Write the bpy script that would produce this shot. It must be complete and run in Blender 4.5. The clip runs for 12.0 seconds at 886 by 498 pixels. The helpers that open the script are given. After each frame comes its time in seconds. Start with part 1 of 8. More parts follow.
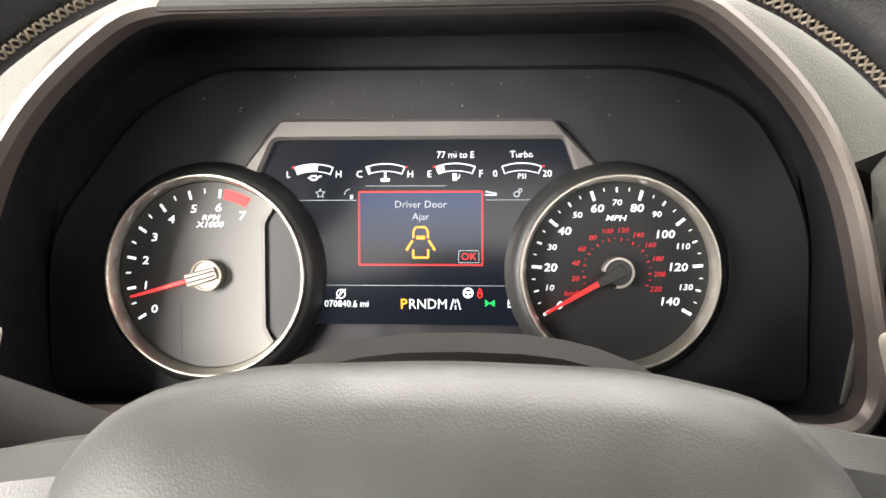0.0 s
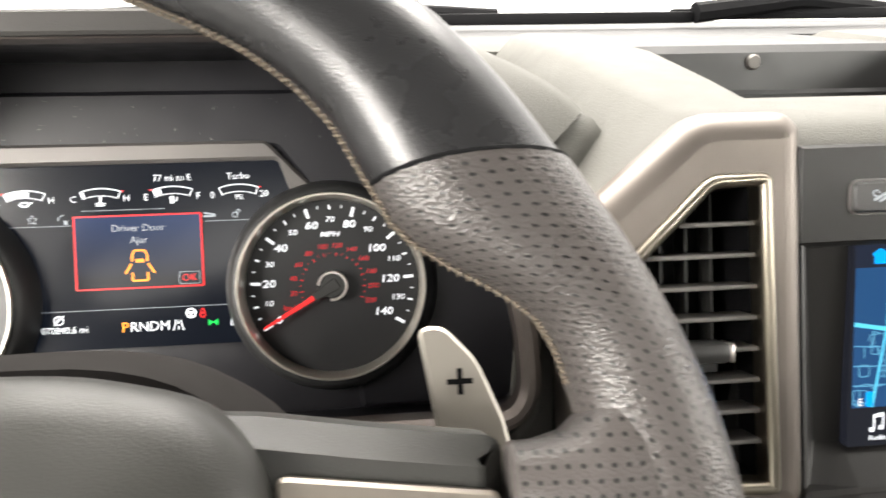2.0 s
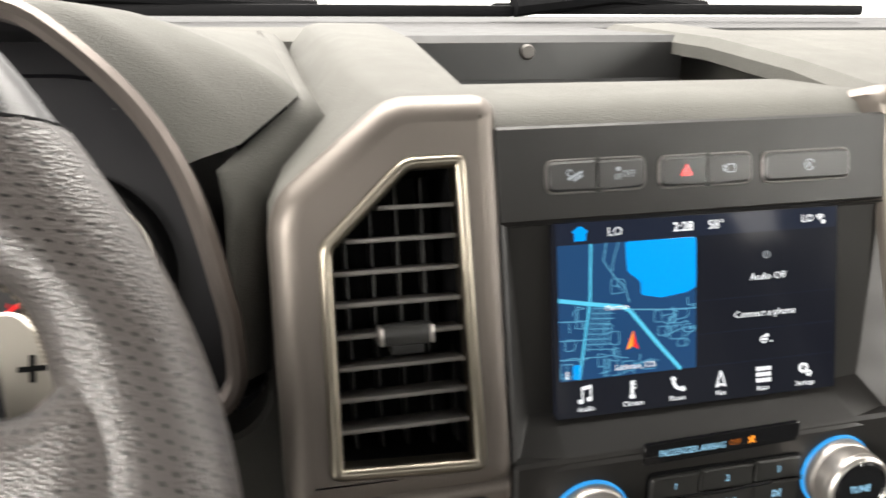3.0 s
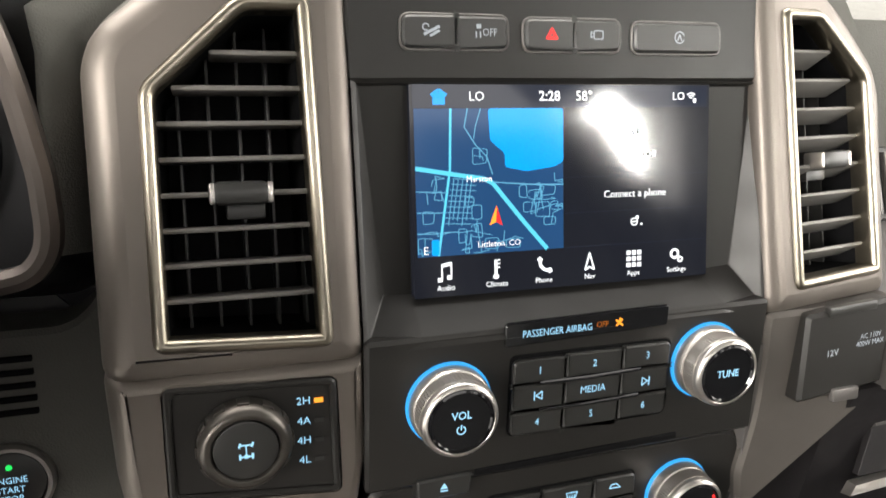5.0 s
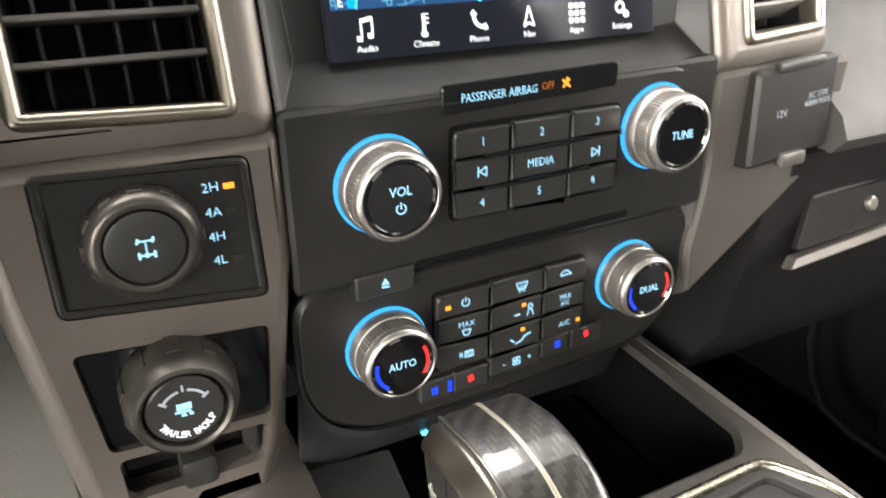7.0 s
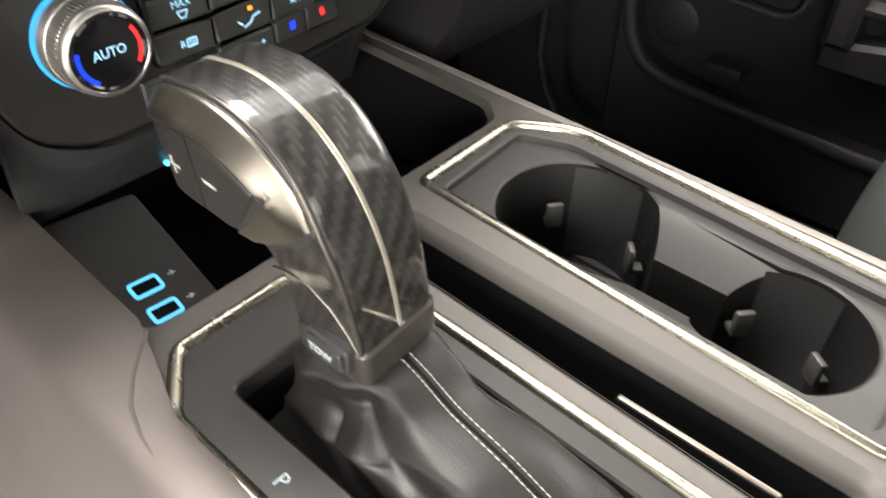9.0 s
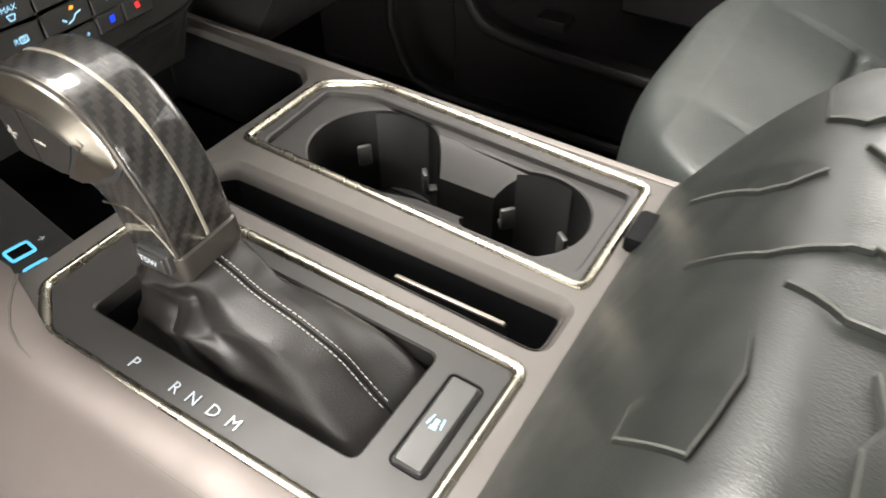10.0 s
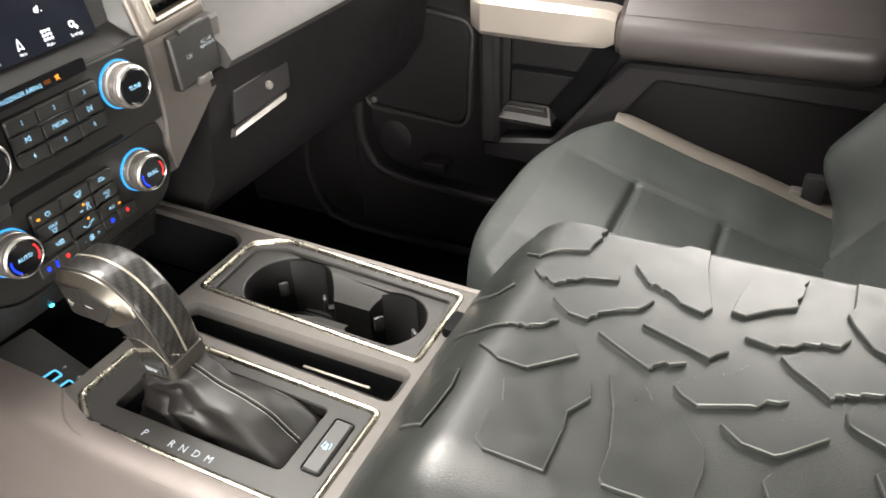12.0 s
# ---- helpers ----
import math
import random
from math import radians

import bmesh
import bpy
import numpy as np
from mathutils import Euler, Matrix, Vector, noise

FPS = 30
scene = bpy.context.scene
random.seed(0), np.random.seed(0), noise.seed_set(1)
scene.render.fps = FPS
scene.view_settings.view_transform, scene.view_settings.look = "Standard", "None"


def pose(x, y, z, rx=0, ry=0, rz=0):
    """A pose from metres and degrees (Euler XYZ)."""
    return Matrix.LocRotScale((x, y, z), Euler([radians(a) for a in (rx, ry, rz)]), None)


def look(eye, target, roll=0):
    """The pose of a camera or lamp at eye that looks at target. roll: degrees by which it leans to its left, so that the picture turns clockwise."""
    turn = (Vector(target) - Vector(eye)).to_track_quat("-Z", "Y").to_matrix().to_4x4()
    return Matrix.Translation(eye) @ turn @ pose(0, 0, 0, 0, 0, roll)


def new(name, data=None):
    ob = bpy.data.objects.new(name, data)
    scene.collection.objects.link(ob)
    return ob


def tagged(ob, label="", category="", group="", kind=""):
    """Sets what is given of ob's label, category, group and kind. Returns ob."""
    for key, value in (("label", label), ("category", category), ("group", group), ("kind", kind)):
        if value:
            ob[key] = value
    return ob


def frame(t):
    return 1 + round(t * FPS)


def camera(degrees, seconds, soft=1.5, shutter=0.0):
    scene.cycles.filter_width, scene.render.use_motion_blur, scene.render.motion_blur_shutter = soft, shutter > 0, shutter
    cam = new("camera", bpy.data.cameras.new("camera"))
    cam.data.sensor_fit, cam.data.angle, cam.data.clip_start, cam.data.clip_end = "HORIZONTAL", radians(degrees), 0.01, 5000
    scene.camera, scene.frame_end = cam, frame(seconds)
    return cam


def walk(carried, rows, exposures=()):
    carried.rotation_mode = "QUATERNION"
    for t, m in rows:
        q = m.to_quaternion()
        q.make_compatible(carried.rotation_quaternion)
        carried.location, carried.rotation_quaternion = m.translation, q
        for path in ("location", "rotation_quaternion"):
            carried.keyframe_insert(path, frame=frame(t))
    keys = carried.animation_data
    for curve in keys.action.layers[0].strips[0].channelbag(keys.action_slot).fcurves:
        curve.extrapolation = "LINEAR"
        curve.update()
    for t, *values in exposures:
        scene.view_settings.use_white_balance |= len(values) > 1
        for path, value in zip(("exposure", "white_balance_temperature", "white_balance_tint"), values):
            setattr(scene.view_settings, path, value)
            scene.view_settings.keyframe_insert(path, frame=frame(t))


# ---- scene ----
cam = camera(62.1, 12.0, soft=1.6, shutter=0.35)
PATH = [
    (0, (0.03, 0.004, 0.925), (-0.096, 1.915, 0.348), -1.0),
    (0.5, (0.035, 0.003, 0.929), (-0.085, 1.911, 0.342), -1.2),
    (1, (0.034, 0.0, 0.922), (0.018, 1.926, 0.382), -0.9),
    (1.5, (0.083, -0.009, 0.927), (0.154, 1.917, 0.392), -0.9),
    (2, (0.13, -0.017, 0.928), (0.326, 1.899, 0.392), -0.8),
    (2.5, (0.172, -0.022, 0.923), (0.502, 1.876, 0.386), -0.5),
    (3, (0.233, -0.032, 0.919), (0.669, 1.843, 0.377), -0.3),
    (3.2, (0.256, -0.039, 0.916), (0.708, 1.835, 0.383), -0.2),
    (4.8, (0.273, -0.032, 0.856), (0.889, 1.792, 0.314), 1.4),
    (5, (0.275, -0.033, 0.848), (0.889, 1.79, 0.3), 1.5),
    (5.5, (0.275, -0.032, 0.834), (0.893, 1.775, 0.238), 1.4),
    (6, (0.276, -0.025, 0.815), (0.92, 1.751, 0.158), 1.2),
    (6.5, (0.277, -0.014, 0.791), (0.972, 1.711, 0.056), 0.5),
    (6.7, (0.276, -0.01, 0.787), (1.007, 1.684, 0.013), 0.1),
    (8.3, (0.268, 0.054, 0.739), (1.427, 1.179, -0.44), -0.6),
    (8.5, (0.272, 0.039, 0.733), (1.437, 1.113, -0.487), -0.1),
    (9, (0.273, -0.005, 0.717), (1.409, 0.991, -0.594), 0.7),
    (9.5, (0.262, -0.064, 0.731), (1.42, 0.838, -0.628), 0.6),
    (10, (0.237, -0.115, 0.758), (1.469, 0.684, -0.6), -1.0),
    (10.5, (0.179, -0.175, 0.827), (1.503, 0.549, -0.485), -2.0),
    (11, (0.127, -0.248, 0.891), (1.542, 0.456, -0.335), -2.2),
    (11.5, (0.096, -0.276, 0.923), (1.56, 0.403, -0.259), -2.1),
    (12, (0.095, -0.273, 0.928), (1.553, 0.481, -0.215), -2.8),
]
EXPOSURE = [(0.0, 1.02), (1.0, 0.98), (1.5, 0.88), (2.0, 0.67), (3.0, 0.25), (5.0, 0.52), (6.0, 0.74), (6.5, 0.82), (8.5, 0.95), (9.0, 0.94), (9.5, 0.88), (10.5, 0.86), (12.0, 0.88)]
walk(cam, [(t, look(eye, target, roll)) for t, eye, target, roll in PATH], EXPOSURE)

# ---- light ----
# The truck stands in a white, evenly lit photo bay; its driver door is open.
world = bpy.data.worlds.new("bay_light")
world.use_nodes = True
scene.world = world
wn = world.node_tree.nodes
wn["Background"].inputs[0].default_value = (1.0, 0.96, 0.91, 1)
wn["Background"].inputs[1].default_value = 2.2


def area_lamp(name, eye, target, sx, sy, watts, color=(1, 0.95, 0.88), form="RECTANGLE"):
    data = bpy.data.lights.new(name, "AREA")
    data.shape, data.size, data.size_y, data.energy, data.color = form, sx, sy, watts, color
    ob = new(name, data)
    ob.matrix_world = look(eye, target)
    return tagged(ob, "unseen white light panel added outside the cab", "ceiling light", kind="structure")


# Unseen panels, added outside the cab to light it from three sides.
area_lamp("added_light_panel", (-2.1, -1.75, 2.0), (0.2, 0.1, 0.6), 1.4, 2.6, 475)
area_lamp("added_light_panel", (3.2, -0.6, 2.05), (0.5, -0.1, 0.6), 1.8, 3.0, 95)
area_lamp("added_light_panel", (0.3, 1.7, 3.8), (0.4, 0.4, 0.8), 3.4, 2.0, 390)
# Added panel whose mirror image makes the glare on the touch screen.
area_lamp("added_light_panel", (2.30, -2.68, 1.20), (0.57, 0.32, 0.79), 0.27, 0.74, 80, (1, 0.98, 0.9), "ELLIPSE")


# ---- materials ----
def shader(name):
    m = bpy.data.materials.new(name)
    m.use_nodes = True
    nt = m.node_tree
    return m, nt, nt.nodes["Principled BSDF"]


def put_value(sock, v):
    sock.default_value = v


def surface(name, color, rough=0.5, metal=0.0, grain=900.0, bump=0.15, vary=0.15, spec=0.5, coat=0.0, kind="noise", rough_vary=0.12, dist=0.0004):
    """A painted, moulded or stitched surface: fine grain relief, and slow blotches of colour and gloss."""
    m, nt, b = shader(name)
    n, l = nt.nodes, nt.links
    tc = n.new("ShaderNodeTexCoord")
    big = n.new("ShaderNodeTexNoise")
    put_value(big.inputs["Scale"], 9.0)
    put_value(big.inputs["Detail"], 6.0)
    l.new(tc.outputs["Object"], big.inputs["Vector"])
    ramp = n.new("ShaderNodeValToRGB")
    ramp.color_ramp.elements[0].position, ramp.color_ramp.elements[1].position = 0.3, 0.7
    lo = [c * (1 - vary) for c in color]
    hi = [min(1, c * (1 + vary)) for c in color]
    ramp.color_ramp.elements[0].color, ramp.color_ramp.elements[1].color = (*lo, 1), (*hi, 1)
    l.new(big.outputs["Fac"], ramp.inputs["Fac"])
    l.new(ramp.outputs["Color"], b.inputs["Base Color"])
    mr = n.new("ShaderNodeMapRange")
    put_value(mr.inputs["To Min"], max(0.02, rough - rough_vary))
    put_value(mr.inputs["To Max"], min(1, rough + rough_vary))
    fine = n.new("ShaderNodeTexNoise")
    put_value(fine.inputs["Scale"], 60.0)
    put_value(fine.inputs["Detail"], 5.0)
    l.new(tc.outputs["Object"], fine.inputs["Vector"])
    l.new(fine.outputs["Fac"], mr.inputs["Value"])
    l.new(mr.outputs["Result"], b.inputs["Roughness"])
    put_value(b.inputs["Metallic"], metal)
    put_value(b.inputs["Specular IOR Level"], spec)
    put_value(b.inputs["Coat Weight"], coat)
    put_value(b.inputs["Coat Roughness"], 0.08)
    if bump:
        if kind == "leather" or kind == "grain":
            tex = n.new("ShaderNodeTexVoronoi")
            tex.feature = "F1"
            put_value(tex.inputs["Scale"], grain)
            out = tex.outputs["Distance"]
        else:
            tex = n.new("ShaderNodeTexNoise")
            put_value(tex.inputs["Scale"], grain)
            put_value(tex.inputs["Detail"], 3.0)
            out = tex.outputs["Fac"]
        l.new(tc.outputs["Object"], tex.inputs["Vector"])
        bp = n.new("ShaderNodeBump")
        put_value(bp.inputs["Strength"], bump)
        put_value(bp.inputs["Distance"], dist)
        l.new(out, bp.inputs["Height"])
        l.new(bp.outputs["Normal"], b.inputs["Normal"])
    return m


def glow(name, color, strength, rough=0.25):
    """Lit print or a lit picture element."""
    m, nt, b = shader(name)
    put_value(b.inputs["Base Color"], (*[c * 0.3 for c in color], 1))
    put_value(b.inputs["Roughness"], rough)
    put_value(b.inputs["Emission Color"], (*color, 1))
    put_value(b.inputs["Emission Strength"], strength * 0.84)
    return m


def carbon(name, tow=0.0024):
    """Twill-woven carbon fibre under clear lacquer; the weave follows the lengths on the mesh's map."""
    m, nt, b = shader(name)
    n, l = nt.nodes, nt.links
    tc = n.new("ShaderNodeTexCoord")

    def math_node(op, a, v=None):
        k = n.new("ShaderNodeMath")
        k.operation = op
        for sock, x in zip(k.inputs, (a, v)):
            if isinstance(x, (int, float)):
                put_value(sock, x)
            elif x is not None:
                l.new(x, sock)
        return k.outputs[0]

    sep = n.new("ShaderNodeSeparateXYZ")
    l.new(tc.outputs["UV"], sep.inputs["Vector"])
    u, v = math_node("DIVIDE", sep.outputs["X"], tow), math_node("DIVIDE", sep.outputs["Y"], tow)
    step = math_node("FLOORED_MODULO", math_node("ADD", math_node("FLOOR", u), math_node("FLOOR", v)), 4.0)
    over = math_node("LESS_THAN", step, 1.5)
    mix = n.new("ShaderNodeMixRGB")
    put_value(mix.inputs["Color1"], (0.0060, 0.0054, 0.0049, 1)), put_value(mix.inputs["Color2"], (0.020, 0.0178, 0.0160, 1))
    streak = n.new("ShaderNodeTexNoise")
    put_value(streak.inputs["Scale"], 60.0), put_value(streak.inputs["Detail"], 4.0)
    l.new(tc.outputs["Object"], streak.inputs["Vector"])
    l.new(math_node("MULTIPLY", over, math_node("MULTIPLY_ADD", streak.outputs["Fac"], 1.2)), mix.inputs["Fac"])
    l.new(mix.outputs["Color"], b.inputs["Base Color"])
    round_u = math_node("ABSOLUTE", math_node("SUBTRACT", math_node("FRACT", u), 0.5))
    round_v = math_node("ABSOLUTE", math_node("SUBTRACT", math_node("FRACT", v), 0.5))
    height = n.new("ShaderNodeMixRGB")
    l.new(over, height.inputs["Fac"]), l.new(round_v, height.inputs["Color1"]), l.new(round_u, height.inputs["Color2"])
    bp = n.new("ShaderNodeBump")
    bp.invert = True
    put_value(bp.inputs["Strength"], 0.28), put_value(bp.inputs["Distance"], 0.0006)
    l.new(height.outputs["Color"], bp.inputs["Height"])
    l.new(bp.outputs["Normal"], b.inputs["Normal"])
    put_value(b.inputs["Roughness"], 0.42)
    put_value(b.inputs["Metallic"], 0.25)
    put_value(b.inputs["Coat Weight"], 1.0)
    put_value(b.inputs["Coat Roughness"], 0.07)
    return m


def perforated(name, color, pitch):
    """Grained leather with rows of punched holes."""
    m = surface(name, color, 0.31, 0, 1000, 0.45, 0.12, kind="leather", dist=0.0005)
    nt = m.node_tree
    n, l = nt.nodes, nt.links
    b = n["Principled BSDF"]
    tc = n["Texture Coordinate"]
    uv = n.new("ShaderNodeTexVoronoi")
    put_value(uv.inputs["Randomness"], 0.0)
    put_value(uv.inputs["Scale"], 1.0)
    uv.voronoi_dimensions = "2D"
    l.new(tc.outputs["UV"], uv.inputs["Vector"])
    lt = n.new("ShaderNodeMath")
    lt.operation = "LESS_THAN"
    put_value(lt.inputs[1], 0.175)
    l.new(uv.outputs["Distance"], lt.inputs[0])
    mix = n.new("ShaderNodeMixRGB")
    old = b.inputs["Base Color"].links[0].from_socket
    l.new(lt.outputs[0], mix.inputs["Fac"])
    l.new(old, mix.inputs["Color1"])
    put_value(mix.inputs["Color2"], (0.004, 0.004, 0.004, 1))
    l.new(mix.outputs["Color"], b.inputs["Base Color"])
    return m


M_PAD = surface("dash_pad", (0.102, 0.100, 0.091), 0.68, 0, 900, 0.5, 0.1, kind="grain", spec=0.2)
M_PADDARK = surface("dash_pad_dark", (0.042, 0.040, 0.038), 0.65, 0, 1100, 0.3, 0.15, kind="grain", spec=0.3)
M_HUB = surface("airbag_vinyl", (0.031, 0.031, 0.028), 0.45, 0, 1700, 0.15, 0.28, kind="grain", rough_vary=0.14)
M_BLACK = surface("black_moulding", (0.018, 0.018, 0.018), 0.5, 0, 1400, 0.2, 0.15)
M_HOODIN = surface("hood_lining", (0.0105, 0.0102, 0.0126), 0.38, 0, 1400, 0.12, 0.2, spec=0.42)
M_HOODTRIM = surface("dark_bronze_trim", (0.125, 0.107, 0.097), 0.36, 0.7, 2500, 0.06, 0.1)
M_DIALRING = surface("satin_dial_ring", (0.62, 0.59, 0.52), 0.36, 0.9, 1500, 0.03, 0.06)
M_PANEL = surface("satin_black_panel", (0.0145, 0.0137, 0.0128), 0.42, 0, 1800, 0.08, 0.12, spec=0.36)
M_BUTTON = surface("button_black", (0.022, 0.022, 0.021), 0.38, 0, 1800, 0.06, 0.12)
M_BEZEL = surface("warm_grey_metallic_trim", (0.155, 0.136, 0.120), 0.43, 0.6, 2500, 0.06, 0.08)
M_DARKMETAL = surface("dark_metallic_trim", (0.125, 0.117, 0.112), 0.42, 0.5, 2500, 0.06, 0.1)
M_SLAT = surface("vent_slat_grey", (0.165, 0.157, 0.148), 0.48, 0.3, 1800, 0.05, 0.1)
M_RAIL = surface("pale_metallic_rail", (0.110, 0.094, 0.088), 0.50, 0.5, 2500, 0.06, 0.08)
# far rail: the paler base colour stands in for light it reflects
M_FARRAIL = surface("brightened_far_rail", (0.175, 0.158, 0.146), 0.5, 0.2, 2500, 0.06, 0.08)
M_OUTLET = surface("matt_warm_grey_trim", (0.080, 0.072, 0.065), 0.62, 0.3, 2500, 0.06, 0.08, spec=0.3)
M_CUP = surface("gunmetal_cup_panel", (0.036, 0.0345, 0.0335), 0.52, 0.35, 2500, 0.06, 0.1)
M_DECK = surface("satin_grey_deck", (0.088, 0.081, 0.075), 0.53, 0.5, 2500, 0.06, 0.08)
M_ROCKER = surface("rocker_grey", (0.016, 0.0145, 0.0135), 0.45, 0.0, 2000, 0.05, 0.1, spec=0.35)
M_CHROME = surface("satin_chrome", (0.36, 0.335, 0.275), 0.27, 1.0, 600, 0.0, 0.06, rough_vary=0.06)
M_FRAME = surface("brassy_satin_frame", (0.31, 0.28, 0.228), 0.31, 1.0, 600, 0.0, 0.08, rough_vary=0.06)
M_SHROUD = surface("column_shroud", (0.010, 0.009, 0.0085), 0.8, 0, 1400, 0.2, 0.15, spec=0.08)
M_SHELF = surface("satin_grey_shelf", (0.062, 0.058, 0.056), 0.5, 0.1, 1800, 0.08, 0.1, spec=0.3)
M_ARM = surface("armrest_leather", (0.043, 0.037, 0.036), 0.36, 0, 1500, 0.12, 0.15, kind="leather", dist=0.0005)
M_INLAY = surface("pale_gold_inlay", (0.30, 0.28, 0.23), 0.35, 0.6, 2000, 0.02, 0.06)
M_SILVER = surface("brushed_silver", (0.55, 0.52, 0.49), 0.3, 0.9, 2000, 0.05, 0.06, rough_vary=0.06)
M_SPOKE = surface("satin_spoke_trim", (0.21, 0.188, 0.160), 0.4, 0.8, 2000, 0.05, 0.08, rough_vary=0.06)
M_PADDLE = surface("paddle_silver", (0.36, 0.335, 0.295), 0.42, 0.7, 2000, 0.05, 0.06, rough_vary=0.06)
M_THUMB = surface("silver_lacquer", (0.25, 0.228, 0.195), 0.31, 1.0, 2000, 0.03, 0.06, rough_vary=0.05)
M_COLLAR = surface("satin_steel_collar", (0.085, 0.078, 0.070), 0.36, 0.8, 2000, 0.04, 0.08, rough_vary=0.06)
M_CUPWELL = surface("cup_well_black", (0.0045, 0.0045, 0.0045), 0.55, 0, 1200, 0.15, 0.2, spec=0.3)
M_FINGER = surface("cup_finger_rubber", (0.035, 0.034, 0.033), 0.5, 0, 1500, 0.1, 0.1)
M_GLOSS = surface("gloss_black", (0.006, 0.006, 0.007), 0.08, 0, 500, 0.0, 0.2, rough_vary=0.03)
M_DIAL = surface("dial_black", (0.006, 0.006, 0.007), 0.45, 0, 900, 0.03, 0.2)


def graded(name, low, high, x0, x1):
    """A dial face with its reflection painted into the base colour, from black at one side to grey at the other."""
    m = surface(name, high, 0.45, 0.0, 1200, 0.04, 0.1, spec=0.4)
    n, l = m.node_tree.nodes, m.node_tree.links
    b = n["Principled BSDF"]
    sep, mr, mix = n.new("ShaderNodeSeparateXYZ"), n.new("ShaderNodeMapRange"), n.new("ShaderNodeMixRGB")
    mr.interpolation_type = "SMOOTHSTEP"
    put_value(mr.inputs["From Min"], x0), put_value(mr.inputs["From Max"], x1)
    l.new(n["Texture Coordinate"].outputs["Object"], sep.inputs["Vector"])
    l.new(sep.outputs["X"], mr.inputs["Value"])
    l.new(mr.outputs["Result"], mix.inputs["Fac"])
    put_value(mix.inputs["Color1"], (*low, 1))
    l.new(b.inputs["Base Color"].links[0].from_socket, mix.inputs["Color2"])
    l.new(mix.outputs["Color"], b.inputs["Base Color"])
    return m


# the grey fade stands in for light reflected in the rev counter's face
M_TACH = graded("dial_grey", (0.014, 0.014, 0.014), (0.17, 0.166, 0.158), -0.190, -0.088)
M_LEATHER = surface("black_leather", (0.018, 0.018, 0.019), 0.29, 0, 1500, 0.12, 0.15, kind="leather", dist=0.0005)
M_BOOT = surface("boot_leather", (0.0085, 0.0078, 0.0074), 0.42, 0, 1300, 0.25, 0.2, kind="leather", dist=0.0004, spec=0.35)
M_PERF = perforated("perforated_leather", (0.068, 0.061, 0.058), 0.004)
M_THREAD = surface("tan_thread", (0.17, 0.14, 0.105), 0.8, 0, 3000, 0.3, 0.2)
M_WTHREAD = surface("pale_grey_thread", (0.24, 0.23, 0.21), 0.8, 0, 3000, 0.3, 0.2)
M_SEAT = surface("seat_leather", (0.033, 0.037, 0.035), 0.42, 0, 700, 0.3, 0.15, kind="leather", dist=0.0005)
M_PIPING = surface("tan_seat_piping", (0.085, 0.074, 0.062), 0.6, 0, 1200, 0.2, 0.15)
M_RUBBER = surface("console_cover_rubber", (0.0135, 0.0152, 0.0136), 0.37, 0, 1100, 0.24, 0.16, kind="grain", rough_vary=0.14, spec=0.75)
M_TREAD = surface("tread_block_rubber", (0.0115, 0.0130, 0.0116), 0.35, 0, 1300, 0.20, 0.18, kind="grain", rough_vary=0.14, spec=0.75)
# paler rubber that paints in the highlight along the tread block edges
M_EDGELIT = surface("edge_highlight_rubber", (0.075, 0.077, 0.070), 0.5, 0, 1300, 0.1, 0.3)
M_RUBBERMAT = surface("tray_rubber", (0.0035, 0.0035, 0.004), 0.7, 0, 900, 0.3, 0.2, spec=0.10)
M_DOOR = surface("door_card", (0.0100, 0.0090, 0.0098), 0.58, 0, 1100, 0.3, 0.15, spec=0.3, kind="grain")
M_LEDGE = surface("ledge_grey", (0.030, 0.028, 0.028), 0.45, 0.1, 1100, 0.1, 0.12)
M_DOORGREY = surface("door_trim_grey", (0.0150, 0.0137, 0.0148), 0.5, 0, 1100, 0.2, 0.12, spec=0.3)
M_PULL = surface("champagne_pull_handle", (0.30, 0.265, 0.235), 0.42, 0.35, 2500, 0.05, 0.06)
M_CARPET = surface("black_carpet", (0.004, 0.0038, 0.0044), 0.95, 0, 500, 0.9, 0.3, spec=0.1)
M_HEADLINER = surface("headliner_cloth", (0.16, 0.16, 0.155), 0.9, 0, 900, 0.4, 0.08)
M_FLOORBAY = surface("bay_floor_concrete", (0.42, 0.42, 0.41), 0.5, 0, 40, 0.1, 0.1)
M_CARBON = carbon("carbon_fibre")
G_WHITE = glow("lit_white", (0.95, 0.97, 1.0), 1.1)
G_DIAL = glow("dial_white", (0.95, 0.96, 1.0), 0.9)
G_DIM = glow("dim_white", (0.55, 0.6, 0.65), 0.45)
G_BLUE = glow("icon_blue", (0.32, 0.62, 0.85), 1.0)
G_RING = glow("knob_ring_blue", (0.03, 0.30, 0.72), 1.1)
G_AMBER = glow("lit_amber", (1.0, 0.33, 0.03), 1.2)
G_DIMAMBER = glow("dim_amber", (0.42, 0.12, 0.015), 0.7)
G_RED = glow("lit_red", (0.85, 0.03, 0.03), 1.0)
G_SCALE = glow("km_red", (0.75, 0.03, 0.04), 0.8)
G_GREEN = glow("lit_green", (0.02, 0.8, 0.12), 1.0)
G_DEEPBLUE = glow("seat_blue", (0.01, 0.04, 0.95), 1.3)
G_MAP = glow("map_land", (0.016, 0.062, 0.16), 0.9, 0.12)
G_LAKE = glow("map_lake", (0.0, 0.33, 0.93), 1.0, 0.12)
G_ROAD = glow("map_street", (0.11, 0.36, 0.55), 0.9, 0.12)
G_HIGHWAY = glow("map_highway", (0.10, 0.55, 0.80), 1.0, 0.12)
G_SCREEN = glow("screen_black", (0.010, 0.011, 0.016), 1.0, 0.10)
G_BAR = glow("screen_bar", (0.014, 0.018, 0.032), 1.0, 0.07)
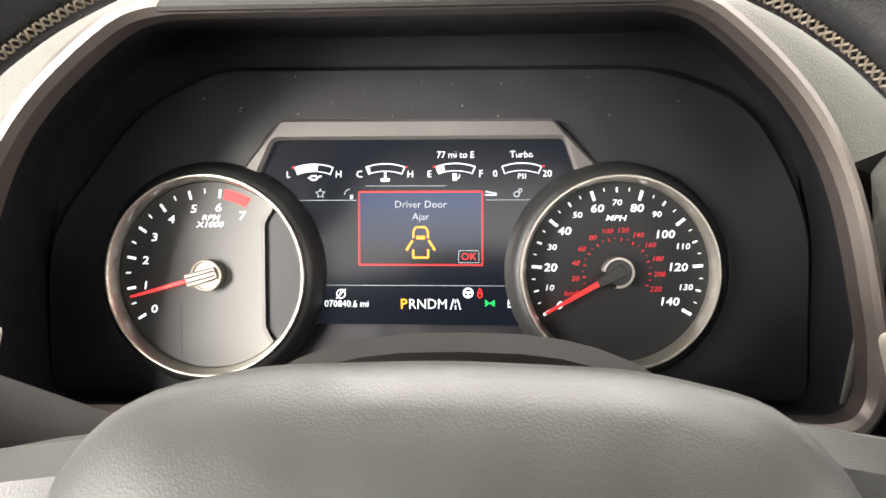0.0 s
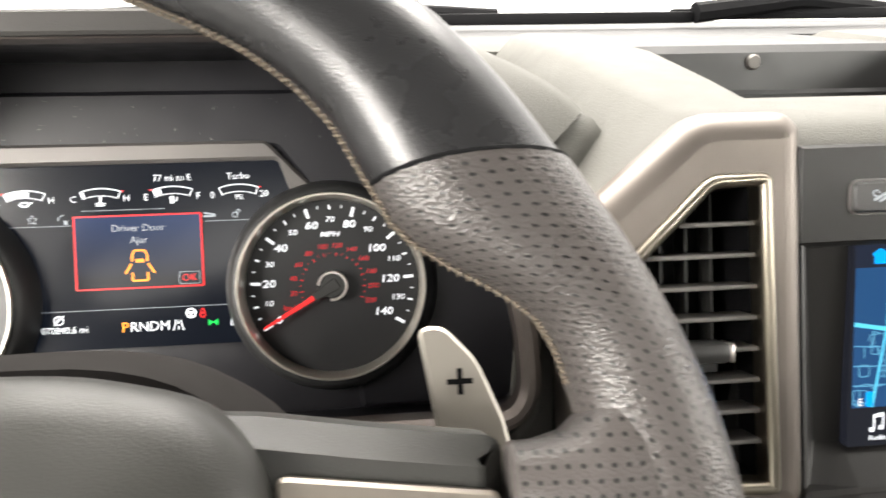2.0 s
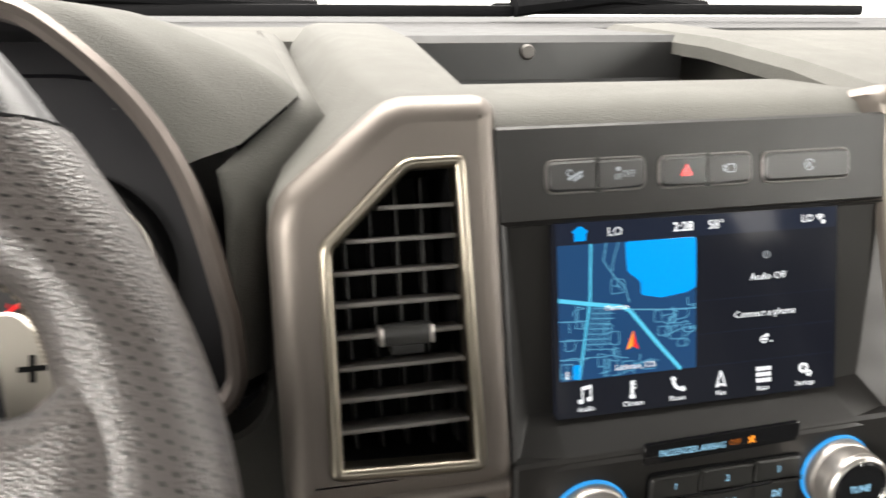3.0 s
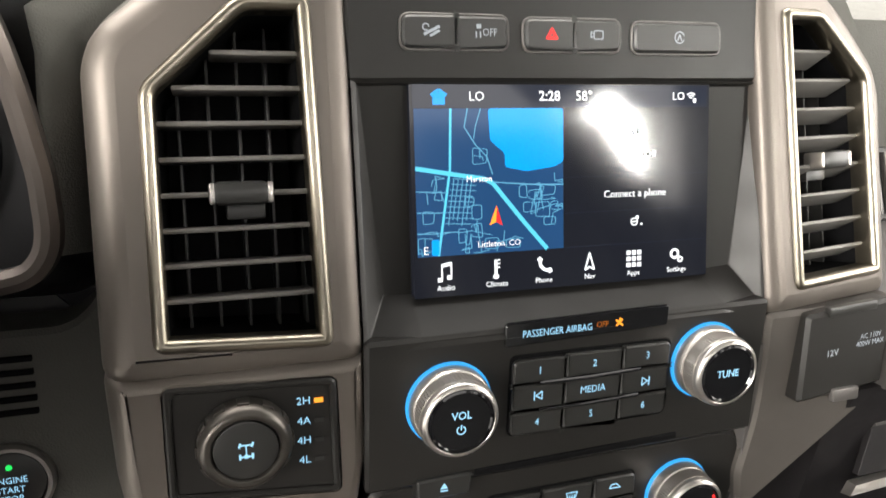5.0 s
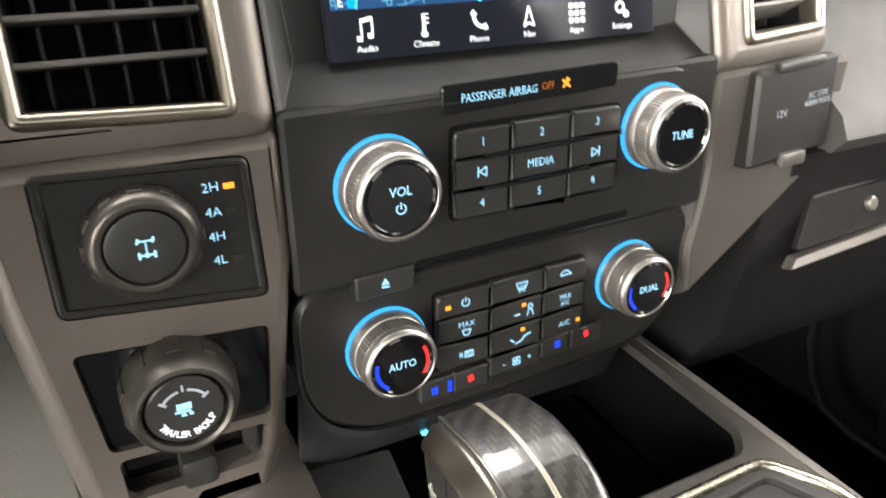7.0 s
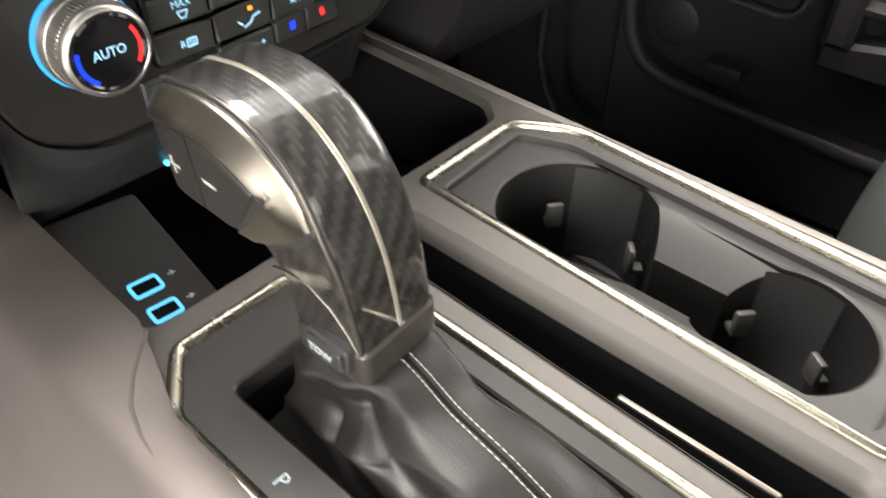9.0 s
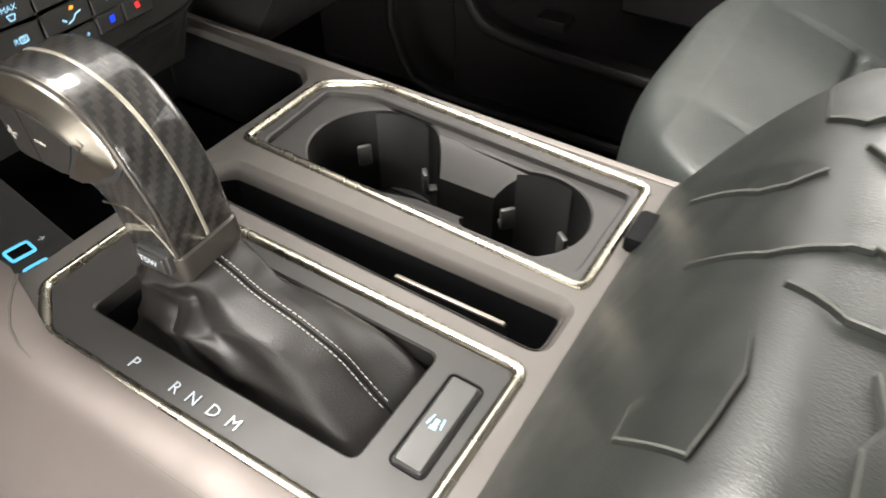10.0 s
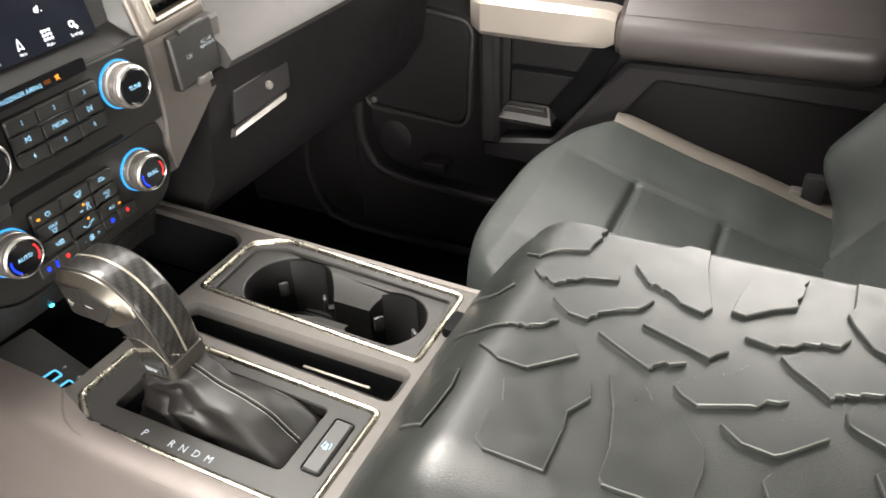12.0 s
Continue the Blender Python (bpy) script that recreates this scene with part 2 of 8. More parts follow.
G_CLUSTER = glow("cluster_screen", (0.0045, 0.006, 0.010), 1.0, 0.16)
G_CYAN = glow("bin_light_cyan", (0.05, 0.55, 0.85), 5.0)
G_USB = glow("usb_light", (0.10, 0.45, 0.80), 1.1)


# ---- building helpers ----
def face(x, y, z, lean=0.0):
    """A frame on an upright panel: x right, y up the panel (leaning back by lean degrees), z out towards the cabin."""
    a = radians(lean)
    return Matrix(((1, 0, 0, x), (0, math.sin(a), -math.cos(a), y), (0, math.cos(a), math.sin(a), z), (0, 0, 0, 1)))


F_CLUSTER = face(0, 0.434, 0.785, 14.5)
F_LIP = face(0, 0.326, 0.785, 10.8)
F_SCREEN = face(0.464, 0.303, 0.722, 9.3)
F_LOWER = face(0.464, 0.286, 0.60, 0.0)
F_BEZEL = face(0.464, 0.285, 0.70, 12.6)
F_WHEEL = face(0.01, 0.125, 0.81, 25.0)
I4 = Matrix.Identity(4)


def thing(name, m, label, category, group="", kind=""):
    ob = new(name)
    ob.empty_display_size = 0.02
    ob.matrix_world = m
    return tagged(ob, label, category, group, kind)


def mesh_of(name, bm, mat, sharp=35):
    me = bpy.data.meshes.new(name)
    bmesh.ops.recalc_face_normals(bm, faces=bm.faces[:])
    bm.to_mesh(me)
    bm.free()
    for p in me.polygons:
        p.use_smooth = True
    me.set_sharp_from_angle(angle=radians(sharp))
    me.materials.append(mat)
    return me


def part(name, bm, mat, parent=None, label="", sharp=35):
    ob = new(name, mesh_of(name, bm, mat, sharp))
    ob.parent = parent
    return tagged(ob, label)


def solid(name, bm, mat, label, category, group="", kind="", m=I4, sharp=35):
    ob = new(name, mesh_of(name, bm, mat, sharp))
    ob.matrix_world = m
    return tagged(ob, label, category, group, kind)


def rounded(pts, r, n=4):
    """A polygon with its corners rounded; r is one radius or one for each corner."""
    out, k = [], len(pts)
    for i in range(k):
        p, a, b = Vector(pts[i]), Vector(pts[i - 1]), Vector(pts[(i + 1) % k])
        ri = r[i] if isinstance(r, (list, tuple)) else r
        da, db = (a - p), (b - p)
        ri = min(ri, da.length * 0.45, db.length * 0.45)
        if ri <= 1e-6:
            out.append((p.x, p.y))
            continue
        s, e = p + da.normalized() * ri, p + db.normalized() * ri
        for j in range(n + 1):
            t = j / n
            q = s * (1 - t) ** 2 + p * 2 * t * (1 - t) + e * t * t
            out.append((q.x, q.y))
    return out


def rect(x0, x1, y0, y1, r=0.0, n=3):
    return rounded([(x0, y0), (x1, y0), (x1, y1), (x0, y1)], r, n)


def disc(cx, cy, r, n=32, a0=0.0):
    return [(cx + r * math.cos(a0 + 2 * math.pi * i / n), cy + r * math.sin(a0 + 2 * math.pi * i / n)) for i in range(n)]


def area_of(pts):
    return sum(pts[i - 1][0] * pts[i][1] - pts[i][0] * pts[i - 1][1] for i in range(len(pts))) / 2


def inset(pts, d):
    """The polygon shrunk by d (grown when d is negative)."""
    s = 1 if area_of(pts) > 0 else -1
    out, k = [], len(pts)
    for i in range(k):
        a, p, b = Vector(pts[i - 1]), Vector(pts[i]), Vector(pts[(i + 1) % k])
        e, f = (p - a), (b - p)
        if e.length < 1e-9 or f.length < 1e-9:
            out.append((p.x, p.y))
            continue
        e.normalize(), f.normalize()
        n1, n2 = Vector((-e.y, e.x)) * s, Vector((-f.y, f.x)) * s
        m = n1 + n2
        m = m / max(m.length_squared, 0.4) * 2
        q = p + m * d
        out.append((q.x, q.y))
    return out


def plate(bm, outer, holes=(), w0=0.0, w1=0.002, b=0.0, m=I4, back=False):
    """A plate with holes, its front at w1 with chamfered edges, its sides going back to w0."""
    def ring(pts, w):
        return [bm.verts.new(m @ Vector((x, y, w))) for x, y in pts]

    edges = []
    for k, pts in enumerate([outer, *holes]):
        f = ring(inset(pts, b if k == 0 else -b) if b else pts, w1)
        n = len(f)
        edges += [bm.edges.new((f[i - 1], f[i])) for i in range(n)]
        loops = [f]
        if b:
            loops.append(ring(pts, w1 - b))
        loops.append(ring(pts, w0))
        for p, q in zip(loops, loops[1:]):
            for i in range(n):
                bm.faces.new((p[i - 1], p[i], q[i], q[i - 1]))
        if back and k == 0:
            bm.faces.new(loops[-1])
    bmesh.ops.triangle_fill(bm, use_beauty=True, use_dissolve=False, edges=edges)


def lathe(bm, prof, seg=40, m=I4, a0=0.0, a1=2 * math.pi):
    """prof: (radius, height) from one end to the other, turned about the z axis."""
    full = abs(a1 - a0) > 6.28
    cols = seg if full else seg + 1
    rows = []
    for r, z in prof:
        if r < 1e-7:
            rows.append([bm.verts.new(m @ Vector((0, 0, z)))] * cols)
        else:
            rows.append([bm.verts.new(m @ Vector((r * math.cos(a0 + (a1 - a0) * i / seg), r * math.sin(a0 + (a1 - a0) * i / seg), z))) for i in range(cols)])
    for p, q in zip(rows, rows[1:]):
        for i in range(seg):
            j = (i + 1) % cols
            vs = []
            for v in (p[i], p[j], q[j], q[i]):
                if v not in vs:
                    vs.append(v)
            if len(vs) > 2:
                bm.faces.new(vs)


def loft(bm, loops, cap=True, closed=True):
    """Skin between loops of equally many points."""
    vs = [[bm.verts.new(Vector(p)) for p in lp] for lp in loops]
    n = len(vs[0])
    for p, q in zip(vs, vs[1:]):
        for i in range(n if closed else n - 1):
            j = (i + 1) % n
            bm.faces.new((p[i], p[j], q[j], q[i]))
    if cap and closed:
        bm.faces.new(vs[0])
        bm.faces.new(vs[-1])
    return vs


def tube(bm, pts, r, seg=8, closed=False, flat=1.0):
    """A round bar along points; r is one radius or one for each point."""
    pts = [Vector(p) for p in pts]
    k = len(pts)
    loops, side = [], None
    for i, p in enumerate(pts):
        a = pts[i - 1] if i or closed else p
        b = pts[(i + 1) % k] if i < k - 1 or closed else p
        d = (b - a).normalized()
        if side is None:
            side = d.cross(Vector((0, 0, 1)))
            if side.length < 0.1:
                side = d.cross(Vector((1, 0, 0)))
        side = (side - d * side.dot(d)).normalized()
        up = side.cross(d)
        ri = r[i] if isinstance(r, (list, tuple)) else r
        loops.append([p + (side * math.cos(2 * math.pi * j / seg) + up * math.sin(2 * math.pi * j / seg) * flat) * ri for j in range(seg)])
    if closed:
        loops.append(loops[0])
    loft(bm, loops, cap=not closed)
    if closed:
        bmesh.ops.remove_doubles(bm, verts=bm.verts[:], dist=1e-6)


def box(bm, x0, x1, y0, y1, z0, z1, b=0.0, m=I4, seg=2):
    made = bmesh.ops.create_cube(bm, size=1.0)
    vs = made["verts"]
    for v in vs:
        v.co = Vector(((x0 + x1) / 2 + v.co.x * (x1 - x0), (y0 + y1) / 2 + v.co.y * (y1 - y0), (z0 + z1) / 2 + v.co.z * (z1 - z0)))
    if b:
        es = list({e for v in vs for e in v.link_edges})
        got = bmesh.ops.bevel(bm, geom=es, offset=b, segments=seg, affect="EDGES", profile=0.5)
        vs = list({v for f in got["faces"] for v in f.verts} | {v for v in vs if v.is_valid})
    bmesh.ops.transform(bm, matrix=m, verts=vs)


def sheet(bm, nx, ny, fn):
    """A grid of points fn(s, t), s and t from 0 to 1."""
    vs = [[bm.verts.new(Vector(fn(i / nx, j / ny))) for i in range(nx + 1)] for j in range(ny + 1)]
    for j in range(ny):
        for i in range(nx):
            bm.faces.new((vs[j][i], vs[j][i + 1], vs[j + 1][i + 1], vs[j + 1][i]))
    return vs


def extrude_x(bm, profile, x0, x1, closed=True):
    loft(bm, [[(x, y, z) for y, z in profile] for x in (x0, x1)], cap=closed, closed=closed)


def words(name, body, size, x, y, w, mat, parent, turn=0.0, shear=0.0, bold=-0.006, align="CENTER", m=I4, squash=1.0):
    """Raised lettering in the built-in font, turned into a mesh."""
    cu = bpy.data.curves.new(name, "FONT")
    cu.body, cu.size, cu.align_x, cu.align_y, cu.shear, cu.extrude = body, size, align, "CENTER", shear, 0.00008
    cu.offset, cu.resolution_u = bold * size, 2
    tmp = bpy.data.objects.new(name, cu)
    me = bpy.data.meshes.new_from_object(tmp)
    bpy.data.objects.remove(tmp)
    bpy.data.curves.remove(cu)
    me.transform(m @ Matrix.Translation((x, y, w)) @ Matrix.Rotation(radians(turn), 4, "Z") @ Matrix.Diagonal((squash, 1, 1, 1)))
    me.materials.clear()
    me.materials.append(mat)
    ob = new(name, me)
    ob.parent = parent
    return ob


def bars(name, mat, parent, items, m=I4, t=0.0002):
    """Flat strokes: each item is (x0, y0, x1, y1, width, w)."""
    bm = bmesh.new()
    for x0, y0, x1, y1, wd, w in items:
        d = Vector((x1 - x0, y1 - y0))
        if d.length < 1e-9:
            continue
        d.normalize()
        n = Vector((-d.y, d.x)) * wd / 2
        pts = [(x0 + n.x, y0 + n.y), (x0 - n.x, y0 - n.y), (x1 - n.x, y1 - n.y), (x1 + n.x, y1 + n.y)]
        plate(bm, pts, (), w - t, w, 0, m)
    return part(name, bm, mat, parent)


def strokes(pts, wd, w, closed=False):
    k = len(pts)
    return [(*pts[i], *pts[(i + 1) % k], wd, w) for i in range(k if closed else k - 1)]


def arc(cx, cy, r, a0, a1, n=12):
    return [(cx + r * math.cos(radians(a0 + (a1 - a0) * i / n)), cy + r * math.sin(radians(a0 + (a1 - a0) * i / n))) for i in range(n + 1)]


def shape(name, pts, mat, parent, w, t=0.0003, b=0.0, label=""):
    bm = bmesh.new()
    plate(bm, pts, (), w - t, w, b)
    return part(name, bm, mat, parent, label)


def spline(pts, n=6):
    """A smooth open line through the points."""
    out, k = [], len(pts)
    for i in range(k - 1):
        p = [Vector(pts[max(0, min(k - 1, i + j))]) for j in (-1, 0, 1, 2)]
        for j in range(n):
            t = j / n
            q = 0.5 * (2 * p[1] + (p[2] - p[0]) * t + (2 * p[0] - 5 * p[1] + 4 * p[2] - p[3]) * t * t + (3 * p[1] - p[0] - 3 * p[2] + p[3]) * t ** 3)
            out.append((q.x, q.y))
    return out + [tuple(pts[-1])]


def mirror_x(pts):
    return [(-x, y) for x, y in reversed(pts)]


# ---- the bay and the cab's shell ----
bm = bmesh.new()
box(bm, -6, 7, -8, 8, -1.0, -0.7)
solid("ground", bm, M_FLOORBAY, "grey concrete floor of the bay", "floor", kind="structure")
bm = bmesh.new()
box(bm, -0.62, 1.36, -1.3, 0.86, -0.05, 0.05, 0.01)
solid("floor", bm, M_CARPET, "black carpet on the cab floor", "floor", kind="structure")
bm = bmesh.new()
box(bm, -0.62, 1.36, 0.80, 0.86, 0.05, 0.90)
solid("wall_front", bm, M_CARPET, "dark carpeted firewall under the dashboard", "wall", kind="structure")
# Unseen plain walls; their heights limit incoming light and reflections in the screen.
bm = bmesh.new()
box(bm, -0.62, 1.36, -1.36, -1.30, -0.05, 1.02)
box(bm, 1.24, 1.34, -0.70, 0.86, 0.05, 0.70)
box(bm, 1.24, 1.34, -1.30, -0.70, 0.05, 0.84)
solid("wall_rear", bm, M_DOOR, "unseen plain dark rear and side wall of the cab", "wall", kind="structure")
bm = bmesh.new()
loft(bm, [[(-0.55, y, z), (1.30, y, z), (1.30, y, z + 0.06), (-0.55, y, z + 0.06)] for y, z in ((-1.40, 1.40), (-0.30, 1.41), (0.0, 1.38), (0.20, 1.33))])
solid("ceiling", bm, M_HEADLINER, "light grey cloth headliner", "ceiling", kind="structure")
for sx, side in ((-0.60, -1), (1.33, 1)):
    # Unseen rails, added to cut the window light on the console lid.
    bm = bmesh.new()
    loft(bm, [[(sx - side * a, y, z) for a, z in ((0.02, 1.22 + d), (0.06, 1.22 + d), (0.12, 1.28 + d), (0.22, 1.38 + d), (0.26, 1.42 + d), (0.02, 1.42 + d))] for y, d in ((-1.40, 0.0), (-0.3, 0.0), (0.18, -0.07))])
    solid("roof_rail", bm, M_HEADLINER, "unseen grey cloth side rail under the roof", "roof rail", kind="structure")
    bm = bmesh.new()
    tube(bm, [(sx, 0.86, 0.90), (sx - side * 0.02, 0.55, 1.2), (sx - side * 0.05, 0.20, 1.36)], 0.05, 8)
    solid("pillar", bm, M_HEADLINER, "grey trimmed windscreen pillar", "pillar", kind="structure")
    bm = bmesh.new()
    box(bm, sx - 0.05, sx + 0.05, -0.72, -0.56, 0.05, 1.40, 0.02)
    solid("pillar", bm, M_HEADLINER, "grey trimmed door pillar", "pillar", kind="structure")

# ---- dashboard: pad, hood, columns, tray ----
dash = thing("dashboard", I4, "dark grey soft-grained dashboard with satin metallic trim under the windscreen", "dashboard", kind="structure")
TOP = [(0.372, 0.800), (0.372, 0.852), (0.385, 0.872), (0.42, 0.882), (0.60, 0.908), (0.76, 0.930), (0.80, 0.93), (0.80, 0.80)]
bm = bmesh.new()
extrude_x(bm, TOP, -0.60, -0.268)
part("upper_pad", bm, M_PAD, dash, "soft grained pad beside the hood")
bm = bmesh.new()
extrude_x(bm, [(0.74, 0.86), (0.74, 0.920), (0.76, 0.929), (0.80, 0.935), (0.80, 0.86)], -0.268, 0.290)
part("upper_pad", bm, M_PAD, dash, "soft grained pad behind the hood")
bm = bmesh.new()
extrude_x(bm, [(0.36, 0.74), (0.352, 0.82), (0.372, 0.868), (0.42, 0.880), (0.60, 0.908), (0.76, 0.930), (0.80, 0.93), (0.80, 0.74)], 0.685, 1.34)
part("upper_pad", bm, M_PAD, dash, "soft grained pad on the passenger side")
# flat cap in front of the screen, the tray behind it and the raised rear ledge
bm = bmesh.new()
extrude_x(bm, [(0.331, 0.860), (0.335, 0.872), (0.345, 0.884), (0.358, 0.890), (0.428, 0.893), (0.434, 0.888), (0.434, 0.855), (0.34, 0.853)], 0.337, 0.591)
part("centre_cap", bm, M_PAD, dash, "grey capping strip over the screen")
bm = bmesh.new()
box(bm, 0.337, 0.591, 0.43, 0.585, 0.850, 0.862, 0.002)
part("tray_floor", bm, M_BLACK, dash)
bm = bmesh.new()
extrude_x(bm, [(0.572, 0.862), (0.570, 0.885), (0.574, 0.888), (0.574, 0.918), (0.580, 0.924), (0.80, 0.935), (0.80, 0.862)], 0.337, 0.591)
rear = part("tray_rear_panel", bm, M_BLACK, dash, "dark rear panel of the dash-top tray")
bm = bmesh.new()
lathe(bm, [(0.0, 0.004), (0.005, 0.0035), (0.0065, 0.001), (0.0065, 0)], 24, face(0.447, 0.5735, 0.9105, 0))
part("light_sensor", bm, M_DECK, rear, "small round sensor in the tray's rear panel")


def column(sign):
    """The padded column that runs from the vent surround back to the windscreen."""
    cx = 0.464
    front = [(0.119, 0.855), (0.119, 0.883), (0.127, 0.8915), (0.1695, 0.8915), (0.176, 0.889), (0.228, 0.849), (0.235, 0.836), (0.236, 0.80)]
    mid = [(0.120, 0.855), (0.120, 0.899), (0.128, 0.906), (0.176, 0.907), (0.188, 0.902), (0.216, 0.872), (0.222, 0.860), (0.224, 0.82)]
    back = [(0.115, 0.86), (0.115, 0.928), (0.123, 0.936), (0.180, 0.937), (0.192, 0.934), (0.206, 0.918), (0.210, 0.908), (0.212, 0.84)]
    def shell(prof):
        """The same outline as a thick skin, open below."""
        return [(prof[1][0], prof[1][1] - 0.010), *prof[1:], (prof[7][0] - 0.008, prof[7][1]), (prof[5][0] - 0.010, prof[5][1] - 0.005), (prof[3][0] - 0.002, prof[3][1] - 0.012)]

    front, mid, back = shell(front), shell(mid), shell(back)
    bm = bmesh.new()
    loops = []
    for y, prof in ((0.332, [(a, z - 0.003) for a, z in front]), (0.343, [(a, z + 0.001) for a, z in front]), (0.356, [(a, z + 0.0025) for a, z in front]), (0.42, mid), (0.52, [((a + b) / 2, (z + q) / 2) for (a, z), (b, q) in zip(mid, back)]), (0.70, back), (0.80, [(a, z - 0.02) for a, z in back])):
        loops.append([(cx + sign * a - (0.008 if sign > 0 and a > 0.2 else 0), y + (0.012 if sign > 0 and a > 0.2 else 0), z) for a, z in prof])
    loft(bm, loops)
    return part("column_pad", bm, M_PAD, dash, "padded column behind the vent")


column(-1), column(1)

# hood over the instruments: outline of the lip, in its own leaning frame
LIP = [(0.188, -0.0405), (0.198, -0.0375), (0.2032, -0.028), (0.2032, -0.012), (0.2005, 0.010), (0.187, 0.066), (0.165, 0.107), (0.128, 0.143), (0.105, 0.1505)]
LEFT = 1.13  # the hood reaches further out on the door side
LIP_IN = spline(LIP, 5) + [(x * LEFT, y) for x, y in mirror_x(spline(LIP, 5))]
LIP_OUT = inset(LIP_IN, -0.0105)
bm = bmesh.new()
plate(bm, LIP_OUT, [LIP_IN], -0.012, 0.004, 0.0035, F_LIP)
part("hood_trim", bm, M_HOODTRIM, dash, "warm grey metallic trim round the instrument hood")
bm = bmesh.new()
plate(bm, rounded([(-0.124, 0.1512), (0.110, 0.1512), (0.104, 0.1630), (-0.117, 0.1630)], 0.002), (), -0.010, 0.0062, 0.0016, F_LIP)
part("hood_brow", bm, M_PADDARK, dash, "dark strip along the top of the hood")
bm = bmesh.new()
BACK = [(0.190, -0.085), (0.210, -0.083), (0.2205, -0.070), (0.222, -0.030), (0.222, 0.02), (0.212, 0.070), (0.185, 0.112), (0.148, 0.140), (0.120, 0.142)]
BACK_IN = spline(BACK, 5) + [(x * LEFT, y) for x, y in mirror_x(spline(BACK, 5))]
loft(bm, [[F_LIP @ Vector((x, y, -0.006)) for x, y in LIP_IN], [F_CLUSTER @ Vector((x, y, 0.012)) for x, y in BACK_IN], [F_CLUSTER @ Vector((x * 0.99, y * 0.99, -0.012)) for x, y in BACK_IN]], cap=False)
part("hood_lining", bm, M_HOODIN, dash, "dusty black lining of the instrument hood", sharp=80)
bm = bmesh.new()
edge = [p for p in LIP_OUT if p[1] > 0.070 and p[0] >= -0.0005]
edge.sort(key=lambda p: p[0])
CREASE = [(0.207, 0.350, 0.858), (0.250, 0.390, 0.889), (0.241, 0.55, 0.911), (0.233, 0.76, 0.930)]


def crease_at(t):
    """Across and height of the crease, from the lip back to the windscreen."""
    y = 0.350 + 0.41 * t
    for (x0, y0, z0), (x1, y1, z1) in zip(CREASE, CREASE[1:]):
        if y <= y1 + 1e-6:
            k = (y - y0) / (y1 - y0)
            return x0 + (x1 - x0) * k, z0 + (z1 - z0) * k
    return CREASE[-1][0], CREASE[-1][2]


def hood_skin(side):
    """The pad: its edge is the crease, and towards the middle it runs straight back from the lip."""
    out = side * (LEFT if side < 0 else 1)

    def fn(s, t):
        t = t ** 1.5
        k = (1 - s) * (len(edge) - 1)
        i = min(int(k), len(edge) - 2)
        x, y = Vector(edge[i]).lerp(Vector(edge[i + 1]), k - i)
        lip = F_LIP @ Vector((x, y, -0.003))
        cx, cz = crease_at(t)
        share = min(1.0, lip.x / edge[-1][0])
        rise = (cz - 0.858) / 0.072
        return (out * (lip.x + (cx - edge[-1][0]) * share * min(1.0, t / 0.02)), lip.y + (0.76 - lip.y) * t, lip.z + (0.938 - 0.008 * share - lip.z) * rise)
    return fn


sheet(bm, 48, 36, hood_skin(1))
sheet(bm, 48, 36, hood_skin(-1))
part("hood_pad", bm, M_PAD, dash, "soft grained pad over the instruments", sharp=60)
# rolled edge of the hood pad, dipping into the groove beside the vent column
for side in (1, -1):
    bm = bmesh.new()
    loops = []
    line = [Vector((0.203, 0.338, 0.745)), Vector((0.208, 0.342, 0.80)), Vector((0.2095, 0.347, 0.838))] + [Vector(p) for p in CREASE]
    line = [Vector(p) for p in line]
    for j, p in enumerate(line):
        w = (0.026, 0.026, 0.026, 0.027, 0.019, 0.021, 0.026)[j]
        deep = (0.5, 0.5, 0.6, 1, 1, 1, 1)[j]
        back = (0.045, 0.040, 0.026, 0.014, 0.004, 0, 0)[j]
        out = side * (LEFT if side < 0 else 1)
        loops.append([(out * (p.x + w * a), p.y + back * c, p.z - 0.03 * d * deep) for a, c, d in ((-0.06, 0.02, 0.02), (0.0, 0.0, -0.02), (0.18, 0.05, 0.03), (0.42, 0.2, 0.10), (0.68, 0.5, 0.30), (0.90, 0.85, 0.62), (1.06, 1.0, 1.0), (1.4, 1.2, 1.9))])
    dense = []
    for p, q in zip(loops, loops[1:]):
        dense += [[tuple(Vector(u).lerp(Vector(v), k / 4)) for u, v in zip(p, q)] for k in range(4)]
    loft(bm, dense + [loops[-1]], cap=False, closed=False)
    part("pad_edge", bm, M_PAD, dash, "rolled edge of the hood pad", sharp=80)
    bm = bmesh.new()
    for off in (0.0035, 0.0065):
        pts = [Vector(p) + Vector((-off - 0.002 * (j == 1), 0.006 if j == 0 else 0, 0.0012)) for j, p in enumerate(CREASE)]
        run = [pts[0].lerp(pts[1], k / 6) for k in range(1, 6)] + [pts[1].lerp(pts[2], k / 12) for k in range(12)] + [pts[2].lerp(pts[3], k / 8) for k in range(9)]
        for p, q in zip(run, run[1:]):
            for h in (0.08, 0.41, 0.74):
                tube(bm, [(out * (p.lerp(q, h)).x, *p.lerp(q, h).yz), (out * (p.lerp(q, h + 0.24)).x, *p.lerp(q, h + 0.24).yz)], 0.0004, 4)
    part("pad_stitching", bm, M_PADDARK, dash, "double row of dark stitching")

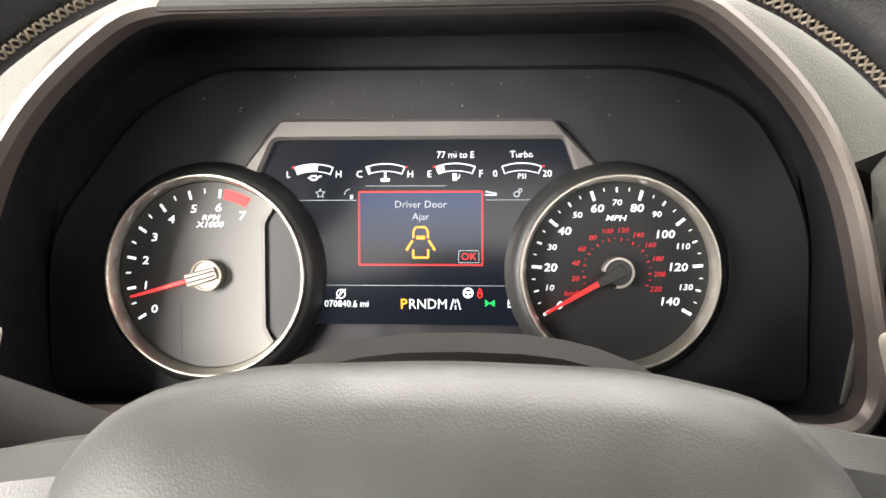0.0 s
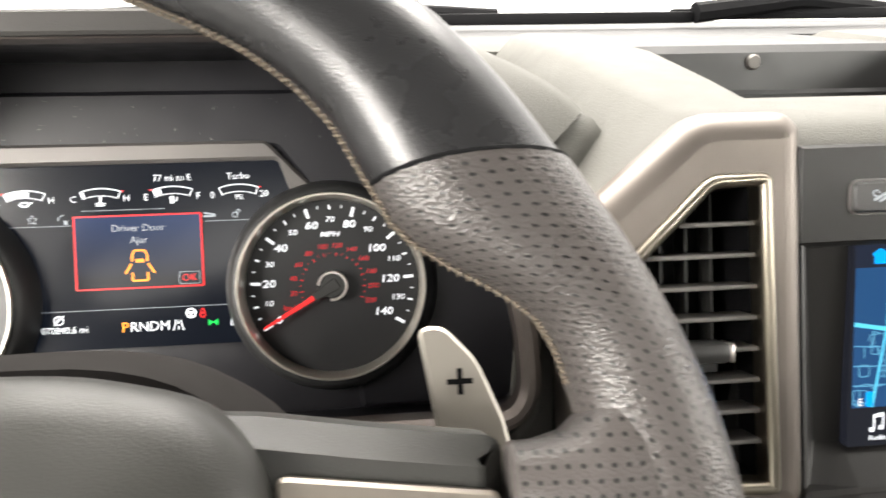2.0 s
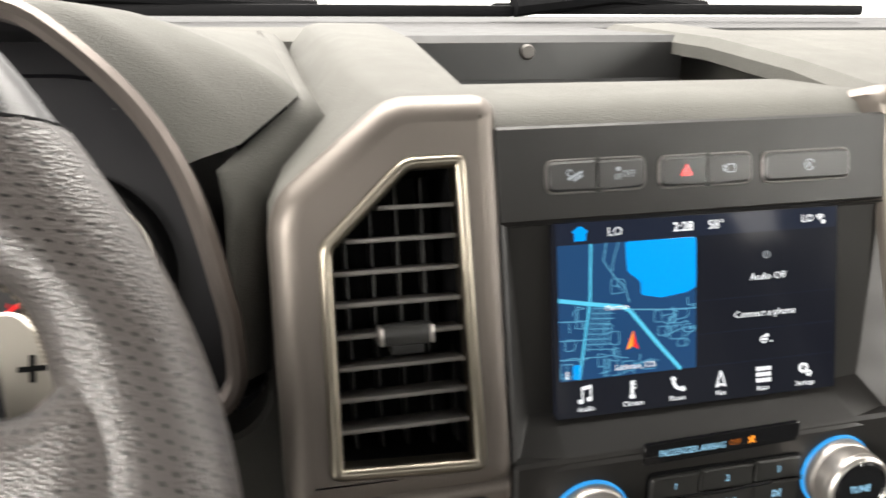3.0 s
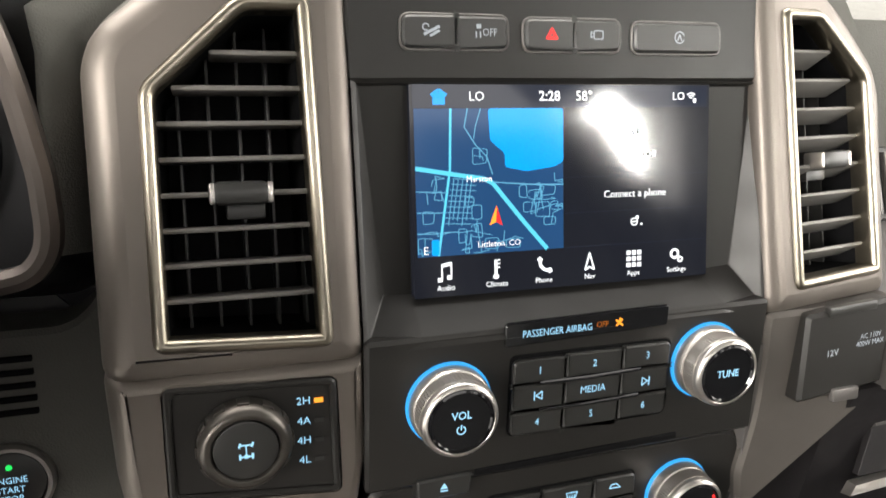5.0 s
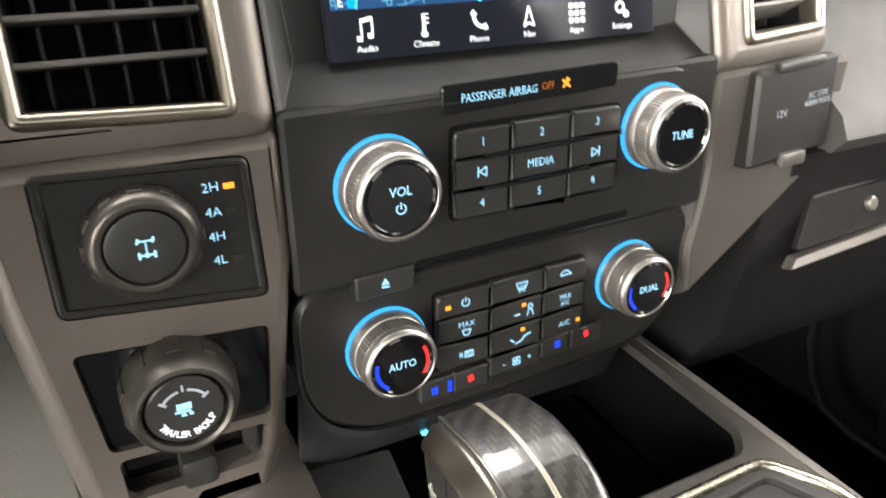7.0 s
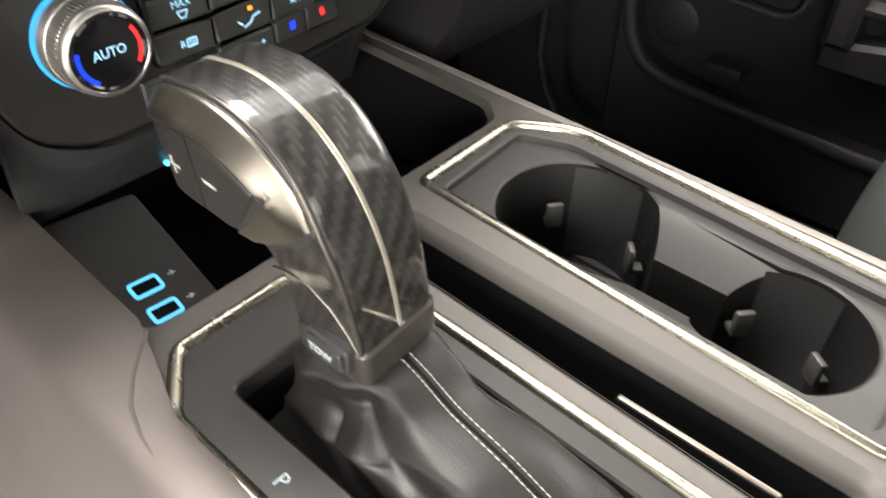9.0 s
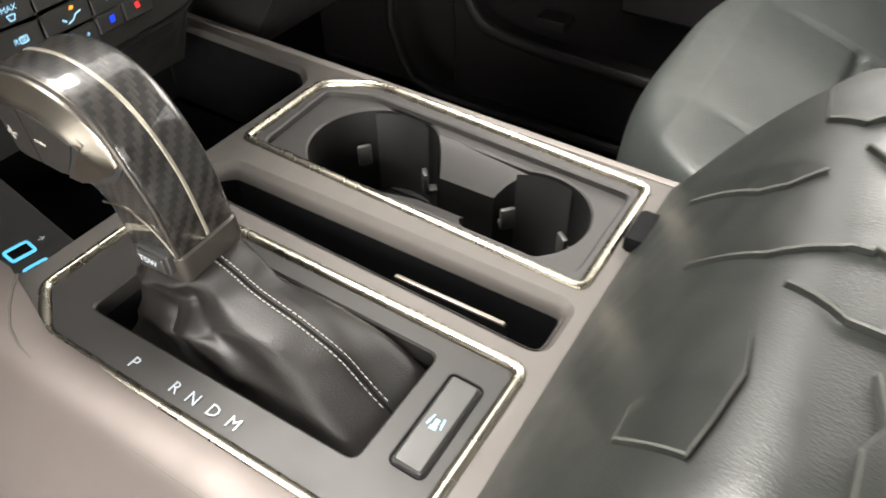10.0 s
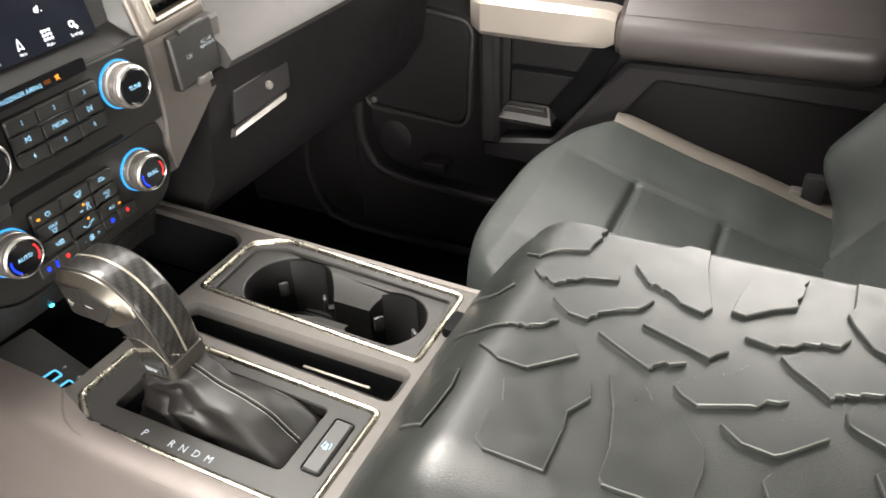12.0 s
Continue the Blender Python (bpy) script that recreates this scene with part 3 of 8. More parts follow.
# face of the dash beside and below the instruments
bm = bmesh.new()
plate(bm, rounded([(-0.60, 0.45), (0.236, 0.45), (0.236, 0.80), (0.230, 0.845), (0.222, 0.852), (0.222, 0.715), (0.205, 0.698), (-0.235, 0.698), (-0.252, 0.715), (-0.252, 0.87), (-0.60, 0.87)], 0.01), (), -0.03, 0, 0.003, Matrix(((1, 0, 0, 0), (0, 0, -1, 0.368), (0, 1, 0, 0), (0, 0, 0, 1))))
knee = part("knee_panel", bm, M_PAD, dash, "black grained panel below the instruments")
bm = bmesh.new()
for k in range(5):
    box(bm, 0.120, 0.186, 0.3655, 0.3685, 0.652 + 0.0075 * k, 0.655 + 0.0075 * k, 0.0005)
part("speaker_slots", bm, M_RUBBERMAT, knee)

# lower dash on the passenger side, glove box
bm = bmesh.new()
extrude_x(bm, [(0.345, 0.74), (0.335, 0.715), (0.300, 0.690), (0.272, 0.668), (0.266, 0.655), (0.275, 0.645), (0.40, 0.64), (0.40, 0.74)], 0.672, 1.20)
part("passenger_shelf", bm, M_SHELF, dash, "satin grey lower dash roll")
bm = bmesh.new()
extrude_x(bm, [(0.278, 0.646), (0.300, 0.60), (0.318, 0.50), (0.36, 0.44), (0.60, 0.43), (0.60, 0.646)], 0.655, 1.20)
glove = part("glove_box", bm, M_DOOR, dash, "black glove box door")
F_LATCH = face(0, 0.2985, 0.600, 12.0)
bm = bmesh.new()
plate(bm, rounded([(0.684, -0.030), (0.794, -0.026), (0.806, 0.0085), (0.698, 0.0040)], 0.003), (), -0.004, 0.0006, 0.0004, F_LATCH)
latch = part("latch_recess", bm, M_DOOR, glove, "grey latch plate of the glove box")
bm = bmesh.new()
loft(bm, [[F_LATCH @ Vector(p) for p in ((0.697, 0.0030, 0.0), (0.697, 0.0066, 0.0), (0.697, 0.0060, 0.0035), (0.697, 0.0040, 0.0035))], [F_LATCH @ Vector(p) for p in ((0.807, 0.0075, 0.0), (0.807, 0.0110, 0.0), (0.807, 0.0104, 0.0035), (0.807, 0.0085, 0.0035))]])
part("latch_handle", bm, M_SHELF, latch)
bm = bmesh.new()
loft(bm, [[F_LATCH @ Vector(p) for p in ((0.672, -0.0400, -0.002), (0.678, -0.0325, -0.002), (0.677, -0.0330, 0.006), (0.671, -0.0390, 0.007))], [F_LATCH @ Vector(p) for p in ((0.773, -0.0345, -0.002), (0.778, -0.0270, -0.002), (0.777, -0.0275, 0.006), (0.772, -0.0335, 0.007))]])
part("latch_lip", bm, M_SILVER, latch, "bright lip of the latch")
bm = bmesh.new()
lathe(bm, [(0.0055, 0.0), (0.0050, 0.0030), (0.0042, 0.0036), (0.0, 0.0036)], 20, F_LATCH @ Matrix.Translation((0.757, -0.010, 0.0004)))
part("key_cylinder", bm, M_SILVER, latch, "small metal key cylinder")
bm = bmesh.new()
plate(bm, rect(0.70, 1.0, 0, 0.05, 0.004), (), -0.01, 0, 0.001, Matrix.Translation((0, 0.333, 0.738)) @ Matrix.Rotation(radians(70), 4, "X"))
grille = part("defroster_grille", bm, M_BLACK, dash)
bm = bmesh.new()
for k in range(34):
    x = 0.706 + 0.0085 * k
    box(bm, x, x + 0.003, 0.004, 0.046, 0.0, 0.004, 0.0006, Matrix.Translation((0, 0.333, 0.738)) @ Matrix.Rotation(radians(70), 4, "X"))
part("grille_slats", bm, M_DARKMETAL, grille)

# wiper arms and cowl beyond the glass
bm = bmesh.new()
extrude_x(bm, [(0.80, 0.90), (0.80, 0.934), (0.95, 0.945), (1.05, 0.955), (1.05, 0.90)], -0.7, 1.45)
solid("cowl", bm, M_BLACK, "black plastic cowl below the windscreen", "cowl", kind="structure")


def wiper(x0, x1, y, z):
    w = thing("wiper", I4, "black windscreen wiper resting on the cowl", "wiper", "wipers")
    bm = bmesh.new()
    tube(bm, [(x0, y, z), ((x0 + x1) / 2, y + 0.02, z + 0.016), (x1, y + 0.04, z + 0.004)], [0.013, 0.011, 0.008], 8)
    part("arm", bm, M_RUBBERMAT, w)
    bm = bmesh.new()
    box(bm, x0 - 0.02, x1 + 0.25, y + 0.02, y + 0.035, z - 0.008, z + 0.006, 0.003)
    part("blade", bm, M_RUBBERMAT, w)


wiper(-0.2, 0.30, 0.90, 0.958)
wiper(0.55, 0.85, 0.92, 0.962)


# ---- instrument cluster ----
cl = thing("instrument_cluster", F_CLUSTER, "lit instrument cluster with two chrome-ringed dials and a colour display", "instrument cluster")
shape("backing", [(0.221, -0.115), *BACK_IN, (-0.250, -0.115)], M_HOODIN, cl, -0.006, 0.004)
TACH, SPEEDO = (-0.1415, -0.006), (0.1058, -0.0035)
bm = bmesh.new()
plate(bm, rounded([(-0.150, 0.030), (-0.130, 0.050), (-0.098, 0.0895), (0.068, 0.0885), (0.103, 0.052), (0.125, 0.030), (0.125, -0.050), (0.082, -0.050), (0.082, 0.055), (0.0745, 0.0765), (-0.1020, 0.0765), (-0.112, 0.055), (-0.112, -0.050), (-0.150, -0.050)], 0.003), (), -0.004, 0.006, 0.002)
part("display_frame", bm, M_DARKMETAL, cl, "grey frame round the display")
display = shape("display", rect(-0.114, 0.084, -0.037, 0.079, 0.001), G_CLUSTER, cl, 0.0, 0.003, label="dark colour display, switched on")
bm = bmesh.new()
plate(bm, rounded([(-0.2505, -0.083), (-0.2505, 0.020), (-0.185, 0.100), (-0.136, 0.122), (0.128, 0.120), (0.186, 0.098), (0.2215, 0.030), (0.2215, -0.083), (0.120, -0.083), (0.110, 0.036), (0.074, 0.084), (-0.100, 0.084), (-0.135, 0.036), (-0.145, -0.083)], [0.003, 0.03, 0.03, 0.014, 0.02, 0.03, 0.03, 0.003, 0.003, 0.003, 0.003, 0.003, 0.003, 0.003]), (), -0.008, 0.004, 0.003)
upper = part("upper_lining", bm, M_HOODIN, cl, "dusty black upper lining")
bm = bmesh.new()
rng = random.Random(5)
for k in range(70):
    x, y = rng.uniform(-0.15, 0.15), rng.uniform(0.086, 0.117)
    a, ln = rng.uniform(0, 3.14), 0.0002 + 0.0008 * rng.random() ** 3
    dx, dy = math.cos(a) * ln, math.sin(a) * ln
    plate(bm, [(x - dx, y - dy), (x + dy * 0.3, y - dx * 0.3), (x + dx, y + dy), (x - dy * 0.3, y + dx * 0.3)], (), 0.0040, 0.0042)
tagged(part("dust", bm, M_WTHREAD, upper), "pale dust flecks", kind="stuff")


def dial(name, c, r_ring, label):
    ob = shape(name, disc(*c, r_ring - 0.002, 56), M_DIAL, cl, 0.003, 0.004, label=label)
    bm = bmesh.new()
    lathe(bm, [(r_ring + 0.0012, 0.008), (r_ring + 0.0010, 0.0150), (r_ring + 0.0004, 0.0160), (r_ring - 0.0006, 0.0160), (r_ring - 0.0016, 0.0145), (r_ring - 0.0028, 0.006), (r_ring - 0.0030, -0.002)], 72, Matrix.Translation((*c, 0)))
    part("ring", bm, M_DIALRING, ob, "satin chrome ring")
    bm = bmesh.new()
    lathe(bm, [(r_ring + 0.0105, -0.008), (r_ring + 0.0085, 0.004), (r_ring + 0.0055, 0.0105), (r_ring + 0.0030, 0.0130), (r_ring + 0.0013, 0.0136), (r_ring + 0.0013, 0.004)], 72, Matrix.Translation((*c, 0)))
    part("ring_collar", bm, M_BLACK, ob, "black pod round the ring")
    ob.location.z = 0.0045
    return ob


def tick(c, ang, r0, r1, wd, w=0.0034):
    a = radians(ang)
    return (c[0] + r0 * math.cos(a), c[1] + r0 * math.sin(a), c[0] + r1 * math.cos(a), c[1] + r1 * math.sin(a), wd, w)


# engine speed dial
tach = dial("tachometer", TACH, 0.0605, "round grey and black rev counter with its needle just under one")
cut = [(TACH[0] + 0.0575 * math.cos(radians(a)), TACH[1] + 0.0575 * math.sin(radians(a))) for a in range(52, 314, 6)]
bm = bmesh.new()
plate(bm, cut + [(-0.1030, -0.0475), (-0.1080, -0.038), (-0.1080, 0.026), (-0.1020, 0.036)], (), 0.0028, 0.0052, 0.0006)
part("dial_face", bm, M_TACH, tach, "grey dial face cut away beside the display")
bars("face_seam", M_BLACK, tach, [(-0.1600, -0.0600, -0.1600, -0.0250, 0.0005, 0.0054)])
bars("face_border", M_DARKMETAL, tach, strokes([(-0.1030, -0.0475), (-0.1080, -0.038), (-0.1080, 0.026), (-0.1020, 0.036)], 0.0022, 0.0058))
A0, AS = 211.0, 21.5
for one in [tick(TACH, A0 - AS * k, 0.0475, 0.0530, 0.0016, 0.0056) for k in range(7)]:
    bars("major_tick", G_DIAL, tach, [one])
for one in [tick(TACH, A0 - AS * (k + 0.5), 0.0500, 0.0530, 0.0008, 0.0056) for k in range(6)]:
    bars("minor_tick", G_DIAL, tach, [one])
bm = bmesh.new()
red = [(TACH[0] + r * math.cos(radians(a)), TACH[1] + r * math.sin(radians(a))) for r, rng in ((0.0535, range(79, 59, -3)), (0.0472, range(61, 80, 3))) for a in rng]
plate(bm, red, (), 0.005, 0.0056)
part("red_zone", bm, G_RED, tach, "red block at the top of the scale")
for k in range(8):
    a = radians(A0 - AS * k)
    words("dial_number", str(k), 0.0070, TACH[0] + 0.0415 * math.cos(a), TACH[1] + 0.0415 * math.sin(a), 0.0056, G_DIAL, tach, shear=0.12, bold=0.010, squash=1.28)
words("lettering", "RPM", 0.0048, TACH[0] + 0.0008, TACH[1] + 0.0350, 0.0056, G_DIAL, tach, shear=0.25, bold=0.01, squash=1.25)
words("lettering", "X1000", 0.0050, TACH[0] + 0.0002, TACH[1] + 0.0308, 0.0056, G_DIAL, tach, shear=0.25, bold=0.01, squash=1.25)


def needle(c, ang, r0, r1, parent):
    a = radians(ang)
    bm = bmesh.new()
    t = Matrix.Translation((*c, 0)) @ Matrix.Rotation(a, 4, "Z")
    plate(bm, [(r0, -0.0016), (r1, -0.0007), (r1, 0.0007), (r0, 0.0016)], (), 0.0085, 0.0105, 0.0004, t)
    part("needle", bm, G_RED, parent, "lit red needle")
    return t


t = needle(TACH, 195.5, 0.008, 0.0500, tach)
bm = bmesh.new()
lathe(bm, [(0.0098, 0.005), (0.0098, 0.0118), (0.0093, 0.0124), (0.0086, 0.0124), (0.0082, 0.0112), (0.0, 0.0110)], 36, Matrix.Translation((*TACH, 0)))
plate(bm, rounded([(-0.0070, -0.0036), (0.0130, -0.0042), (0.0130, 0.0042), (-0.0070, 0.0036)], 0.0015), (), 0.006, 0.0132, 0.0006, t)
part("needle_hub", bm, M_SPOKE, tach, "silver needle hub")
bars("hub_groove", M_RUBBERMAT, tach, [(*(t @ Vector((-0.006, s, 0))).xy, *(t @ Vector((0.012, s, 0))).xy, 0.0007, 0.0136) for s in (-0.0014, 0.0014)])

# road speed dial
sp = dial("speedometer", SPEEDO, 0.0568, "round black speedometer with its needle at zero")
B0, BS = 211.0, 241.0 / 140
for one in [tick(SPEEDO, B0 - BS * k, 0.0445, 0.0505, 0.0018) for k in range(0, 141, 20)]:
    bars("major_tick", G_DIAL, sp, [one])
for one in [tick(SPEEDO, B0 - BS * k, 0.0475, 0.0505, 0.0011) for k in range(10, 140, 20)]:
    bars("mid_tick", G_DIAL, sp, [one])
for one in [tick(SPEEDO, B0 - BS * k, 0.0485, 0.0505, 0.0006) for k in range(5, 140, 10)]:
    bars("minor_tick", G_DIAL, sp, [one])
for k in range(0, 141, 10):
    a = radians(B0 - BS * k)
    big = k % 20 == 0
    r = (0.0395 if big else 0.0412) - (0.0040 if k >= 100 and big else 0)
    words("dial_number", str(k), 0.0067 if big else 0.0049, SPEEDO[0] + r * math.cos(a), SPEEDO[1] + r * math.sin(a), 0.0034, G_DIAL, sp, shear=0.12, bold=0.012 if big else 0.004, squash=1.2)
words("lettering", "MPH", 0.0046, SPEEDO[0] - 0.001, SPEEDO[1] + 0.0320, 0.0034, G_DIAL, sp, shear=0.25, bold=0.012, squash=1.3)
for k in range(20, 221, 20):
    a = radians(B0 - BS * k / 1.609)
    words("dial_number", str(k), 0.0042, SPEEDO[0] + 0.0250 * math.cos(a), SPEEDO[1] + 0.0250 * math.sin(a), 0.0034, G_SCALE, sp, shear=0.2, squash=1.1)
words("lettering", "km/h", 0.0046, SPEEDO[0] - 0.0265, SPEEDO[1] - 0.0130, 0.0034, G_SCALE, sp, shear=0.2)
for one in [tick(SPEEDO, B0 - BS * k / 1.609, 0.0185 if k % 20 == 0 else 0.0198, 0.0205, 0.0005) for k in range(0, 221, 10)]:
    bars("km_tick", G_SCALE, sp, [one])
needle(SPEEDO, 210.0, 0.010, 0.0490, sp)
bm = bmesh.new()
lathe(bm, [(0.0074, 0.004), (0.0074, 0.0100), (0.007, 0.0108), (0.0, 0.011)], 36, Matrix.Translation((*SPEEDO, 0)))
plate(bm, rounded([(-0.004, -0.0040), (0.0135, -0.0026), (0.0135, 0.0026), (-0.004, 0.0040)], 0.001), (), 0.006, 0.0118, 0.0006, Matrix.Translation((*SPEEDO, 0)) @ Matrix.Rotation(radians(210), 4, "Z"))
part("needle_hub", bm, M_BUTTON, sp, "black needle hub")
bm = bmesh.new()
lathe(bm, [(0.0094, 0.0035), (0.0094, 0.0105), (0.0090, 0.0112), (0.0078, 0.0112), (0.0074, 0.0100)], 40, Matrix.Translation((*SPEEDO, 0)), radians(-100), radians(175))
part("hub_ring", bm, M_SILVER, sp, "pale arc round the needle hub")

# display: four small gauges, menu row, message and bottom line
D = 0.0008
for cx, left, right, top, fill in ((-0.0784, "L", "H", "", 0.6), (-0.034, "C", "H", "", 0.08), (0.0092, "E", "F", "77 mi to E", 0.2), (0.0494, "0", "20", "Turbo", 0.0)):
    pts = arc(cx, 0.0621 - 0.035, 0.035, 110, 70)
    bars("gauge_arc", G_WHITE, display, strokes(pts, 0.0006, D) + strokes(arc(cx, 0.0621 - 0.035, 0.0305, 108, 72), 0.0004, D) + [(pts[0][0], pts[0][1], pts[0][0] + 0.002, pts[0][1] - 0.0045, 0.0006, D), (pts[-1][0], pts[-1][1], pts[-1][0] - 0.002, pts[-1][1] - 0.0045, 0.0006, D)])
    if fill:
        a1 = 110 - 40 * fill
        body = arc(cx, 0.0621 - 0.035, 0.0342, 110, a1, 6) + arc(cx, 0.0621 - 0.035, 0.0312, a1, 110, 6)
        shape("gauge_fill", body, G_WHITE, display, D)
    bars("gauge_mark", G_RED, display, [(cx - 0.0138, 0.0600, cx - 0.0122, 0.0604, 0.0010, D)] if left != "C" and left != "0" else [(cx + 0.0124, 0.0602, cx + 0.0138, 0.0600, 0.0010, D)])
    words("lettering", left, 0.0058, cx - 0.0160, 0.0556, D, G_WHITE, display)
    words("lettering", right, 0.0058, cx + 0.0155, 0.0556, D, G_WHITE, display)
    if top:
        words("lettering", top, 0.0058, cx, 0.0672, D, G_WHITE, display, squash=0.95)
words("lettering", "PSI", 0.0044, 0.0497, 0.0540, D, G_WHITE, display)
bars("oil_icon", G_WHITE, display, strokes([(-0.0818, 0.0540), (-0.0800, 0.0525), (-0.0770, 0.0525), (-0.0755, 0.0545), (-0.0738, 0.0545)], 0.0010, D) + [(-0.0805, 0.0548, -0.0768, 0.0548, 0.0010, D)])
bars("coolant_icon", G_WHITE, display, [(-0.034, 0.0570, -0.034, 0.0530, 0.0012, D), (-0.0368, 0.0528, -0.0312, 0.0528, 0.0008, D), (-0.0365, 0.0516, -0.0315, 0.0516, 0.0008, D)])
shape("fuel_icon", rect(0.0075, 0.0100, 0.0516, 0.0560, 0.0003), G_WHITE, display, D)
bars("fuel_hose", G_WHITE, display, strokes([(0.0102, 0.0530), (0.0116, 0.0532), (0.0118, 0.0555)], 0.0005, D))
bars("menu_line", G_DIM, display, [(-0.1010, 0.0398, -0.052, 0.0398, 0.0003, D), (0.028, 0.0398, 0.072, 0.0398, 0.0003, D), (-0.046, 0.0485, 0.004, 0.0485, 0.0003, D), (-0.0840, -0.0128, 0.046, -0.0128, 0.0003, D)])
star = [((0.0030 if k % 2 == 0 else 0.0014) * math.cos(radians(90 + 36 * k)) - 0.0745, (0.0030 if k % 2 == 0 else 0.0014) * math.sin(radians(90 + 36 * k)) + 0.0440) for k in range(10)]
bars("menu_star", G_DIM, display, strokes(star, 0.0004, D, True))
bars("menu_lamp", G_DIM, display, strokes(arc(-0.0560, 0.0430, 0.0035, 180, 90, 5), 0.0005, D) + [(-0.0560, 0.0418, -0.0540, 0.0418, 0.0026, D)])
bars("menu_tow", G_DIM, display, [(0.0275, 0.0450, 0.0345, 0.0436, 0.0010, D), (0.0272, 0.0428, 0.0345, 0.0428, 0.0012, D)])
bars("menu_gear", G_DIM, display, strokes(disc(0.0465, 0.0432, 0.0016, 10), 0.0006, D, True) + strokes(disc(0.0486, 0.0455, 0.0011, 8), 0.0005, D, True))


def gradient(name, low, high, y0, y1):
    """A lit picture that grows brighter upwards."""
    m, nt, b = shader(name)
    n, l = nt.nodes, nt.links
    tc, sep, mr, ramp = n.new("ShaderNodeTexCoord"), n.new("ShaderNodeSeparateXYZ"), n.new("ShaderNodeMapRange"), n.new("ShaderNodeValToRGB")
    put_value(mr.inputs["From Min"], y0), put_value(mr.inputs["From Max"], y1)
    ramp.color_ramp.elements[0].color, ramp.color_ramp.elements[1].color = (*low, 1), (*high, 1)
    l.new(tc.outputs["Object"], sep.inputs["Vector"]), l.new(sep.outputs["Y"], mr.inputs["Value"])
    l.new(mr.outputs["Result"], ramp.inputs["Fac"]), l.new(ramp.outputs["Color"], b.inputs["Emission Color"])
    put_value(b.inputs["Emission Strength"], 0.84), put_value(b.inputs["Roughness"], 0.16), put_value(b.inputs["Base Color"], (0.005, 0.005, 0.006, 1))
    return m


message = shape("message_box", rect(-0.0503, 0.0257, 0.0, 0.0449), gradient("message_picture", (0.004, 0.005, 0.008), (0.022, 0.045, 0.12), 0.005, 0.045), display, D, label="warning message that a door is ajar")
E2 = D + 0.0004
bars("message_border", G_RED, display, strokes([(-0.0503, 0.0), (0.0257, 0.0), (0.0257, 0.0449), (-0.0503, 0.0449)], 0.0009, E2, True))
words("lettering", "Driver Door", 0.0062, -0.0122, 0.0370, E2, G_DIM, display)
words("lettering", "Ajar", 0.0062, -0.0122, 0.0295, E2, G_DIM, display)
words("lettering", "OK", 0.0064, 0.0173, 0.0050, E2, G_RED, display)
bars("button_border", G_DIM, display, strokes(rect(0.0112, 0.0236, 0.0014, 0.0088, 0.0006), 0.0003, E2, True))
c = -0.0122
bars("door_icon", G_AMBER, display, strokes([(c - 0.0045, 0.0165), (c - 0.0045, 0.0205), (c - 0.0030, 0.0232), (c + 0.0030, 0.0232), (c + 0.0045, 0.0205), (c + 0.0045, 0.0165)], 0.0012, E2) + [(c - 0.0026, 0.0168, c + 0.0026, 0.0168, 0.0022, E2)] + [(c - 0.0050, 0.0150, c - 0.0088, 0.0090, 0.0014, E2), (c + 0.0050, 0.0150, c + 0.0088, 0.0090, 0.0014, E2)] + strokes([(c - 0.0046, 0.0095), (c - 0.0046, 0.0045), (c + 0.0046, 0.0045), (c + 0.0046, 0.0095)], 0.0012, E2))
words("lettering", "070840.6 mi", 0.0060, -0.0585, -0.0245, D, G_WHITE, display, squash=0.93)
bars("stop_start_icon", G_WHITE, display, strokes(disc(-0.0620, -0.0182, 0.0027, 12), 0.0006, D, True) + [(-0.0650, -0.0212, -0.0590, -0.0152, 0.0006, D), (-0.0632, -0.0195, -0.0620, -0.0165, 0.0005, D)])
words("lettering", "P", 0.0088, -0.0228, -0.0245, D, G_AMBER, display, bold=0.01)
words("lettering", "RNDM", 0.0088, -0.0078, -0.0245, D, G_WHITE, display, squash=0.95)
bars("lane_icon", G_WHITE, display, [(0.0062, -0.0275, 0.0080, -0.0210, 0.0007, D), (0.0122, -0.0275, 0.0104, -0.0210, 0.0007, D), (0.0092, -0.0273, 0.0092, -0.0250, 0.0006, D), (0.0092, -0.0238, 0.0092, -0.0215, 0.0006, D)])
bars("wheel_icon", G_WHITE, display, strokes(disc(0.0170, -0.0172, 0.0028, 14), 0.0010, D, True) + [(0.0142, -0.0168, 0.0198, -0.0168, 0.0012, D), (0.0170, -0.0170, 0.0170, -0.0198, 0.0012, D)])
bars("belt_icon", G_RED, display, strokes([(0.0228, -0.0195), (0.0232, -0.0160), (0.0242, -0.0145), (0.0252, -0.0160), (0.0256, -0.0195)], 0.0007, D) + [(0.0236, -0.0172, 0.0248, -0.0172, 0.0010, D), (0.0232, -0.0200, 0.0252, -0.0200, 0.0008, D)])
bars("lights_icon", G_GREEN, display, [(0.0275, -0.0218, 0.0293, -0.0235, 0.0008, D), (0.0275, -0.0252, 0.0293, -0.0236, 0.0008, D), (0.0332, -0.0218, 0.0314, -0.0235, 0.0008, D), (0.0332, -0.0252, 0.0314, -0.0236, 0.0008, D), (0.0273, -0.0235, 0.0335, -0.0235, 0.0007, D)])
words("lettering", "E", 0.0072, 0.0425, -0.0240, D, G_WHITE, display)


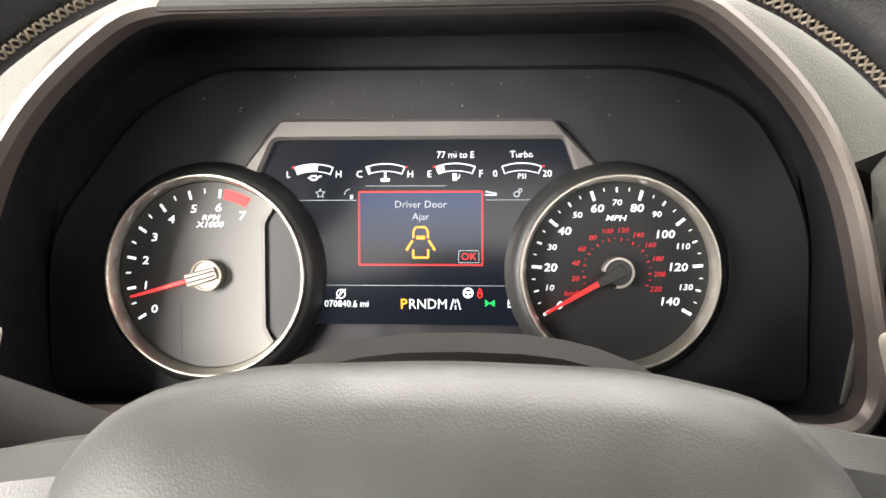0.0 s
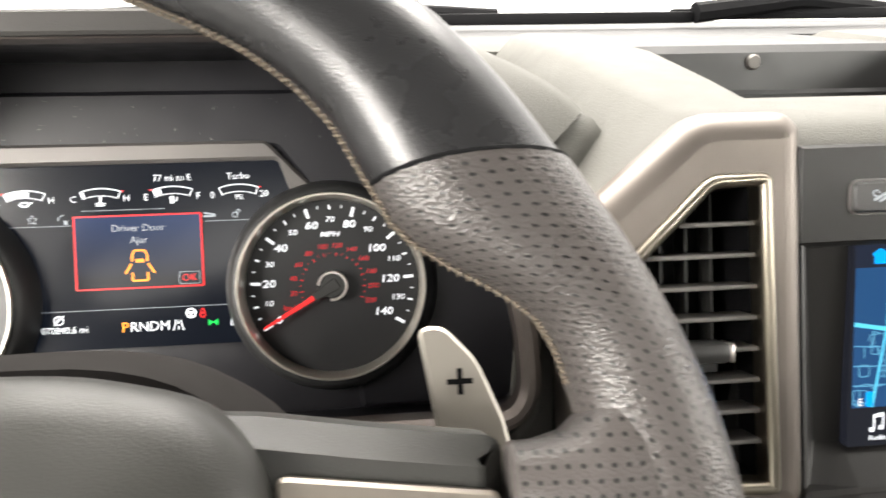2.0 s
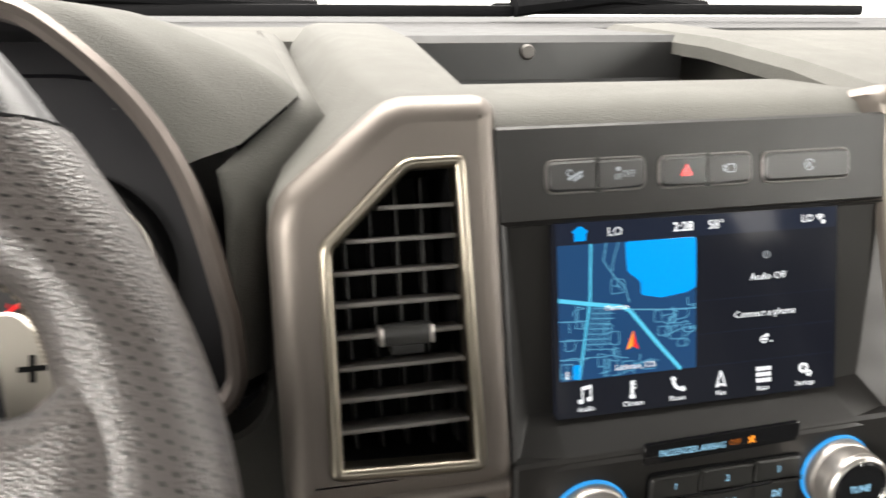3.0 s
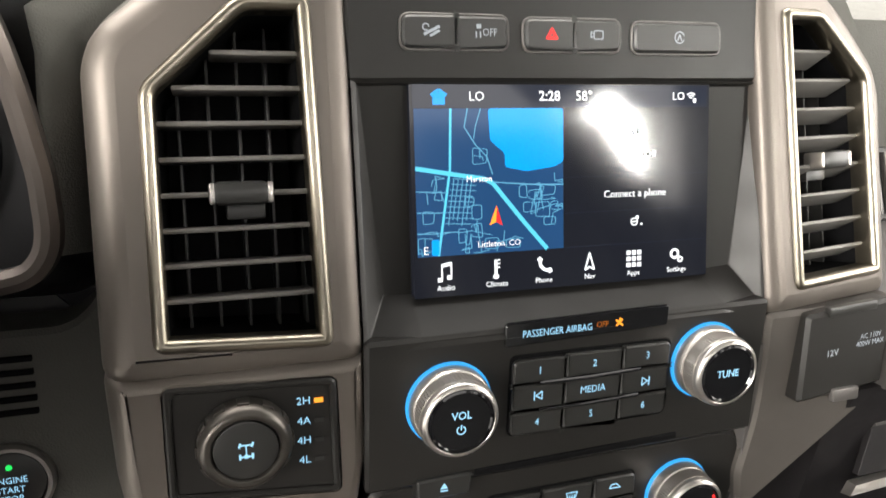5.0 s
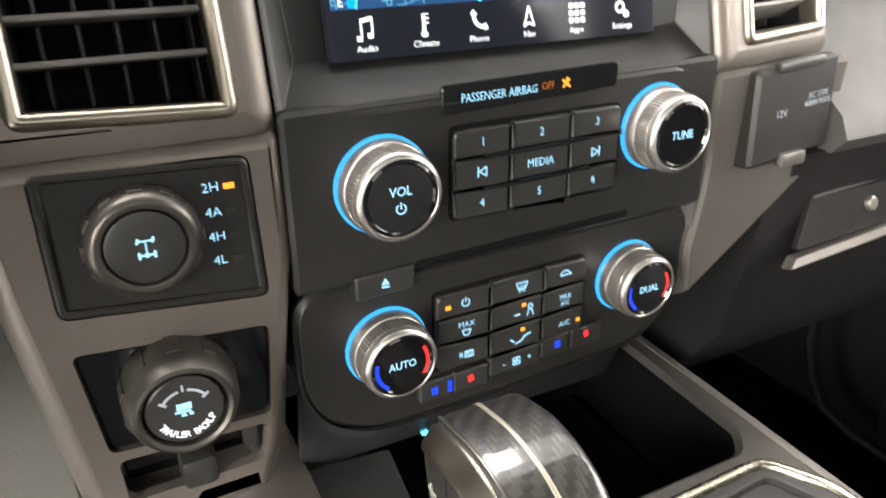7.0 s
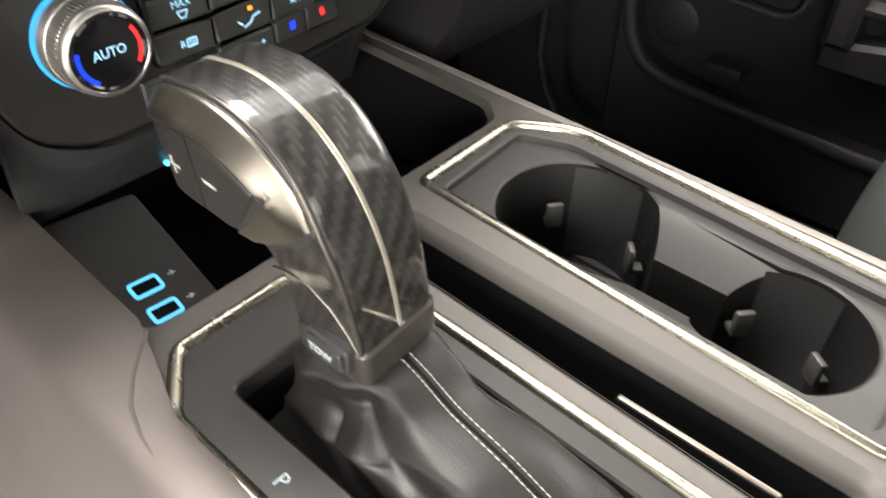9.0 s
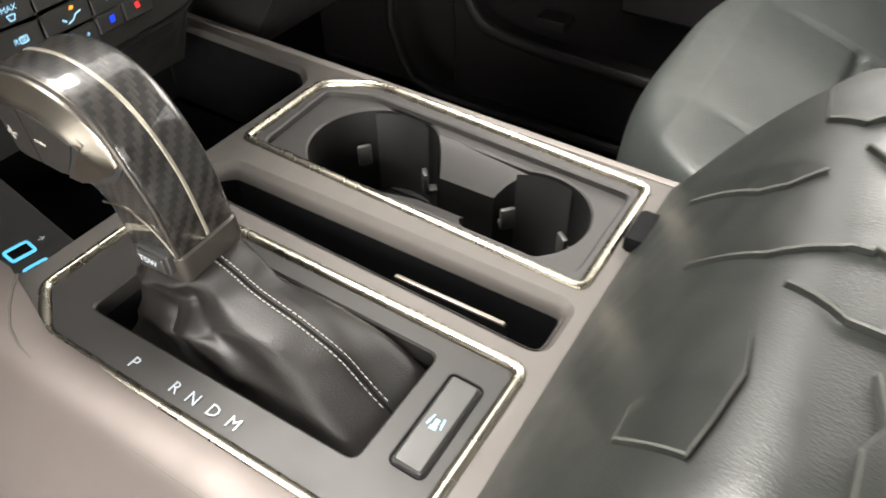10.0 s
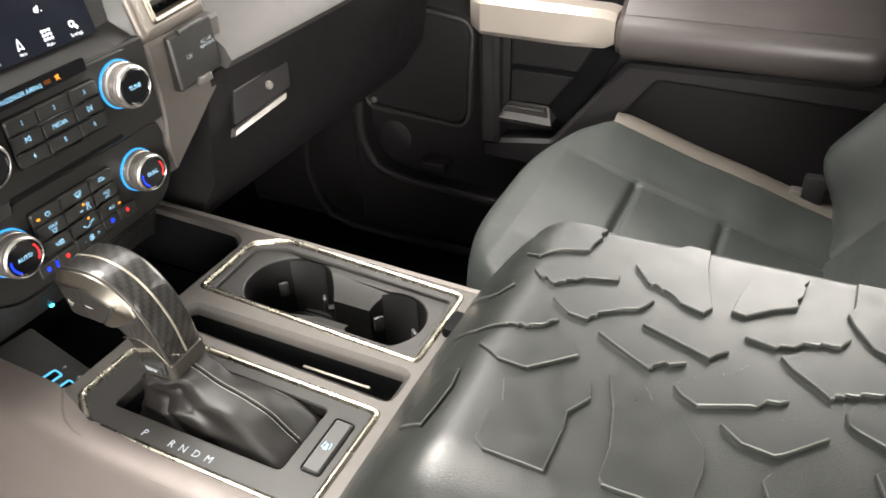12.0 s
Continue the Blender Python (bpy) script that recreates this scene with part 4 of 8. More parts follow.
# ---- steering column and wheel ----
colm = thing("steering_column", F_WHEEL, "black moulded steering column shroud with a stalk", "steering column")
bm = bmesh.new()
loops = []
for w, hw, top, low in ((-0.30, 0.105, -0.052, -0.16), (-0.22, 0.102, 0.000, -0.14), (-0.15, 0.096, 0.040, -0.12), (-0.11, 0.090, 0.0565, -0.10), (-0.085, 0.0875, 0.0605, -0.10), (-0.066, 0.0855, 0.0595, -0.10), (-0.055, 0.080, 0.054, -0.09)):
    lp = []
    for k in range(48):
        a = 2 * math.pi * k / 48
        cx_, sy = math.cos(a), math.sin(a)
        lp.append((0.012 + hw * abs(cx_) ** 0.75 * (1 if cx_ > 0 else -1), (top + low) / 2 + (top - low) / 2 * abs(sy) ** 0.75 * (1 if sy > 0 else -1), w))
    loops.append(lp)
loft(bm, loops)
part("shroud", bm, M_SHROUD, colm, "black textured shroud")
bm = bmesh.new()
tube(bm, [(-0.06, 0.0, -0.09), (-0.10, 0.010, -0.085), (-0.145, 0.022, -0.075), (-0.19, 0.03, -0.065)], [0.018, 0.020, 0.024, 0.022], 14, flat=0.8)
part("stalk", bm, M_SHROUD, colm, "black indicator stalk")

wheel = thing("steering_wheel", F_WHEEL, "black leather steering wheel with perforated grips and tan stitching", "steering wheel")
RZ = -0.007


def smooth(t):
    t = max(0.0, min(1.0, t))
    return t * t * (3 - 2 * t)


def rim_edges(deg):
    """Inner and outer radius of the rim at an angle (folded to the right half)."""
    d = math.degrees(math.asin(math.sin(radians(deg))))
    inner = ((-90, 0.160), (-30, 0.160), (-12, 0.166), (4, 0.1735), (13, 0.1735), (16, 0.172), (19, 0.167), (23, 0.159), (27, 0.1535), (30, 0.152), (36, 0.1545), (41, 0.158), (46, 0.1595), (52, 0.160), (60, 0.159), (90, 0.159))
    outer = ((-90, 0.197), (-40, 0.198), (-20, 0.204), (4, 0.210), (12, 0.2075), (17, 0.2055), (23, 0.203), (30, 0.200), (36, 0.1985), (50, 0.1985), (90, 0.197))

    def at(table):
        for (a, u), (b, v) in zip(table, table[1:]):
            if d <= b:
                return u + (v - u) * (d - a) / (b - a)
        return table[-1][1]
    return at(inner), at(outer)


def rim_part(name, a0, a1, mat, parent, n, label="", skew=4.0, swell=0.0):
    bm = bmesh.new()
    uvl = bm.loops.layers.uv.new("UVMap")
    seg = 24
    rows = []
    for i in range(n + 1):
        ang = a0 + (a1 - a0) * i / n
        row = []
        for j in range(seg):
            ph = 2 * math.pi * j / seg
            side = 1 if math.cos(radians(ang)) > 0 else -1
            ri, ro = rim_edges(ang)
            c, h = (ri + ro) / 2, (ro - ri) / 2 + swell
            a = radians(ang - side * skew * math.cos(ph))
            r = c + h * math.cos(ph)
            row.append(bm.verts.new((r * math.cos(a), r * math.sin(a), RZ + (0.0165 + swell) * math.sin(ph))))
        rows.append(row)
    for i in range(n):
        for j in range(seg):
            k = (j + 1) % seg
            f = bm.faces.new((rows[i][j], rows[i][k], rows[i + 1][k], rows[i + 1][j]))
            for lp, (u, v) in zip(f.loops, ((j, i), (j + 1, i), (j + 1, i + 1), (j, i + 1))):
                lp[uvl].uv = (u * 1.5, v * radians(a1 - a0) / n * 178 / 3.3)
    return part(name, bm, mat, parent, label)


rim_part("rim_top", 34, 146, M_LEATHER, wheel, 60, "smooth black leather upper rim")
rim_part("rim_bottom", 214, 326, M_LEATHER, wheel, 40, "smooth black leather lower rim")
grips = [rim_part("grip", -34, 34, M_PERF, wheel, 48, "perforated leather grip", swell=0.0008), rim_part("grip", 146, 214, M_PERF, wheel, 48, "perforated leather grip", swell=0.0008)]


def rim_stitch(a0, a1, n):
    """Cross stitches along the inside of the rim."""
    bm = bmesh.new()
    for i in range(n):
        a = a0 + (a1 - a0) * (i + 0.5) / n
        ri, ro = rim_edges(a)
        side = 1 if math.cos(radians(a)) > 0 else -1
        def at(off, ph):
            c, h = (ri + ro) / 2, (ro - ri) / 2 + 0.0012
            r = c + h * math.cos(ph)
            t = radians(a + off - side * 4 * math.cos(ph))
            return (r * math.cos(t), r * math.sin(t), RZ + 0.0177 * math.sin(ph))
        tube(bm, [at(-0.30, math.radians(169)), at(0.0, math.radians(174)), at(0.30, math.radians(179))], 0.00036, 5)
        tube(bm, [at(0.30, math.radians(169)), at(0.0, math.radians(174.5)), at(-0.30, math.radians(179))], 0.00036, 5)
    return part("rim_stitching", bm, M_THREAD, wheel, "tan cross stitching inside the rim")


rim_stitch(10, 170, 196)
for s in (1, -1):
    bm = bmesh.new()
    pts = []
    for k in range(17):
        ph = math.radians(190 - 200 * k / 16)
        ang = 34 if s > 0 else 146
        ri, ro = rim_edges(ang)
        c, h = (ri + ro) / 2, (ro - ri) / 2 + 0.0002
        a = radians(ang - s * 4 * math.cos(ph))
        pts.append(((c + h * math.cos(ph)) * math.cos(a), (c + h * math.cos(ph)) * math.sin(a), RZ + 0.0166 * math.sin(ph)))
    tube(bm, pts, 0.0009, 6)
    part("rim_seam", bm, M_RUBBERMAT, wheel, "dark seam across the rim")

# hub, spokes and paddles
bm = bmesh.new()
hub = []
base = rounded([(-0.080, -0.030), (-0.070, -0.085), (0.092, -0.085), (0.102, -0.030), (0.0945, 0.028), (0.080, 0.0440), (0.052, 0.0505), (0.011, 0.0520), (-0.030, 0.0505), (-0.058, 0.0440), (-0.0725, 0.028)], [0.02, 0.02, 0.02, 0.02, 0.012, 0.012, 0.01, 0.01, 0.01, 0.012, 0.012], 4)
for w, g in ((-0.035, 0.006), (-0.014, 0.001), (-0.002, 0.0), (0.005, 0.0012), (0.009, 0.004), (0.013, 0.010), (0.0175, 0.020), (0.021, 0.032), (0.023, 0.048)):
    hub.append([((x - 0.011) * (1 - g / 0.12) + 0.011, (y + 0.02) * (1 - g / 0.075) - 0.02, w) for x, y in base])
loft(bm, hub)
part("airbag_cover", bm, M_HUB, wheel, "black grained airbag cover")
for s in (1, -1):
    bm = bmesh.new()
    pts = rounded([(0.070, -0.035), (0.150, -0.030), (0.1505, 0.0297), (0.118, 0.0340), (0.090, 0.0385), (0.070, 0.0400)], 0.004)
    if s < 0:
        pts = rounded([(0.050, -0.035), (0.150, -0.030), (0.1505, 0.0200), (0.118, 0.0255), (0.090, 0.0310), (0.050, 0.0360)], 0.004)
    plate(bm, pts if s > 0 else mirror_x(pts), (), -0.030, -0.003, 0.007)
    spoke = part("spoke", bm, M_HUB, wheel, "grained black spoke")
    bm = bmesh.new()
    loops = []
    for u, top, low, th in ((0.1508, 0.0275, -0.034, 0.0085), (0.1520, 0.0290, -0.036, 0.0105), (0.1580, 0.0292, -0.038, 0.0125), (0.1650, 0.0310, -0.041, 0.0140), (0.1700, 0.0350, -0.044, 0.0150), (0.1760, 0.0420, -0.048, 0.0155), (0.1840, 0.0480, -0.050, 0.0140)):
        lp = []
        for k in range(28):
            a = 2 * math.pi * k / 28
            c_, s_ = math.cos(a), math.sin(a)
            lp.append((s * u, (top + low) / 2 + (top - low) / 2 * abs(c_) ** 0.55 * (1 if c_ > 0 else -1), -0.005 + th * abs(s_) ** 0.7 * (1 if s_ > 0 else -1)))
        loops.append(lp)
    loft(bm, loops)
    uvl = bm.loops.layers.uv.new("UVMap")
    for f in bm.faces:
        for lp in f.loops:
            lp[uvl].uv = (lp.vert.co.x * 300, lp.vert.co.y * 300)
    part("grip_base", bm, M_PERF, wheel, "leather where the grip meets the spoke")
    bm = bmesh.new()
    pts = rounded([(0.096, -0.030), (0.1475, -0.026), (0.1485, 0.0180), (0.096, 0.0250)], 0.003)
    plate(bm, pts if s > 0 else mirror_x(pts), (), -0.005, 0.001, 0.001)
    part("spoke_trim", bm, M_SPOKE, spoke, "silver trim on the spoke")
    bm = bmesh.new()
    pts = rounded([(0.1340, 0.0610), (0.1425, 0.0615), (0.1530, 0.050), (0.1610, 0.030), (0.1650, 0.005), (0.1430, 0.005), (0.1380, 0.035)], 0.004)
    plate(bm, pts if s > 0 else mirror_x(pts), (), -0.068, -0.062, 0.0012)
    paddle = part("shift_paddle", bm, M_PADDLE, wheel, "pale silver shift paddle")
    px_, py_ = 0.1470 * s, 0.0430
    cross = [(px_ - 0.0042, py_, px_ + 0.0042, py_, 0.0018, -0.0616)] + ([(px_, py_ - 0.0042, px_, py_ + 0.0042, 0.0018, -0.0615)] if s > 0 else [])
    bars("paddle_mark", M_RUBBERMAT, paddle, cross)


def trim(name, bm, mat, label, m):
    """A trim piece of the dashboard, built in its panel's frame."""
    bmesh.ops.transform(bm, matrix=m, verts=bm.verts[:])
    return part(name, bm, mat, dash, label)


# ---- centre stack: metallic surrounds with vents ----
VENT = [(-0.2134, 0.012), (-0.1340, 0.008), (-0.1370, 0.1697), (-0.1690, 0.1690), (-0.2125, 0.1280)]
SURR = [(-0.2310, 0.0), (-0.1205, 0.0), (-0.1205, 0.190), (-0.126, 0.1955), (-0.1720, 0.1955), (-0.2260, 0.1510), (-0.2310, 0.138)]


def moulded(bm, outer, holes, grow, side, roll=0.0100):
    """A surround whose free edges roll softly back; edges that meet other panels stay square."""
    core = inset(outer, roll)
    plate(bm, core, holes, -0.006, 0.0)
    loops = []
    for d, w in ((-roll, 0.0), (-roll * 0.7, -0.0004), (-roll * 0.4, -0.0013), (-roll * 0.1, -0.0030), (0.0020, -0.0060), (0.004, -0.0095), (grow, -0.014), (grow, -0.05)):
        lp = []
        for (x, y), (ex, ey) in zip(outer, inset(outer, -d)):
            if side * ex < 0.1190:
                ex = side * 0.1195
            lp.append((ex, max(ey, min(p[1] for p in outer)) if min(p[1] for p in outer) > -0.01 else ey, w))
        loops.append(lp)
    loft(bm, loops, cap=False)


# the passenger-side column is turned ten degrees outwards about its inner edge
VENT_R = [(0.1385, 0.0115), (0.1360, 0.1745), (0.1700, 0.1745), (0.2135, 0.1370), (0.2185, 0.0125)]
SURR_R = [(0.1205, 0.0), (0.1205, 0.190), (0.126, 0.1965), (0.1720, 0.1950), (0.2230, 0.1420), (0.2285, 0.1240), (0.2285, 0.0)]
F_BEZEL_R = Matrix.Translation((0.595, 0.285, 0.70)) @ Matrix.Rotation(radians(10), 4, "Z") @ face(0, 0, 0, 12.6) @ Matrix.Translation((-0.131, 0, 0))


def vent(sign):
    """An upright air vent with a bright frame, slats, fins behind them and a sliding tab."""
    opening, surround, base = (VENT, SURR, F_BEZEL) if sign < 0 else (VENT_R[::-1], SURR_R[::-1], F_BEZEL_R)
    y_slat, pitch, tilt, shift = (0.034, 0.0158, 0, 0) if sign < 0 else (0.0315, 0.0170, -24, 0.005)

    def bx(bm, x0, x1, y0, y1, z0, z1, b, tilted=False):
        if sign > 0:
            x0, x1, y0, y1 = -x1 + shift, -x0 + shift, y0 + shift, y1 + shift
        turn = Matrix.Translation((0, (y0 + y1) / 2, -0.008)) @ Matrix.Rotation(radians(tilt), 4, "X") @ Matrix.Translation((0, -(y0 + y1) / 2, 0.008))
        box(bm, x0, x1, y0, y1, z0, z1, b, turn if tilted else I4)

    bm = bmesh.new()
    moulded(bm, rounded(surround, 0.010, 6), [rounded(opening, 0.006)], 0.005, sign)
    trim("vent_surround", bm, M_BEZEL, "warm grey metallic surround of the air vent", base)
    v = thing("air_vent", base, "upright black air vent with a satin chrome frame and open slats", "air vent", "dash air vents")
    out = rounded(opening, 0.006)
    bm = bmesh.new()
    inn = inset(out, 0.0066)
    rolled = [(0.0033 - 0.0035 * math.cos(radians(a)), 0.0042 * math.sin(radians(a)) - 0.0010) for a in range(0, 181, 20)]
    loft(bm, [[(x, y, -0.005) for x, y in inset(out, -0.0002)], *[[(x, y, w) for x, y in inset(out, d)] for d, w in rolled], [(x, y, -0.012) for x, y in inn]], cap=False)
    part("frame", bm, M_FRAME, v, "satin chrome frame")
    bm = bmesh.new()
    loft(bm, [[(x, y, -0.010) for x, y in inn], [(x, y, -0.052) for x, y in inset(out, 0.009)]], cap=False)
    plate(bm, out, (), -0.054, -0.052)
    part("duct", bm, M_RUBBERMAT, v)
    for k in range(8):
        y = y_slat + pitch * k - shift
        left = -0.2095 if k < 6 else -0.2095 + (y - 0.119) * 1.07
        bm = bmesh.new()
        bx(bm, left, -0.1375, y - 0.0012, y + 0.0012, -0.024, -0.005, 0.0010, True)
        part("slat", bm, M_SLAT, v)
    for k in range(5):
        bm = bmesh.new()
        bx(bm, -0.198 + 0.0138 * k, -0.1966 + 0.0138 * k, 0.014, 0.160 - (0.028 if k < 1 else 0.012 if k < 2 else 0), -0.040, -0.026, 0.0004)
        part("fin", bm, M_BUTTON, v)
    bm = bmesh.new()
    bx(bm, -0.1845, -0.1595, 0.0762, 0.0868, -0.012, 0.0035, 0.0032)
    bx(bm, -0.1785, -0.1610, 0.0695, 0.0780, -0.022, -0.010, 0.001)
    tab = part("slider_tab", bm, M_BUTTON, v, "black sliding tab with bright ends")
    for x in (-0.1850, -0.1598):
        bm = bmesh.new()
        bx(bm, x - 0.0010, x + 0.0018, 0.0766, 0.0864, -0.010, 0.0030, 0.0013)
        part("tab_end", bm, M_SILVER, tab)


vent(-1), vent(1)

# switch surround under the driver's side vent
bm = bmesh.new()
SW_OUT = rounded([(-0.2150, -0.075), (-0.1420, -0.075), (-0.1340, -0.050), (-0.1190, 0.045), (-0.1195, 0.0995), (-0.2310, 0.0995), (-0.2295, 0.050)], 0.004)
H_4X4 = rounded([(-0.2125, 0.0375), (-0.1310, 0.0290), (-0.1330, 0.0930), (-0.2120, 0.0970)], 0.005)
H_TRL = rounded([(-0.2060, -0.0290), (-0.1370, -0.0310), (-0.1330, 0.0150), (-0.2115, 0.0215)], 0.004)
H_LOW = rounded([(-0.2030, -0.0570), (-0.1430, -0.0560), (-0.1390, -0.0360), (-0.2040, -0.0340)], 0.004)
moulded(bm, SW_OUT, [H_4X4, H_TRL, H_LOW], 0.005, -1, 0.0055)
trim("switch_surround", bm, M_BEZEL, "warm grey metallic surround of the drive switches", F_LOWER)


def dial_knob(parent, x, y, r, h, w0, ribs=10):
    t = Matrix.Translation((x, y, w0))
    bm = bmesh.new()
    lathe(bm, [(r, 0), (r, h * 0.50), (r * 0.985, h * 0.66), (r * 0.93, h * 0.86), (r * 0.86, h * 0.98), (r * 0.80, h), (r * 0.74, h * 0.96), (r * 0.70, h * 0.84), (r * 0.685, h * 0.72)], 48, t)
    k = part("knob", bm, M_COLLAR, parent, "dark satin rotary knob with a rounded ring")
    bm = bmesh.new()
    lathe(bm, [(r * 0.68, h * 0.70), (r * 0.672, h * 0.90), (r * 0.64, h * 0.93), (0.0, h * 0.93)], 44, t)
    part("knob_cap", bm, M_BUTTON, k, "black knob face")
    bm = bmesh.new()
    for j in range(ribs):
        a = 2 * math.pi * j / ribs
        box(bm, -0.0028, 0.0028, -0.0010, 0.0006, 0, h * 0.55, 0.0005, t @ Matrix.Rotation(a, 4, "Z") @ Matrix.Translation((0, r, 0.001)))
    if ribs:
        part("knob_ribs", bm, M_COLLAR, k)
    return k


drive = thing("drive_selector", F_LOWER, "black four-wheel-drive selector knob with a lit two-wheel mark", "selector switch")
shape("backplate", inset(H_4X4, 0.0040), M_PANEL, drive, -0.0005, 0.02, 0.0004)
bm = bmesh.new()
plate(bm, inset(H_4X4, 0.0008), [inset(H_4X4, 0.0042)], -0.010, 0.0012, 0.0010)
part("panel_frame", bm, M_PANEL, drive, "rounded black frame of the switch panel")
dial_knob(drive, -0.1770, 0.0660, 0.0215, 0.012, 0.0, 12)
AX, AY, AW = -0.1770, 0.0660, 0.0115
bars("axle_icon", G_BLUE, drive, [(AX - 0.0026, AY + 0.0030, AX + 0.0026, AY + 0.0030, 0.0007, AW), (AX, AY + 0.0030, AX, AY - 0.0024, 0.0006, AW), (AX - 0.0026, AY - 0.0028, AX + 0.0026, AY - 0.0028, 0.0008, AW), (AX - 0.0028, AY - 0.0042, AX - 0.0028, AY - 0.0014, 0.0010, AW), (AX + 0.0028, AY - 0.0042, AX + 0.0028, AY - 0.0014, 0.0010, AW), (AX - 0.0032, AY + 0.0020, AX - 0.0024, AY + 0.0042, 0.0010, AW), (AX + 0.0024, AY + 0.0020, AX + 0.0032, AY + 0.0042, 0.0010, AW), (AX - 0.0008, AY - 0.0028, AX + 0.0008, AY - 0.0028, 0.0018, AW)])
for k, (txt, mat) in enumerate((("2H", G_AMBER), ("4A", M_BLACK), ("4H", M_BLACK), ("4L", M_BLACK))):
    words("lettering", txt, 0.0056, -0.1493, 0.0815 - 0.0105 * k, 0.0, G_BLUE, drive)
    shape("indicator", rect(-0.1443, -0.1400, 0.0802 - 0.0105 * k, 0.0826 - 0.0105 * k, 0.0003), mat, drive, 0.0004)

trail = thing("trailer_backup_knob", F_LOWER, "black trailer backup knob with white lettering", "control knob")
shape("backplate", inset(H_TRL, 0.0006), M_GLOSS, trail, -0.0018, 0.02, 0.001)
dial_knob(trail, -0.1745, -0.0030, 0.0232, 0.024, -0.002)
W = 0.0206
bars("arrow", G_DIM, trail, strokes(arc(-0.1745, -0.0035, 0.0100, 150, 100, 6), 0.0011, W) + strokes(arc(-0.1745, -0.0035, 0.0100, 80, 30, 6), 0.0011, W) + [(-0.1745, 0.0060, -0.1745, 0.0090, 0.0008, W), (-0.1842, 0.0030, -0.1815, 0.0010, 0.0011, W), (-0.1648, 0.0030, -0.1675, 0.0010, 0.0011, W)])
bars("trailer_icon", G_BLUE, trail, [(-0.1780, -0.0010, -0.1720, -0.0010, 0.0030, W), (-0.1790, -0.0034, -0.1725, -0.0034, 0.0010, W), (-0.1765, -0.0050, -0.1745, -0.0050, 0.0014, W), (-0.1735, -0.0050, -0.1718, -0.0050, 0.0014, W)])
TXT = "TRAILER BACKUP"
for k, chx in enumerate(TXT):
    a = 270 - 62 + 124 * k / (len(TXT) - 1)
    if chx != " ":
        words("lettering", chx, 0.0043, -0.1745 + 0.0112 * math.cos(radians(a)), -0.0035 + 0.0112 * math.sin(radians(a)), W, G_DIAL, trail, turn=a + 90, bold=0.01)
shape("lower_switch_panel", inset(H_LOW, 0.0005), M_GLOSS, trail, -0.014, 0.01, 0.001)
bm = bmesh.new()
box(bm, -0.1500, -0.1430, -0.0530, -0.0390, -0.014, -0.008, 0.001)
box(bm, -0.1800, -0.1640, -0.0600, -0.0440, -0.014, 0.002, 0.003)
part("lower_switch", bm, M_BUTTON, trail)

# surround on the passenger side with the power outlet door
bm = bmesh.new()
plate(bm, rounded([(0.1190, 0.0995), (0.1195, 0.0450), (0.1185, 0.0280), (0.1129, -0.0052), (0.1175, -0.0350), (0.1600, -0.0040), (0.2084, 0.0320), (0.2210, 0.0480), (0.2250, 0.0995)], 0.004), (), -0.05, 0.0, 0.003)
trim("outlet_surround", bm, M_OUTLET, "warm grey metallic surround of the power outlet", F_LOWER)
bm = bmesh.new()
side = []
for dy, dz, k in ((0.0, 0.0, 1.0), (0.02, -0.012, 0.97), (0.16, -0.05, 0.9)):
    side.append([(0.464 + x * k, 0.288 + dy, 0.60 + z + dz) for x, z in ((0.1165, -0.0330), (0.1600, -0.0030), (0.2074, 0.0335), (0.2190, 0.0490), (0.2220, 0.0800), (0.1150, 0.0800))])
loft(bm, side)
trim("stack_side", bm, M_DARKMETAL, "satin grey flank of the centre stack", I4)
outlet = thing("power_outlet", face(0.464, 0.2835, 0.70, 5.0), "black flap over a power outlet marked 12V and 110V", "power outlet")
bm = bmesh.new()
plate(bm, rounded([(0.1400, -0.0560), (0.2040, -0.0500), (0.2060, 0.0040), (0.1420, -0.0020)], 0.003), (), -0.01, 0.0035, 0.0022)
flap = part("flap", bm, M_PANEL, outlet)
bm = bmesh.new()
box(bm, 0.156, 0.192, -0.0050, 0.0010, 0.0, 0.0050, 0.0012, Matrix.Rotation(radians(4), 4, "Z") @ Matrix.Translation((0, -0.010, 0)))
part("hinge", bm, M_BUTTON, flap)
bm = bmesh.new()
box(bm, 0.164, 0.184, -0.0575, -0.0490, 0.0015, 0.0060, 0.0015)
part("finger_tab", bm, M_DARKMETAL, flap)
words("lettering", "12V", 0.0058, 0.1620, -0.0265, 0.0038, G_DIM, flap, turn=4)
words("lettering", "AC 110V", 0.0048, 0.1905, -0.0180, 0.0038, G_DIM, flap, turn=4, squash=0.9)
words("lettering", "400W MAX", 0.0048, 0.1905, -0.0225, 0.0038, G_DIM, flap, turn=4, squash=0.9)

